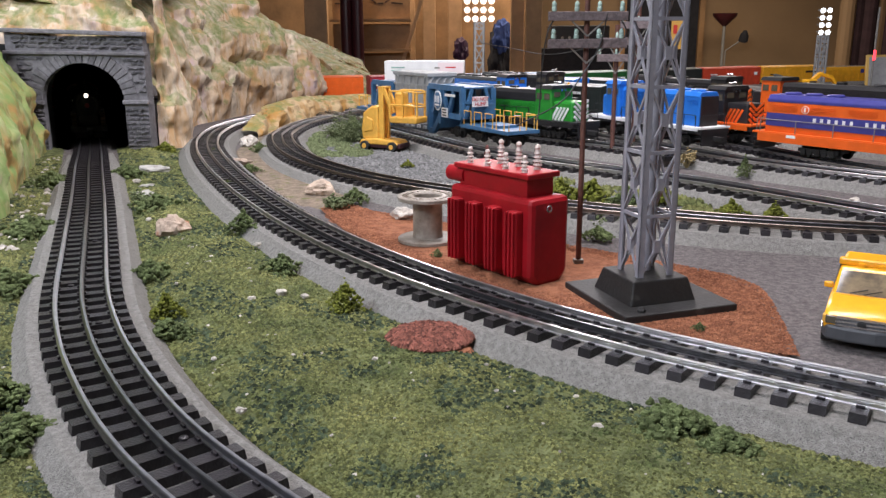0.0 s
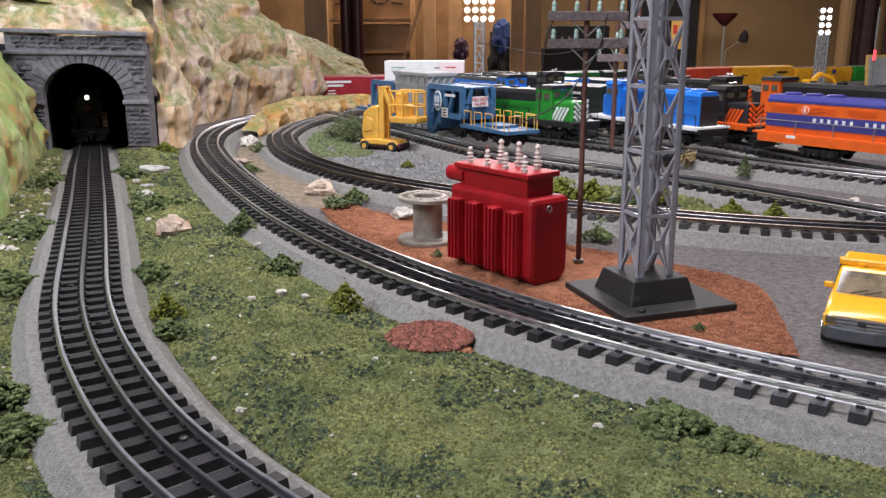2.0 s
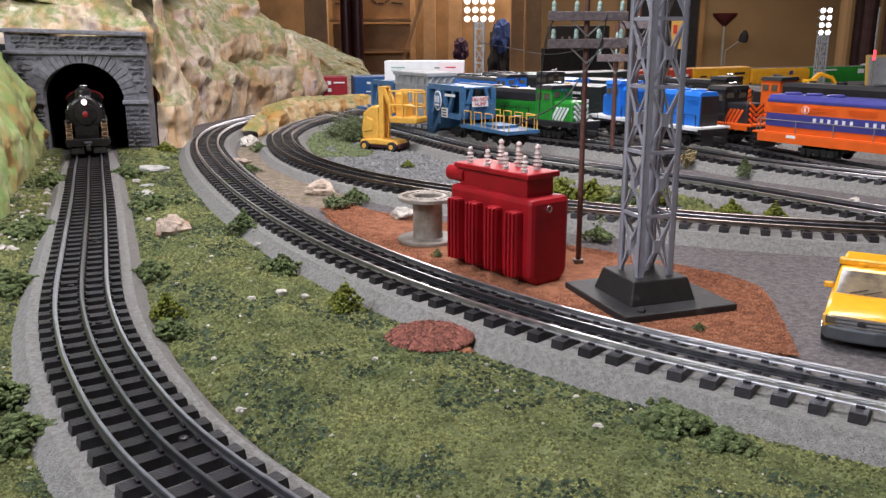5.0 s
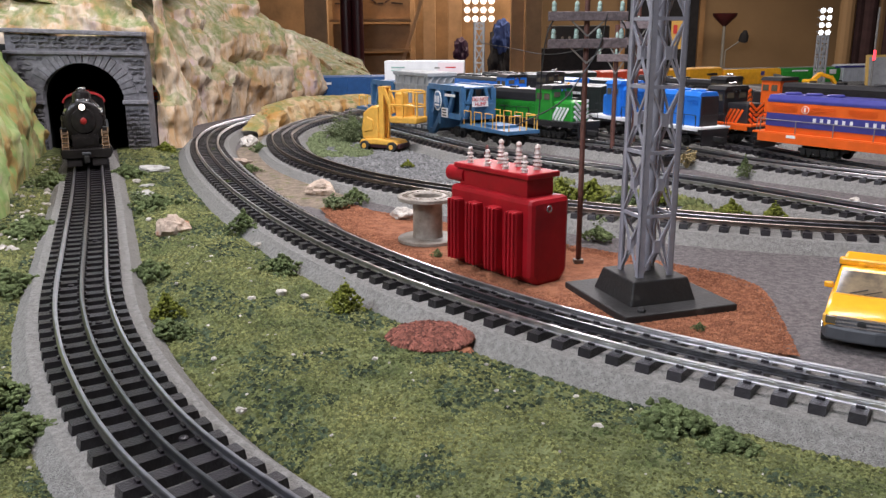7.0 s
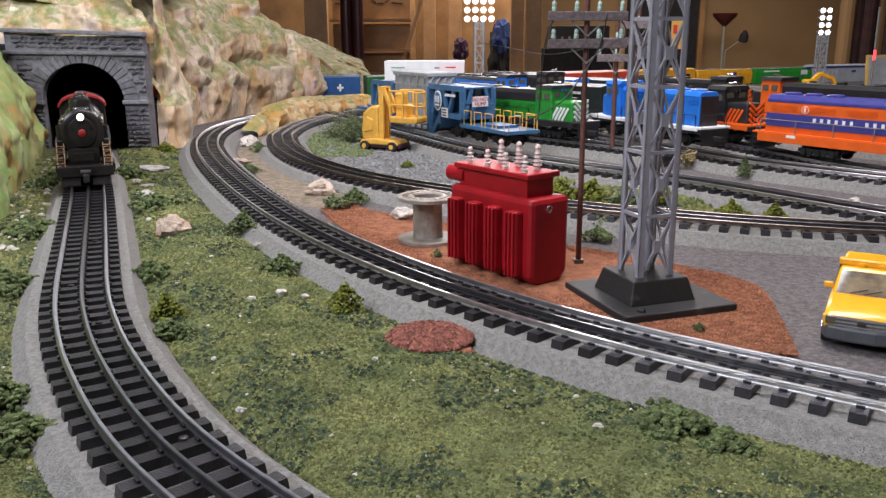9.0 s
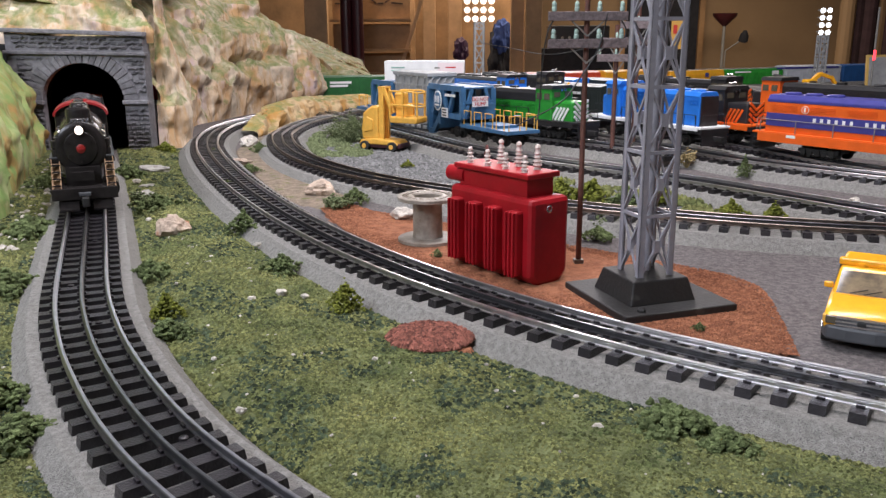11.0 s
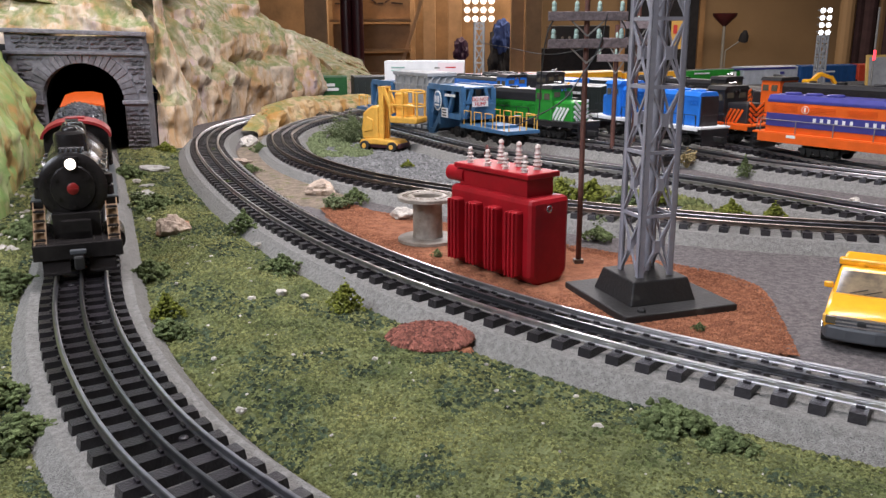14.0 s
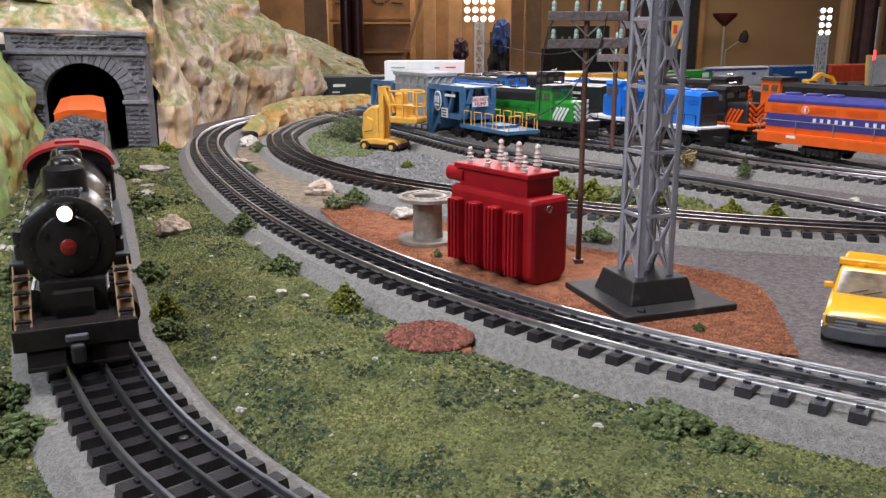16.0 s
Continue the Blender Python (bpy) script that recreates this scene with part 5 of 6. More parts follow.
# ---- yellow excavator ----
def excavator():
    e = thing("toy_excavator", pose(0.875, 2.0, 0, 0, 0, 20) @ Matrix.Diagonal((1.1, 1, 0.88, 1)), "yellow toy excavator with a folded arm behind the locomotives", "excavator")
    for q in (-1, 1):
        part("crawler", Mesh().tube([(-0.030, q * 0.020, 0.012), (0.030, q * 0.020, 0.012)], 0.012, 12), M_RUBBER, e, "black crawler track")
    part("undercarriage", Mesh().box((0, 0, 0.018), (0.05, 0.05, 0.012)), M_RUBBER, e)
    part("body", Mesh().box((0.010, 0, 0.046), (0.070, 0.044, 0.044)), M_YELLOW, e, bevel=0.004)
    c = part("cab", Mesh().box((-0.016, -0.012, 0.074), (0.026, 0.022, 0.036)), M_YELLOW, e, bevel=0.003)
    part("window", Mesh().box((-0.016, -0.0236, 0.080), (0.018, 0.001, 0.016)), M_GLASS, c, "dark cab window")
    part("boom", Mesh().bar((-0.020, 0.010, 0.060), (0.030, 0.010, 0.104), 0.009, 0.010).bar((0.030, 0.010, 0.104), (0.062, 0.010, 0.092), 0.008, 0.009), M_YELLOW, e, bevel=0.001)
    part("stick", Mesh().bar((0.060, 0.010, 0.096), (0.084, 0.010, 0.064), 0.007, 0.008), M_YELLOW, e, bevel=0.001)
    part("bucket", Mesh().prism([(0.074, 0.060), (0.096, 0.062), (0.092, 0.040), (0.078, 0.044)], 0.0, 0.020), M_BUMPER, e, bevel=0.001)


excavator()


# ---- heavy-load wagon ----
def heavy_wagon():
    s = thing("heavy_load_wagon", pose(-0.003, 1.492, RAIL_TOP, 0, 0, -60.5), "blue depressed-centre wagon carrying a grey transformer load", "wagon")
    w = 0.060
    xa, xb = -0.126, 0.004
    part("load", Mesh().box(((xa + xb) / 2, 0, 0.054), (xb - xa, w - 0.006, 0.084)), M_LOAD, s, "pale grey transformer load with ribs", bevel=0.001)
    part("load_lid", Mesh().box(((xa + xb) / 2, 0, 0.0990), (xb - xa + 0.006, w, 0.0070)), M_LOAD, s, bevel=0.0012)
    part("load_band", Mesh().box(((xa + xb) / 2, 0, 0.0800), (xb - xa + 0.003, w - 0.003, 0.0030)), M_LOAD, s)
    for k in range(5):
        x = xa + 0.012 + k * 0.026
        for q in (-1, 1):
            part("lid_gusset", Mesh().bar((x, q * (w / 2 - 0.003), 0.0820), (x + 0.006, q * (w / 2 - 0.001), 0.0950), 0.003), M_LOAD, s)
            part("load_rib", Mesh().box((x - 0.004, q * (w / 2 - 0.002), 0.046), (0.0025, 0.0025, 0.066)), M_LOAD, s)
    for k in range(4):
        y = -0.021 + k * 0.014
        part("end_gusset", Mesh().bar((xb + 0.0005, y - 0.004, 0.0830), (xb + 0.0010, y + 0.004, 0.0950), 0.0025), M_LOAD, s)
    part("cradle", Mesh().box(((xa + xb) / 2, 0, 0.0075), (xb - xa + 0.006, w - 0.002, 0.012)), M_BUMPER, s, "dark grey low cradle", bevel=0.001)
    for k in range(6):
        part("cradle_lug", Mesh().box((xa + 0.010 + k * 0.0225, -w / 2, 0.0085), (0.010, 0.005, 0.006)), M_LOAD, s, bevel=0.001)
    # side frames of the two ends
    ends = ((0.0145, 0.1250, [(0.0145, 0.006), (0.0300, 0.006), (0.0560, 0.036), (0.1250, 0.036), (0.1250, 0.0815), (0.0145, 0.0815)]),
            (-0.2180, -0.1330, [(-0.1330, 0.006), (-0.1330, 0.0780), (-0.2180, 0.0780), (-0.2180, 0.034), (-0.1650, 0.034), (-0.1460, 0.006)]))
    for a, b, outline in ends:
        front = a > 0
        for q in (-1, 1):
            y = q * (w / 2 - 0.001)
            for (x0, z0), (x1, z1) in zip(outline, outline[1:] + outline[:1]):
                part("truss_chord", Mesh().bar((x0, y, z0), (x1, y, z1), 0.0065, 0.0090), M_BLUE, s)
            lo, hi = (0.037, 0.0785) if front else (0.036, 0.0750)
            for x0, z0, x1, z1 in ((a + 0.012, lo, a + 0.030, hi), (a + 0.046, hi, a + 0.062, lo), (a + 0.066, lo, a + 0.084, hi)):
                part("truss_brace", Mesh().bar((x0, y, z0), (x1, y, z1), 0.0050, 0.0070), M_BLUE, s)
            if front:
                part("truss_post", Mesh().bar((a + 0.040, y, 0.020), (a + 0.040, y, hi), 0.0060, 0.0080), M_BLUE, s)
        part("truss_top", Mesh().box(((a + b) / 2, 0, 0.0825 if front else 0.0790), (b - a + 0.006, w - 0.004, 0.0030)), M_BLUE, s, bevel=0.0006)
        part("truss_floor", Mesh().box(((a + b) / 2 + (0.012 if front else -0.012), 0, 0.0345), (b - a - 0.030, w - 0.008, 0.004)), M_BLUE, s)
        part("inner_bulkhead", Mesh().box((a + 0.004 if front else b - 0.004, 0, 0.043), (0.003, w - 0.008, 0.070)), M_BLUE, s)
    for q in (-1, 1):
        part("end_brace", Mesh().bar((0.1290, q * 0.028, 0.034), (0.1270, q * 0.013, 0.081), 0.0050), M_BLUE, s)
    part("end_locker", Mesh().box((0.1280, 0.006, 0.0450), (0.018, 0.040, 0.026)), M_BLUE, s, bevel=0.001)
    part("end_beam", Mesh().box((0.1290, 0, 0.0600), (0.005, w - 0.004, 0.0050)), M_BLUE, s)
    ex = 0.052
    part("emblem", Mesh().lathe([(0.0125, 0), (0.0125, 0.0012)], 28, pose(ex, -w / 2 - 0.0040, 0.0590, 90, 0, 0) @ Matrix.Diagonal((1, 1.35, 1, 1))), M_WHITE, s, "white oval emblem")
    part("emblem_centre", Mesh().lathe([(0.0106, 0), (0.0106, 0.0016)], 28, pose(ex, -w / 2 - 0.0042, 0.0590, 90, 0, 0) @ Matrix.Diagonal((1, 1.35, 1, 1))), M_BLUE, s)
    for k in range(3):
        part("emblem_mark", Mesh().box((ex - 0.006 + k * 0.006, -w / 2 - 0.0062, 0.0615), (0.0024, 0.0008, 0.011)), M_WHITE, s)
    part("emblem_bar", Mesh().box((ex, -w / 2 - 0.0062, 0.0520), (0.013, 0.0008, 0.003)), M_WHITE, s)
    part("letter_bar", Mesh().box((0.094, -w / 2 - 0.0052, 0.0700), (0.034, 0.0008, 0.0042)), M_WHITE, s, "white lettering bar")
    notice = part("notice", Mesh().box((0.1420, -0.0060, 0.0620), (0.0012, 0.0300, 0.0165)), M_WHITE, s, "white notice with red lettering")
    for line, zz in (("DO NOT", 0.0630), ("HUMP", 0.0555)):
        c = bpy.data.curves.new("lettering", "FONT")
        c.body, c.size, c.align_x, c.extrude = line, 0.0080, "CENTER", 0.0002
        c.materials.append(M_TEXT_RED)
        o = new("lettering", c)
        o.parent = notice
        o.matrix_basis = pose(0.1430, -0.0060, zz, 90, 0, 90)
    small = part("notice", Mesh().box((0.0790, -w / 2 - 0.0065, 0.0410), (0.020, 0.0012, 0.0160)), M_WHITE, s, "small white notice")
    for k in range(3):
        part("letter_bar", Mesh().box((0.0790, -w / 2 - 0.0074, 0.0455 - k * 0.0045), (0.012, 0.0006, 0.0020)), M_BLACKP, small)
    # end decks with their railings
    for a, b in ((0.118, 0.258), (-0.300, -0.214)):
        part("end_deck", Mesh().box(((a + b) / 2, 0, 0.0225), (b - a, w, 0.006)), M_BLUE, s, bevel=0.0006)
        part("deck_step", Mesh().box(((a + b) / 2, 0, 0.0275), ((b - a) * 0.4, w * 0.6, 0.004)), M_BLUE, s)
        n = 4 if a > 0 else 2
        for q in (-1, 1):
            for k in range(n):
                x0 = a + 0.010 + (b - a - 0.012) * k / n
                x1 = x0 + (b - a) / n * 0.62
                part("yellow_railing", Mesh().tube([(x0, q * (w / 2 - 0.002), 0.025), (x0, q * (w / 2 - 0.002), 0.0475), (x1, q * (w / 2 - 0.002), 0.0475), (x1, q * (w / 2 - 0.002), 0.025)], 0.0011, 6), M_LIFT, s, "yellow safety railing")
        e = b - 0.002 if a > 0 else a + 0.002
        for q in (-1, 1):
            part("end_railing", Mesh().tube([(e, q * 0.006, 0.025), (e, q * 0.006, 0.0475), (e, q * 0.026, 0.0475), (e, q * 0.026, 0.025)], 0.0011, 6), M_LIFT, s, "yellow safety railing")
        part("brake_wheel", Mesh().lathe([(0.006, 0), (0.006, 0.001)], 14, pose(e - 0.016 if a > 0 else e + 0.016, 0, 0.046)), M_BLUE, s)
    for x in (-0.262, -0.196, 0.092, 0.158, 0.222):
        truck(s, x, 2, span=0.030)


heavy_wagon()


def carton():
    c = thing("white_carton", pose(-0.040, 2.02, -0.001, 0, 0, -3), "white cardboard carton with small printed lines standing behind the wagon", "carton")
    part("box", Mesh().box((0, 0, 0.064), (0.188, 0.06, 0.128)), M_WHITE, c, bevel=0.001)
    for x, z, l, m in ((-0.062, 0.113, 0.032, M_TEXT_GREEN), (-0.066, 0.106, 0.024, M_TEXT_GREEN), (0.03, 0.112, 0.012, M_GREY), (0.062, 0.113, 0.024, M_TEXT_RED)):
        part("print_bar", Mesh().box((x, -0.0304, z), (l, 0.0008, 0.003)), m, c)
    part("pink_panel", Mesh().box((0.062, -0.0302, 0.064), (0.060, 0.0006, 0.12)), mat("pale_pink_card", (0.78, 0.66, 0.66), 0.6, var=0.05), c, "pale pink printed panel")


carton()


# ---- yellow access lift ----
def lift():
    l = thing("access_lift", pose(-0.096, 1.388, 0.001, 0, 0, -28), "yellow self-propelled access lift with a guarded platform", "access lift")
    part("chassis", Mesh().prism([(-0.040, 0.010), (-0.036, 0.0175), (-0.010, 0.0205), (0.030, 0.0170), (0.036, 0.010)], -0.019, 0.019), M_LIFT, l, bevel=0.002)
    part("skirt", Mesh().box((0.006, 0, 0.0085), (0.066, 0.034, 0.008)), M_MAROON_DARK, l, "dark maroon underside", bevel=0.002)
    part("counterweight", Mesh().prism([(-0.034, 0.018), (-0.003, 0.018), (-0.003, 0.073), (-0.016, 0.0735), (-0.032, 0.062), (-0.036, 0.036)], -0.016, 0.016), M_LIFT, l, bevel=0.003)
    part("side_cover", Mesh().prism([(-0.030, 0.030), (-0.012, 0.034), (-0.012, 0.050), (-0.024, 0.056)], -0.0185, -0.015), M_LIFT, l, bevel=0.001)
    for y in (-0.011, 0.005):
        part("mast", Mesh().box((0.002, y, 0.060), (0.009, 0.006, 0.088)), M_LIFT, l, bevel=0.001)
    part("mast_cap", Mesh().box((0.003, -0.003, 0.1030), (0.012, 0.022, 0.003)), M_LIFT, l)
    for y in (-0.011, 0.003):
        part("boom", Mesh().bar((0.006, y, 0.101), (0.024, y, 0.062), 0.005, 0.006), M_LIFT, l, bevel=0.0008)
    b = part("platform", Mesh().box((0.046, 0, 0.052), (0.050, 0.036, 0.010), taper=1.04), M_LIFT, l, bevel=0.002)
    for z in (0.076, 0.098):
        part("guard_rail", Mesh().tube(poly3([(0.022, -0.017, z), (0.058, -0.018, z), (0.069, -0.014, z - 0.002), (0.071, 0, z - 0.003), (0.069, 0.014, z - 0.002), (0.058, 0.018, z), (0.022, 0.017, z)], 4), 0.0015, 6), M_LIFT, b)
    for x, y in ((0.022, -0.017), (0.046, -0.0178), (0.0695, -0.013), (0.022, 0.017), (0.046, 0.0178), (0.0695, 0.013)):
        part("guard_post", Mesh().bar((x, y, 0.054), (x, y, 0.098), 0.0028), M_LIFT, b)
    part("control_box", Mesh().box((0.030, 0.006, 0.082), (0.018, 0.018, 0.026)), M_LIFT, b, bevel=0.003)
    part("back_panel", Mesh().box((0.036, 0.004, 0.066), (0.022, 0.020, 0.020)), M_LIFT, b, bevel=0.002)
    for x in (-0.026, 0.026):
        for y in (-0.020, 0.020):
            t = part("wheel", Mesh().tube([(x, y - 0.004, 0.0080), (x, y + 0.004, 0.0080)], 0.0080, 18), M_RUBBER, l, "black tyre", smooth=True)
            part("hub", Mesh().tube([(x, y - 0.005, 0.0080), (x, y + 0.005, 0.0080)], 0.0040, 12), M_LIFT, t)


lift()
fig = Mesh()
fig.lathe([(0.003, 0), (0.0035, 0.008), (0.003, 0.013), (0.0045, 0.018), (0.0045, 0.025), (0.002, 0.029), (0.0024, 0.032), (0.0022, 0.035), (0.0008, 0.0365)], 12, pose(0.063, 1.17, 0))
tagged(part("figurine", fig, M_FIGURE, smooth=True), "small brown plastic figurine standing on the gravel", "figurine")


# ---- floodlight towers ----
def flood_tower(x, y, z1, rows, cols, m, label, gap=0.017):
    f = thing("floodlight_tower", pose(x, y, 0), label, "floodlight tower", "floodlight towers")
    part("base", Mesh().box((0, 0, 0.012), (0.05, 0.05, 0.024), taper=0.85), M_DARK, f)
    lattice(f, M_LOAD, 0.028, 0.024, z1, 0.044, 0.0055, 0.0024, False)
    for r in range(rows):
        part("lamp_bar", Mesh().box((0, 0.004, z1 + 0.012 + r * 0.0225), (gap * cols, 0.004, 0.003)), M_LOAD, f)
        for c in range(cols):
            u = gap * (c - (cols - 1) / 2)
            h = part("lamp_head", Mesh().lathe([(0.003, 0), (0.0085, 0.008), (0.0088, 0.010)], 16, pose(u, 0.004, z1 + 0.012 + r * 0.0225, 100, 0, 0)), M_LOAD, f, smooth=True)
            part("bulb", Mesh().lathe([(0.008, 0.0098), (0.0065, 0.0125), (0.001, 0.0135)], 16, pose(u, 0.004, z1 + 0.012 + r * 0.0225, 100, 0, 0)), m, h, "glowing floodlight lens", smooth=True)


flood_tower(0.100, 2.30, 0.216, 4, 4, M_FLOOD, "grey lattice floodlight tower with rows of lit lamps", 0.0215)
flood_tower(1.225, 2.75, 0.176, 4, 2, M_FLOOD_COOL, "grey lattice floodlight tower with lit cool white lamps", 0.022)
wire([(0.10, 2.29, 0.165), (0.16, 2.0, 0.155), (0.20, 1.6, 0.150), (0.24, 1.28, 0.17)], 0.0008)
sig = thing("signal_mast", pose(1.33, 2.62, 0), "signal mast with a lit red lamp", "signal")
part("mast", Mesh().tube([(0, 0, 0), (0, 0, 0.26)], 0.003, 8), M_GREY, sig)
part("red_lamp", Mesh().box((-0.002, -0.006, 0.118), (0.006, 0.006, 0.030)), M_SIGNAL, sig, "glowing red signal lamp")


# ---- moving goods train ----
def boxcar(name, body, label, marks=(), hopper=False, L=0.285, H=0.070):
    c = thing(name, Matrix(), label, "wagon", "wagons of the moving goods train")
    w = 0.062
    if hopper:
        part("body", Mesh().prism([(-w / 2 + 0.004, 0.012), (w / 2 - 0.004, 0.012), (w / 2, 0.035), (w / 2, H * 0.75), (w / 2 - 0.006, H * 0.93), (-w / 2 + 0.006, H * 0.93), (-w / 2, H * 0.75), (-w / 2, 0.035)], -L / 2, L / 2, pose(0, 0, 0, 0, 0, 90)), body, c, bevel=0.001)
        part("roof_walk", Mesh().box((0, 0, H * 0.95), (L * 0.95, 0.012, 0.003)), M_GREY, c)
    else:
        part("body", Mesh().box((0, 0, 0.010 + (H - 0.010) / 2), (L, w, H - 0.010)), body, c, bevel=0.001)
        part("roof", Mesh().prism([(-w / 2 - 0.001, H), (w / 2 + 0.001, H), (w / 4, H + 0.004), (-w / 4, H + 0.004)], -L / 2, L / 2, pose(0, 0, 0, 0, 0, 90)), body, c)
        for s in (-1, 1):
            part("door", Mesh().box((0, s * (w / 2 + 0.0008), 0.012 + (H - 0.016) / 2), (0.056, 0.0022, H - 0.016)), body, c)
    for k in range(14):
        for s in (-1, 1):
            x = (k - 6.5) * L / 14
            if abs(x) > 0.03 or hopper:
                part("rib", Mesh().box((x, s * (w / 2 + 0.0003), H * 0.5), (0.0018, 0.0018, H * 0.55)), body, c)
    for x, z, sx, sz, m in marks:
        part("mark_bar", Mesh().box((x, -w / 2 - 0.0024, z), (sx, 0.0010, sz)), m, c, "painted mark on the wagon side")
    for e in (-1, 1):
        truck(c, e * L * 0.34, 2, -0.004, 0.0075)
        part("coupler", Mesh().box((e * (L / 2 + 0.006), 0, 0.010), (0.014, 0.006, 0.006)), M_TRUCK, c)
    return c


for k, (x, y, rz, body, lab) in enumerate([(0.31, 2.02, -58, M_BOXBLACK, "black box wagon parked in the far yard"), (0.63, 1.90, -57, M_BLACKP, "black box wagon parked beside others in the yard"), (0.80, 1.72, -55, M_BLACKP, "black box wagon parked in the middle of the yard"),
                                           (0.47, 2.14, -57, M_BOXBLACK, "black-green box wagon parked near the back track"), (0.30, 2.32, -60, M_LOCO_BLUE, "blue box wagon parked near the back track"), (1.12, 1.70, -52, M_BLACKP, "black wagon parked at the edge of the yard")]):
    b = boxcar("box_wagon", body, lab, [(0.05, 0.05, 0.04, 0.006, M_WHITE)], L=0.27, H=0.066)
    b["group"] = "parked wagons in the yard"
    b.matrix_basis = pose(x, y, 0.004, 0, 0, rz)
    sid = thing("yard_siding", pose(x, y, -0.001, 0, 0, rz), "short siding rails under a parked wagon", "railway track", "yard sidings")
    for o in (-0.0168, 0, 0.0168):
        part("rail", Mesh().box((0, o, 0.002), (0.40, 0.0026, 0.006)), M_RAIL, sid)
TW = [(-0.09, 0.058, 0.07, 0.006, M_WHITE), (-0.10, 0.048, 0.045, 0.006, M_WHITE), (-0.11, 0.034, 0.02, 0.003, M_WHITE), (-0.11, 0.026, 0.024, 0.003, M_WHITE)]
CHECK = [(0.075 + (k % 3 - 1) * 0.010, 0.046 + (k // 3 - 1) * 0.010, 0.0098, 0.0098, M_WHITE) for k in range(0, 9, 2)] + [(0.112, 0.056, 0.03, 0.004, M_WHITE)]
GOODS = [
    boxcar("box_wagon", M_ORANGE, "orange box wagon with a white triangle emblem", [(0.02, 0.042, 0.012, 0.02, M_WHITE), (0.02, 0.034, 0.024, 0.006, M_WHITE), (0.02, 0.018, 0.02, 0.003, M_BOXBLUE)], L=0.270),
    boxcar("box_wagon", M_MINERAL, "dark red box wagon with white lettering and chequered emblem", TW + CHECK, L=0.270),
    boxcar("box_wagon", M_BOXBLUE, "dark blue box wagon with small white marks", [(-0.09, 0.054, 0.034, 0.006, M_WHITE), (0.085, 0.042, 0.018, 0.006, M_WHITE), (0.085, 0.042, 0.006, 0.02, M_WHITE), (-0.10, 0.03, 0.02, 0.003, M_WHITE)], L=0.284),
    boxcar("box_wagon", M_BOXGREEN, "green box wagon with white lettering and emblem", [(-0.08, 0.056, 0.06, 0.006, M_WHITE), (-0.085, 0.047, 0.05, 0.006, M_WHITE), (0.09, 0.050, 0.03, 0.008, M_WHITE), (0.098, 0.038, 0.034, 0.008, M_WHITE)], L=0.278),
    boxcar("box_wagon", M_BOXBLACK, "black-green box wagon with small white lettering", [(-0.06, 0.048, 0.034, 0.007, M_WHITE), (-0.07, 0.030, 0.02, 0.003, M_WHITE), (0.08, 0.034, 0.03, 0.003, M_WHITE)], L=0.302),
    boxcar("box_wagon", M_VERMILION, "vermilion box wagon with a small white emblem", [(0.105, 0.05, 0.014, 0.010, M_WHITE), (-0.09, 0.05, 0.03, 0.004, M_WHITE)], L=0.262),
    boxcar("box_wagon", M_BOXYELLOW, "yellow box wagon with dark lettering", [(0.08, 0.052, 0.05, 0.007, M_BLACKP), (-0.09, 0.045, 0.03, 0.004, M_BLACKP)], L=0.266),
    boxcar("hopper_wagon", M_BOXYELLOW, "yellow covered hopper wagon with a dark emblem", [(0.04, 0.05, 0.016, 0.014, M_NAVY)], True, L=0.259),
    boxcar("hopper_wagon", M_GREEN, "green covered hopper wagon with white emblem", [(-0.06, 0.056, 0.07, 0.005, M_WHITE), (0.09, 0.05, 0.03, 0.016, M_WHITE)], True, L=0.257),
    boxcar("box_wagon", M_SILVER, "silver box wagon with dark blue roof edge", [(-0.03, 0.066, 0.28, 0.006, M_NAVY), (0.05, 0.05, 0.02, 0.008, M_NAVY)], L=0.249),
    boxcar("box_wagon", M_BOXBLUE, "blue box wagon at the end of the train", [(0.0, 0.05, 0.05, 0.006, M_WHITE)], L=0.254),
    boxcar("box_wagon", M_VERMILION, "red box wagon at the end of the train", [], L=0.254),
]


# ---- steam train ----
def steam_locomotive():
    """Its origin lies on the rail top below the front coupler; x runs forwards."""
    s = thing("steam_locomotive", Matrix(), "black model steam locomotive with lit headlamp and red cab roof", "locomotive")
    bz, br = 0.0590, 0.0252
    X = lambda x: Matrix.Translation((x, 0, 0)) @ pose(0, 0, 0, 0, 90, 0)
    part("boiler", Mesh().lathe([(br, 0), (br, 0.050), (br + 0.0006, 0.051), (br + 0.0006, 0.053), (br, 0.054), (br + 0.001, 0.110), (br + 0.0016, 0.111), (br + 0.0016, 0.114), (br + 0.001, 0.115), (br + 0.002, 0.175)], 40, Matrix.Translation((-0.034, 0, bz)) @ pose(0, 0, 0, 0, -90, 0)), M_STEAM, s, smooth=True)
    f = part("smokebox_door", Mesh().lathe([(br + 0.0012, 0), (br + 0.0012, 0.0028), (br - 0.0015, 0.0048), (br - 0.005, 0.0052), (0.0175, 0.0052), (0.0165, 0.0068), (0.008, 0.0085), (0.0005, 0.009)], 40, Matrix.Translation((-0.036, 0, bz)) @ pose(0, 0, 0, 0, 90, 0)), M_STEAM, s, "dark domed smokebox door", smooth=True)
    for k in range(20):
        a = 2 * math.pi * k / 20
        part("door_bolt", Mesh().lump((-0.0305, 0.0200 * math.cos(a), bz + 0.0200 * math.sin(a)), (0.0006, 0.0006, 0.0006), 1, 1, 0), M_STEAM, f)
    for k in range(6):
        a = 2 * math.pi * (k + 0.5) / 6
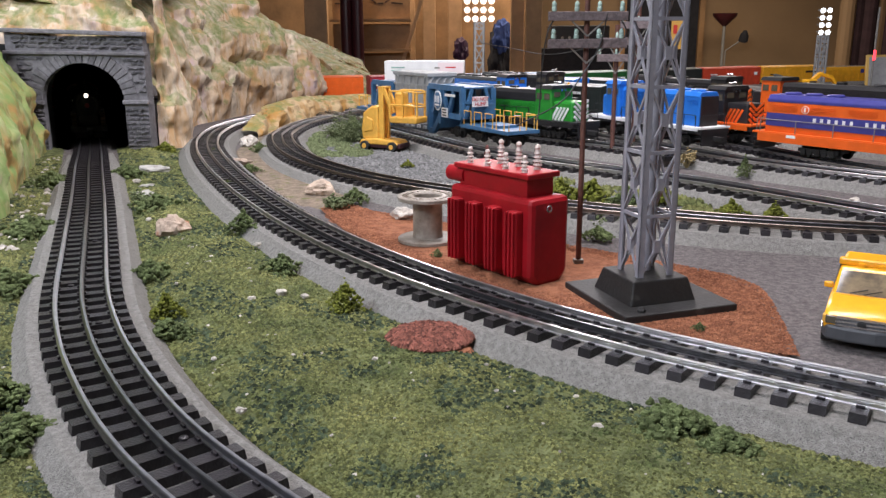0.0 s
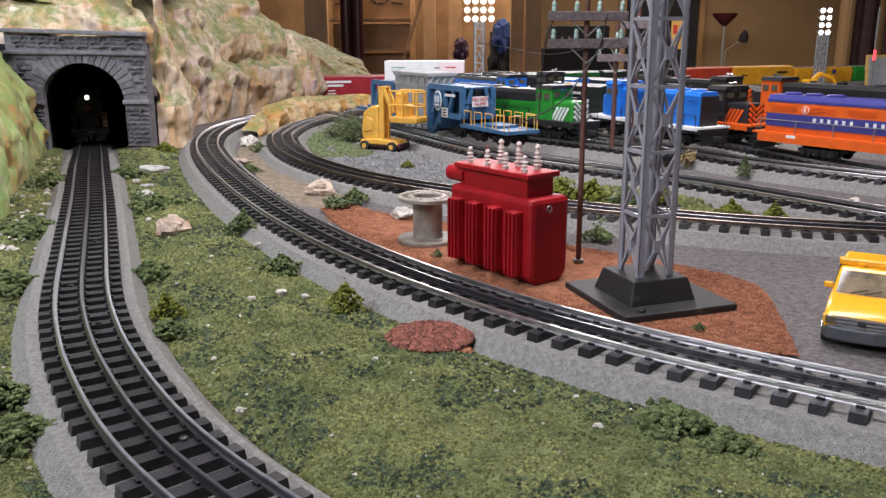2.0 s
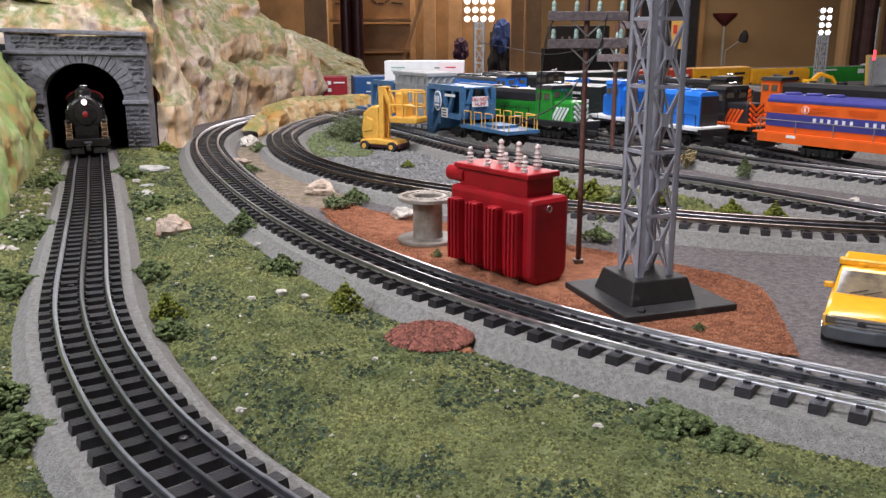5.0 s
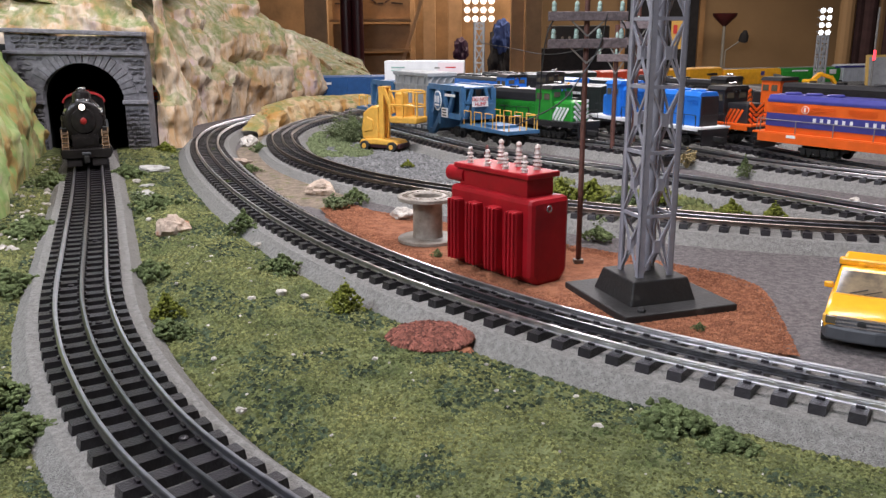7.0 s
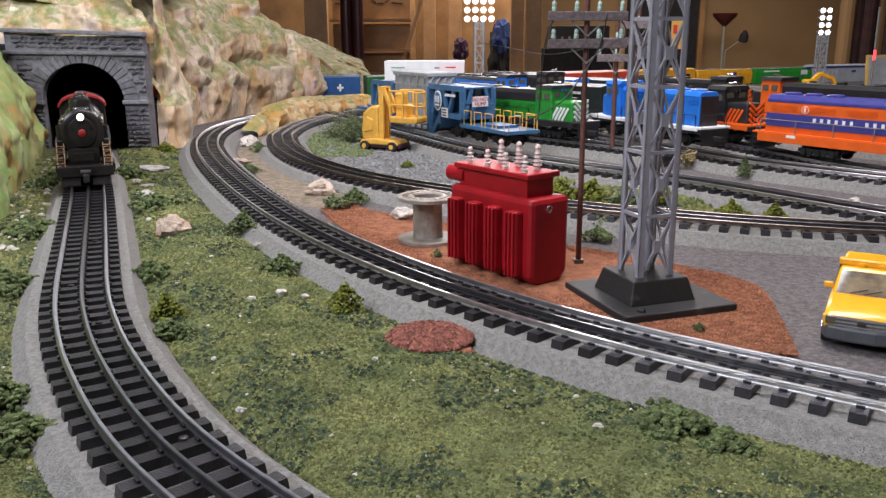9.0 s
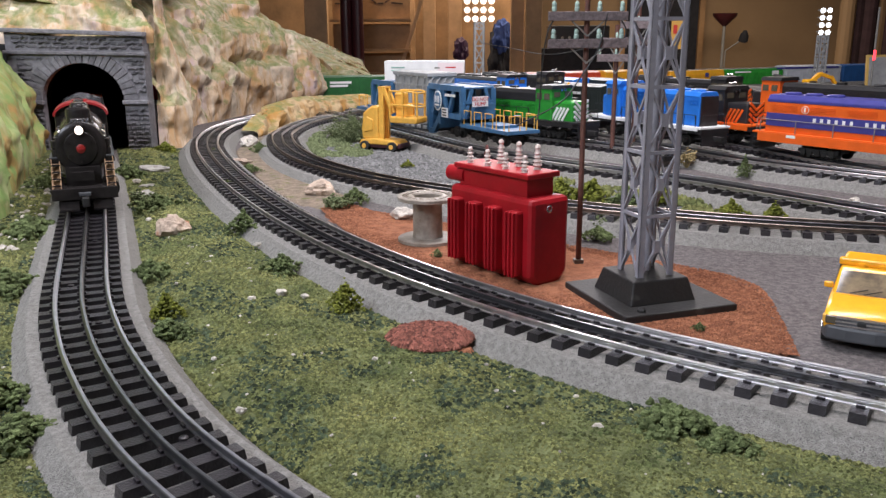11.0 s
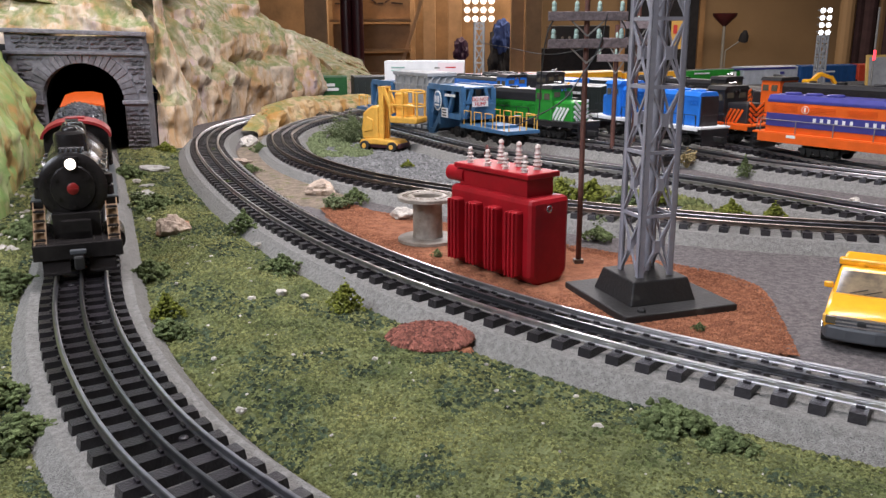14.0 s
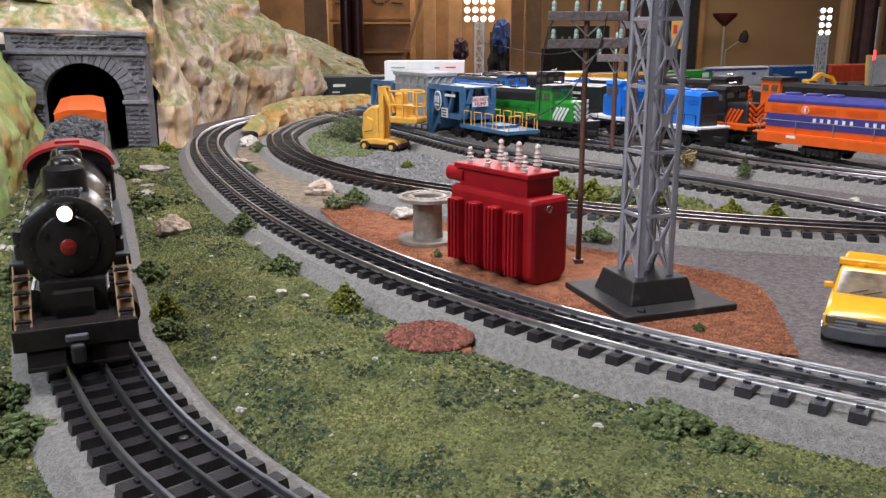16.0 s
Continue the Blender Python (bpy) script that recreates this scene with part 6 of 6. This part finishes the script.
        part("dog_clamp", Mesh().box((-0.0285, 0.0135 * math.cos(a), bz + 0.0135 * math.sin(a)), (0.002, 0.0022, 0.0022)), M_STEAM, f)
    part("clamp_ring", Mesh().lathe([(0.0150, 0), (0.0150, 0.0010), (0.0136, 0.0014)], 36, Matrix.Translation((-0.0300, 0, bz)) @ pose(0, 0, 0, 0, 90, 0)), M_STEAM, f, smooth=True)
    for k in range(28):
        a = 2 * math.pi * k / 28
        part("rivet", Mesh().lump((-0.0292, 0.0112 * math.cos(a), bz + 0.0112 * math.sin(a)), (0.0006, 0.0006, 0.0006), 1, 1, 0), M_STEAM, f)
    part("lamp_housing", Mesh().box((-0.0330, 0, bz + 0.0185), (0.008, 0.0112, 0.0106)), M_STEAM, s, bevel=0.0012)
    part("lamp_bracket", Mesh().box((-0.0315, 0, bz + 0.0120), (0.006, 0.0085, 0.0030)), M_STEAM, s)
    part("name_bar", Mesh().box((-0.0264, 0, bz), (0.0006, 0.0064, 0.0012)), M_CAB_RED, s)
    part("badge", Mesh().lathe([(0.0045, 0), (0.0045, 0.0016), (0.004, 0.002)], 24, Matrix.Translation((-0.0285, 0, bz)) @ pose(0, 0, 0, 0, 90, 0)), M_BADGE, s, "red round badge on the smokebox door", smooth=True)
    h = part("headlamp", Mesh().lathe([(0.0046, 0), (0.0050, 0.009), (0.0046, 0.010)], 20, Matrix.Translation((-0.036, 0, bz + 0.0185)) @ pose(0, 0, 0, 0, 90, 0)), M_STEAM, s, smooth=True)
    part("lens", Mesh().lathe([(0.0042, 0), (0.0034, 0.0012), (0.0004, 0.0018)], 20, Matrix.Translation((-0.0258, 0, bz + 0.0185)) @ pose(0, 0, 0, 0, 90, 0)), M_LAMP, h, "glowing headlamp lens", smooth=True)
    # fittings on the boiler
    hz = bz + br
    part("feedwater_heater", Mesh().tube([(-0.050, -0.0085, hz + 0.0005), (-0.050, 0.0085, hz + 0.0005)], 0.0030, 18), M_STEAM, s, smooth=True)
    for k in range(9):
        part("heater_rib", Mesh().tube([(-0.050, -0.0082 + k * 0.0020, hz + 0.0005), (-0.050, -0.0070 + k * 0.0020, hz - 0.0003)], 0.0033, 18), M_CHROME if k % 2 else M_BUMPER, s, smooth=True)
    part("chimney", Mesh().lathe([(0.0142, -0.008), (0.0134, 0.000), (0.0134, 0.0080), (0.0126, 0.0108), (0.0096, 0.0126), (0.0074, 0.0132), (0.0070, 0.0150), (0.0052, 0.0166), (0.0004, 0.0172)], 36, pose(-0.076, 0, hz)), M_STEAM, s, smooth=True)
    part("sand_dome", Mesh().lathe([(0.0125, -0.004), (0.0118, 0.006), (0.0100, 0.010), (0.0060, 0.0125), (0.0005, 0.0132)], 28, pose(-0.116, 0, hz)), M_STEAM, s, smooth=True)
    part("steam_dome", Mesh().lathe([(0.0115, -0.004), (0.0108, 0.008), (0.0090, 0.0115), (0.0004, 0.0130)], 28, pose(-0.158, 0, hz)), M_STEAM, s, smooth=True)
    part("whistle", Mesh().tube([(-0.128, -0.004, hz + 0.010), (-0.128, -0.004, hz + 0.016), (-0.128, 0.006, hz + 0.016)], 0.0014, 8), M_CHROME, s, "bright whistle")
    part("bell", Mesh().lathe([(0.0038, 0), (0.003, 0.002), (0.0022, 0.005), (0.0004, 0.006)], 14, pose(-0.098, 0, hz + 0.002)), M_CHROME, s, smooth=True)
    for q in (-1, 1):
        # the boards' lit look comes from their lighter colour
        part("running_board", Mesh().box((-0.125, q * 0.0270, 0.0490), (0.175, 0.0135, 0.0022)), M_BOARD_LIT, s, "black running board, painted lighter grey for its lit top", bevel=0.0005)
        part("board_front", Mesh().box((-0.040, q * 0.0270, 0.0465), (0.008, 0.0135, 0.005)), M_STEAM, s)
        part("air_tank", Mesh().tube([(-0.080, q * 0.0285, 0.0415), (-0.150, q * 0.0285, 0.0415)], 0.0055, 14), M_STEAM, s, smooth=True)
        part("air_pump", Mesh().lathe([(0.0045, 0), (0.0045, 0.007), (0.003, 0.008), (0.0045, 0.009), (0.0045, 0.016)], 14, pose(-0.048, q * 0.0265, 0.050)), M_STEAM, s, smooth=True)
        # ladders with ochre backing from the pilot deck up to the boards
        a, b = Vector((-0.006, q * 0.0275, 0.0215)), Vector((-0.036, q * 0.0275, 0.0485))
        ld = part("ladder", Mesh().bar(a + Vector((0, -0.0042, 0)), b + Vector((0, -0.0042, 0)), 0.0010, 0.002).bar(a + Vector((0, 0.0042, 0)), b + Vector((0, 0.0042, 0)), 0.0010, 0.002), M_BROWN, s, "ochre-edged front ladder")
        for k in range(4):
            p = a.lerp(b, (k + 0.7) / 4.6)
            part("rung", Mesh().box(tuple(p), (0.0045, 0.0084, 0.0012)), M_STEAM, ld)
        part("ladder_back", Mesh().bar(a + Vector((-0.003, 0, -0.002)), b + Vector((-0.003, 0, -0.002)), 0.0088, 0.0008), M_BROWN, ld, "brown ladder backing")
        # handrails
        part("handrail", Mesh().tube([(-0.040, q * 0.0262, bz + 0.010), (-0.175, q * 0.0275, bz + 0.010)], 0.0007, 6), M_CHROME, s, "bright handrail")
        for k in range(5):
            part("handrail_knob", Mesh().tube([(-0.048 - k * 0.028, q * 0.0225, bz + 0.010), (-0.048 - k * 0.028, q * 0.0275, bz + 0.010)], 0.0011, 8), M_CHROME, s)
        part("side_pipe", Mesh().tube([(-0.055, q * 0.0215, bz + 0.0155), (-0.060, q * 0.0255, bz + 0.012)], 0.0018, 8), M_CHROME, s)
        part("cylinder", Mesh().tube([(-0.030, q * 0.0265, 0.0175), (-0.066, q * 0.0265, 0.0175)], 0.0095, 22), M_STEAM, s, smooth=True)
        part("main_rod", Mesh().box((-0.115, q * 0.0285, 0.0165), (0.080, 0.0018, 0.003)), M_CHROME, s)
        for k in range(4):
            wv = part("driving_wheel", Mesh().lathe([(0.0165, 0), (0.0165, 0.0012), (0.0155, 0.0016), (0.0155, 0.005)], 26, pose(-0.085 - k * 0.034, q * 0.0150, 0.0155, 90 * q, 0, 0)), M_TRUCK, s, smooth=True)
        for k in range(2):
            part("pilot_wheel", Mesh().lathe([(0.0085, 0), (0.0085, 0.0012), (0.0078, 0.0016), (0.0078, 0.005)], 20, pose(-0.032 - k * 0.026, q * 0.0150, 0.0080, 90 * q, 0, 0)), M_TRUCK, s, smooth=True)
    part("frame", Mesh().box((-0.115, 0, 0.027), (0.20, 0.022, 0.020)), M_STEAM, s)
    part("pilot_deck", Mesh().box((-0.018, 0, 0.0225), (0.036, 0.062, 0.0020)), M_STEAM, s, bevel=0.0004)
    part("buffer_beam", Mesh().box((-0.0015, 0, 0.0180), (0.004, 0.0665, 0.0115)), M_STEAM, s, bevel=0.0008)
    for q in (-1, 1):
        part("pilot_plate", Mesh().add([(-0.002, q * 0.007, 0.013), (-0.002, q * 0.027, 0.013), (0.001, q * 0.027, 0.003), (0.001, q * 0.007, 0.003), (-0.008, q * 0.007, 0.013), (-0.008, q * 0.027, 0.013), (-0.008, q * 0.027, 0.003), (-0.008, q * 0.007, 0.003)],
                                        [(0, 1, 2, 3), (4, 7, 6, 5), (0, 4, 5, 1), (1, 5, 6, 2), (2, 6, 7, 3), (3, 7, 4, 0)]), M_STEAM, s)
        part("pilot_step", Mesh().box((0.0010, q * 0.017, 0.0030), (0.006, 0.0200, 0.0016)), M_STEAM, s)
    part("saddle", Mesh().box((-0.030, 0, 0.030), (0.014, 0.036, 0.022)), M_STEAM, s)
    part("step_box", Mesh().box((-0.020, 0, 0.0250), (0.010, 0.022, 0.009)), M_STEAM, s, bevel=0.0008)
    part("coupler", Mesh().box((0.0030, 0, 0.0110), (0.014, 0.0075, 0.010)), M_TRUCK, s, bevel=0.0015)
    part("coupler_head", Mesh().box((0.0045, 0, 0.0185), (0.004, 0.012, 0.0035)), M_BUMPER, s, bevel=0.0008)
    # cab
    c = part("cab", Mesh().box((-0.222, 0, 0.0605), (0.034, 0.062, 0.038)), M_STEAM, s, bevel=0.001)
    arc = [(0.0320 * math.cos(a), 0.0770 + 0.0150 * math.sin(a)) for a in np.linspace(0, math.pi, 15)]
    part("cab_front", Mesh().prism(arc, -0.2395, -0.2050, pose(0, 0, 0, 0, 0, -90) @ Matrix.Diagonal((1, 1, 1, 1))), M_STEAM, c)
    roof = [(0.0335 * math.cos(a), 0.0775 + 0.0160 * math.sin(a)) for a in np.linspace(0, math.pi, 17)] + [(0.0310 * math.cos(a), 0.0770 + 0.0140 * math.sin(a)) for a in np.linspace(math.pi, 0, 17)]
    part("cab_roof", Mesh().prism(roof, -0.246, -0.2015, pose(0, 0, 0, 0, 0, -90)), M_CAB_RED, c, "dark red curved cab roof", smooth=True)
    part("roof_hatch", Mesh().box((-0.222, 0, 0.0940), (0.016, 0.018, 0.002)), M_CAB_RED, c)
    for q in (-1, 1):
        part("cab_window", Mesh().box((-0.222, q * 0.0313, 0.066), (0.018, 0.0008, 0.014)), M_GLASS, c)
        part("firebox_side", Mesh().box((-0.190, q * 0.022, 0.050), (0.036, 0.012, 0.030)), M_STEAM, s, bevel=0.002)
    return s


def tender():
    t = thing("tender", Matrix(), "black tender heaped with coal", "tender")
    w, l = 0.058, 0.290
    part("tank", Mesh().box((0, 0, 0.043), (l, w, 0.044)), M_STEAM, t, bevel=0.002)
    for q in (-1, 1):
        part("coal_board", Mesh().box((0.02, q * (w / 2 - 0.003), 0.072), (l - 0.05, 0.003, 0.016)), M_STEAM, t)
    m = Mesh()
    rs = random.Random(5)
    for k in range(720):
        x, y = rs.uniform(-0.100, 0.125), rs.uniform(-0.025, 0.025)
        z = 0.070 + 0.018 * (1 - (y / 0.030) ** 2) * (1 - (x / 0.18) ** 2) + rs.uniform(-0.001, 0.0015)
        s = rs.uniform(0.0016, 0.0034)
        m.lump((x, y, z), (s, s * 1.2, s), k * 0.7, 1, 0.9, 2.0)
    m.box((0.01, 0, 0.070), (0.24, 0.048, 0.022))
    part("coal", m, M_COAL, t, "heap of glossy black coal")
    for e in (-1, 1):
        truck(t, e * 0.09, 3)
    part("drawbar", Mesh().box((l / 2 + 0.008, 0, 0.016), (0.02, 0.008, 0.004)), M_TRUCK, t)
    return t


LOCO, TENDER = steam_locomotive(), tender()
LOCO.scale = (1, 0.91, 1)
VAN = boxcar("box_wagon", M_ORANGE, "orange box wagon behind the coal tender", [], L=0.26, H=0.078)
VAN.scale = (1, 0.88, 1)


# ---- the room behind the layout ----
def room_thing(name, mesh, m, label, cat_, group="", bevel=0.0):
    return tagged(part(name, mesh, m, bevel=bevel), label, cat_, group)


M_PINE = mat("pale_pine", (0.46, 0.27, 0.13), 0.6, var=0.3, scale=5, bump=0.1, bscale=40)
M_MAROON = mat("maroon_pipe", (0.06, 0.012, 0.015), 0.35, var=0.3, scale=10)
M_CLOTH = mat("dark_cloth", (0.02, 0.02, 0.025), 0.9, var=0.4, scale=20)
M_BLUECLOTH = mat("blue_cloth", (0.03, 0.06, 0.2), 0.9, var=0.3, scale=20)
M_PURPLE = mat("purple_bag", (0.06, 0.02, 0.06), 0.6, var=0.4, scale=20)
M_CURTAIN = mat("dark_curtain", (0.05, 0.025, 0.03), 0.9, var=0.4, scale=9)
M_POSTER = mat("yellow_poster", (0.65, 0.42, 0.12), 0.6, var=0.2, scale=12)
M_INK = mat("dark_marker", (0.05, 0.03, 0.02), 0.8)
for x0, x1, y in ((-1.110, -0.926, 7.0), (-0.30, -0.245, 7.9), (-0.165, -0.055, 7.6), (0.055, 0.18, 7.8), (0.33, 0.46, 7.7), (0.560, 0.668, 7.0), (0.668, 0.800, 6.9)):
    room_thing("timber_post", Mesh().box(((x0 + x1) / 2, y, 0.2), (x1 - x0, 0.09, 3.0)), M_PINE, "pale pine timber post in the room", "post", "timber posts", 0.006)
for x in (-0.75, -0.66):
    room_thing("steel_column", Mesh().tube([(x, 6.75, -1.3), (x, 6.75, 1.7)], 0.045, 20), M_MAROON, "dark maroon steel column", "column", "steel columns")
sh = thing("wall_shelf", pose(-0.60, 7.35, 0), "plywood storage shelf with marker writing on its boards", "shelf")
for z0, z1 in ((0.30, 0.62), (0.055, 0.27), (-0.14, 0.03), (-0.9, -0.16)):
    part("board", Mesh().box((0, 0, (z0 + z1) / 2), (0.66, 0.02, z1 - z0)), M_PLY, sh)
    part("shelf_plate", Mesh().box((0, -0.08, z0), (0.68, 0.2, 0.02)), M_PLY, sh)
part("strut", Mesh().bar((0.20, -0.12, -0.25), (0.46, -0.12, 0.55), 0.05, 0.03), M_PINE, sh)
for k, (x, w, t) in enumerate(((-0.28, 0.05, 0), (-0.22, 0.05, 30), (-0.15, 0.05, 0), (0.02, 0.06, 40), (0.08, 0.05, 0), (0.14, 0.05, -30), (0.22, 0.10, 5))):
    part("writing_bar", Mesh().box((0, 0, 0), (w, 0.006, 0.012), pose(x, -0.012, 0.44 + 0.02 * (k % 2), 0, t, 0)), M_INK, sh)
slab("wall_partition", (-1.6, 8.1, 0.2), (5.0, 0.08, 3.0), M_PLY, "brown plywood partition behind the posts")
for (x, y, z, s, m, lab, nm) in ((0.16, 7.2, 0.05, (0.06, 0.06, 0.10), M_PURPLE, "purple bag hanging on a post", "bag"), (0.52, 7.6, 0.0, (0.10, 0.1, 0.26), M_CLOTH, "black coat hanging between posts", "coat"), (0.53, 7.5, 0.16, (0.08, 0.06, 0.14), M_BLUECLOTH, "blue jacket hanging between posts", "jacket")):
    tagged(part(nm, Mesh().lump((x, y, z), s, 4, 4, 0.35, 2.2), m, smooth=True), lab, nm)
cab = thing("dark_cabinet", pose(1.12, 7.4, -1.3), "black metal cabinet with electronics against the wall", "cabinet")
part("body", Mesh().box((0, 0, 0.68), (0.66, 0.4, 1.36)), M_CLOTH, cab)
part("top_box", Mesh().box((0.05, 0, 1.45), (0.5, 0.3, 0.2)), M_BLACKP, cab, bevel=0.01)
for k in range(3):
    part("knob", Mesh().tube([(-0.1 + k * 0.06, -0.16, 1.45), (-0.1 + k * 0.06, -0.15, 1.45)], 0.012, 10), M_GREY, cab)
dr = thing("door_frame", pose(2.42, 9.45, -1.3), "dark doorway with a brown frame in the tan wall", "door")
part("opening", Mesh().box((0, 0.02, 1.0), (0.8, 0.02, 2.0)), M_CLOTH, dr)
for x in (-0.43, 0.43):
    part("jamb", Mesh().box((x, 0, 1.0), (0.06, 0.06, 2.06)), M_PLY, dr)
part("head_jamb", Mesh().box((0, 0, 2.03), (0.92, 0.06, 0.06)), M_PLY, dr)
ps = thing("wall_poster", pose(2.45, 8.9, 0.18), "yellow framed poster with a red shape", "poster")
part("sheet", Mesh().box((0, 0, 0), (0.14, 0.01, 0.32)), M_POSTER, ps)
part("red_shape", Mesh().box((-0.03, -0.008, 0.04), (0.04, 0.004, 0.09)), M_TEXT_RED, ps)
fl = thing("floor_lamp", pose(2.96, 9.0, -1.31), "bronze torchiere floor lamp against the tan wall", "floor lamp")
part("foot", Mesh().lathe([(0.14, 0), (0.13, 0.02), (0.02, 0.04)], 24), M_MAROON, fl, smooth=True)
part("stem", Mesh().tube([(0, 0, 0.03), (0, 0, 1.58)], 0.016, 12), M_GREY, fl, smooth=True)
part("shade", Mesh().lathe([(0.02, 1.56), (0.06, 1.60), (0.12, 1.66), (0.125, 1.69)], 28, cap=False), M_MAROON, fl, smooth=True)
dl = thing("desk_lamp", pose(3.17, 9.0, -1.3), "small dark swing-arm lamp near the wall", "lamp")
part("stand", Mesh().tube([(-0.18, 0, 0.0), (-0.18, 0, 1.30), (0, 0, 1.42)], 0.008, 8), M_GREY, dl)
part("shade", Mesh().lathe([(0.05, 0), (0.045, 0.06), (0.02, 0.11)], 18, pose(0, 0, 1.40, 25, 0, 0)), M_CLOTH, dl, smooth=True)
for k in range(9):
    room_thing("curtain", Mesh().tube([(4.05 + k * 0.11, 8.6 + 0.04 * (k % 2), -1.3), (4.05 + k * 0.11, 8.6 + 0.04 * (k % 2), 1.7)], 0.075, 12), M_CURTAIN if k % 3 else M_WALL, "dark hanging curtain fold beside the wall", "curtain", "curtain folds")
fr = thing("picture_frame", pose(1.405, 2.70, -0.003, -8, 0, 0), "pale wooden frame leaning at the back of the layout", "frame")
part("frame", Mesh().box((0, 0, 0.060), (0.10, 0.008, 0.120)), M_POSTER, fr)
part("panel", Mesh().box((0, -0.005, 0.060), (0.086, 0.003, 0.105)), M_LOAD, fr)


# ---- the bench that carries the layout ----
bench = thing("layout_bench", pose(0.85, 1.75, 0), "plywood bench with square legs carrying the layout", "bench")
part("top", Mesh().box((0, 0, -0.055), (5.5, 4.1, 0.05)), M_PLY, bench)
for x, y, sx, sy in ((0, -2.04, 5.5, 0.02), (0, 2.04, 5.5, 0.02), (-2.74, 0, 0.02, 4.06), (2.74, 0, 0.02, 4.06)):
    part("fascia", Mesh().box((x, y, -0.088), (sx, sy, 0.164)), M_PLY, bench)
for x in (-2.6, -0.9, 0.9, 2.6):
    for y in (-1.9, 0, 1.9):
        part("leg", Mesh().box((x, y, -0.685), (0.09, 0.09, 1.25)), M_PINE, bench)


# ---- what moves ----
def on_line(fine, sa, sb, step=0.002):
    """Points at two places along a line, from which a vehicle takes its heading."""
    n = len(fine) - 1
    s = np.arange(n + 1) * step
    return (Vector((np.interp(sa, s, fine[:, 0]), np.interp(sa, s, fine[:, 1]), 0)), Vector((np.interp(sb, s, fine[:, 0]), np.interp(sb, s, fine[:, 1]), 0)))


def rigid(fine, s0, ahead, behind, nose, z):
    """The pose of a vehicle whose pivots stand ahead and behind s0; nose: its origin, ahead of the front pivot."""
    a, b = on_line(fine, s0 + ahead, s0 - behind)
    d = (a - b).normalized()
    p = a + d * nose
    return Matrix.Translation((p.x, p.y, z)) @ pose(0, 0, 0, 0, 0, math.degrees(math.atan2(d.y, d.x)))


STEAM_ROWS = [(0, 1.33), (1, 1.37), (2, 1.42), (3, 1.48), (3.5, 1.52), (4, 1.572), (5, 1.664), (6.5, 1.79), (7.25, 1.857), (8, 1.920), (9, 1.993), (10, 2.068), (11.5, 2.182), (12.5, 2.264), (13.5, 2.342), (14.5, 2.428), (15, 2.473), (15.5, 2.519), (16, 2.574)]


EDGES = [-0.274, 0.012, 0.298, 0.598, 0.891, 1.210, 1.488, 1.770, 2.045, 2.318, 2.583, 2.853, 3.123]


def motions():
    fine = poly_smooth(PTS_A, 0.002)
    s_of = lambda t: float(np.interp(t, [r[0] for r in STEAM_ROWS], [r[1] for r in STEAM_ROWS]))
    dip = lambda s: RAIL_TOP - tunnel_fall(s)
    # the engine pitches with the fall of the track
    tilt = lambda s: pose(0, 0, 0, 0, -math.degrees(math.atan((dip(s) - dip(s - 0.22)) / 0.22)), 0)
    times = [r[0] for r in STEAM_ROWS]
    walk(LOCO, [(t, rigid(fine, s_of(t), -0.130, 0.215, 0.130, dip(s_of(t))) @ tilt(s_of(t))) for t in times])
    walk(TENDER, [(t, rigid(fine, s_of(t) - 0.425, 0.09, 0.09, -0.09, dip(s_of(t) - 0.425))) for t in times])
    walk(VAN, [(t, rigid(fine, s_of(t) - 0.735, 0.08, 0.08, -0.08, dip(s_of(t) - 0.735) + 0.004)) for t in times])
    # the goods train goes from the back of the layout towards the mountain
    back = poly_smooth(PTS_FAR, 0.002)
    k = int(np.argmin(np.hypot(back[:, 0] + 0.23, back[:, 1] - 2.40)))
    s_edge = k * 0.002
    for i, wagon in enumerate(GOODS):
        rows = []
        for t in range(0, 17, 1):
            s = s_edge + (EDGES[i] + EDGES[i + 1]) / 2 - 0.066 * t
            s = max(0.16, s)
            m = rigid(back, s, 0.10, 0.10, -0.10, 0)
            z = 0.002 - 0.003 * max(0.0, min(1.5, m.translation.x + 0.2))
            rows.append((t, Matrix.Translation((0, 0, z)) @ m))
        walk(wagon, rows)


motions()
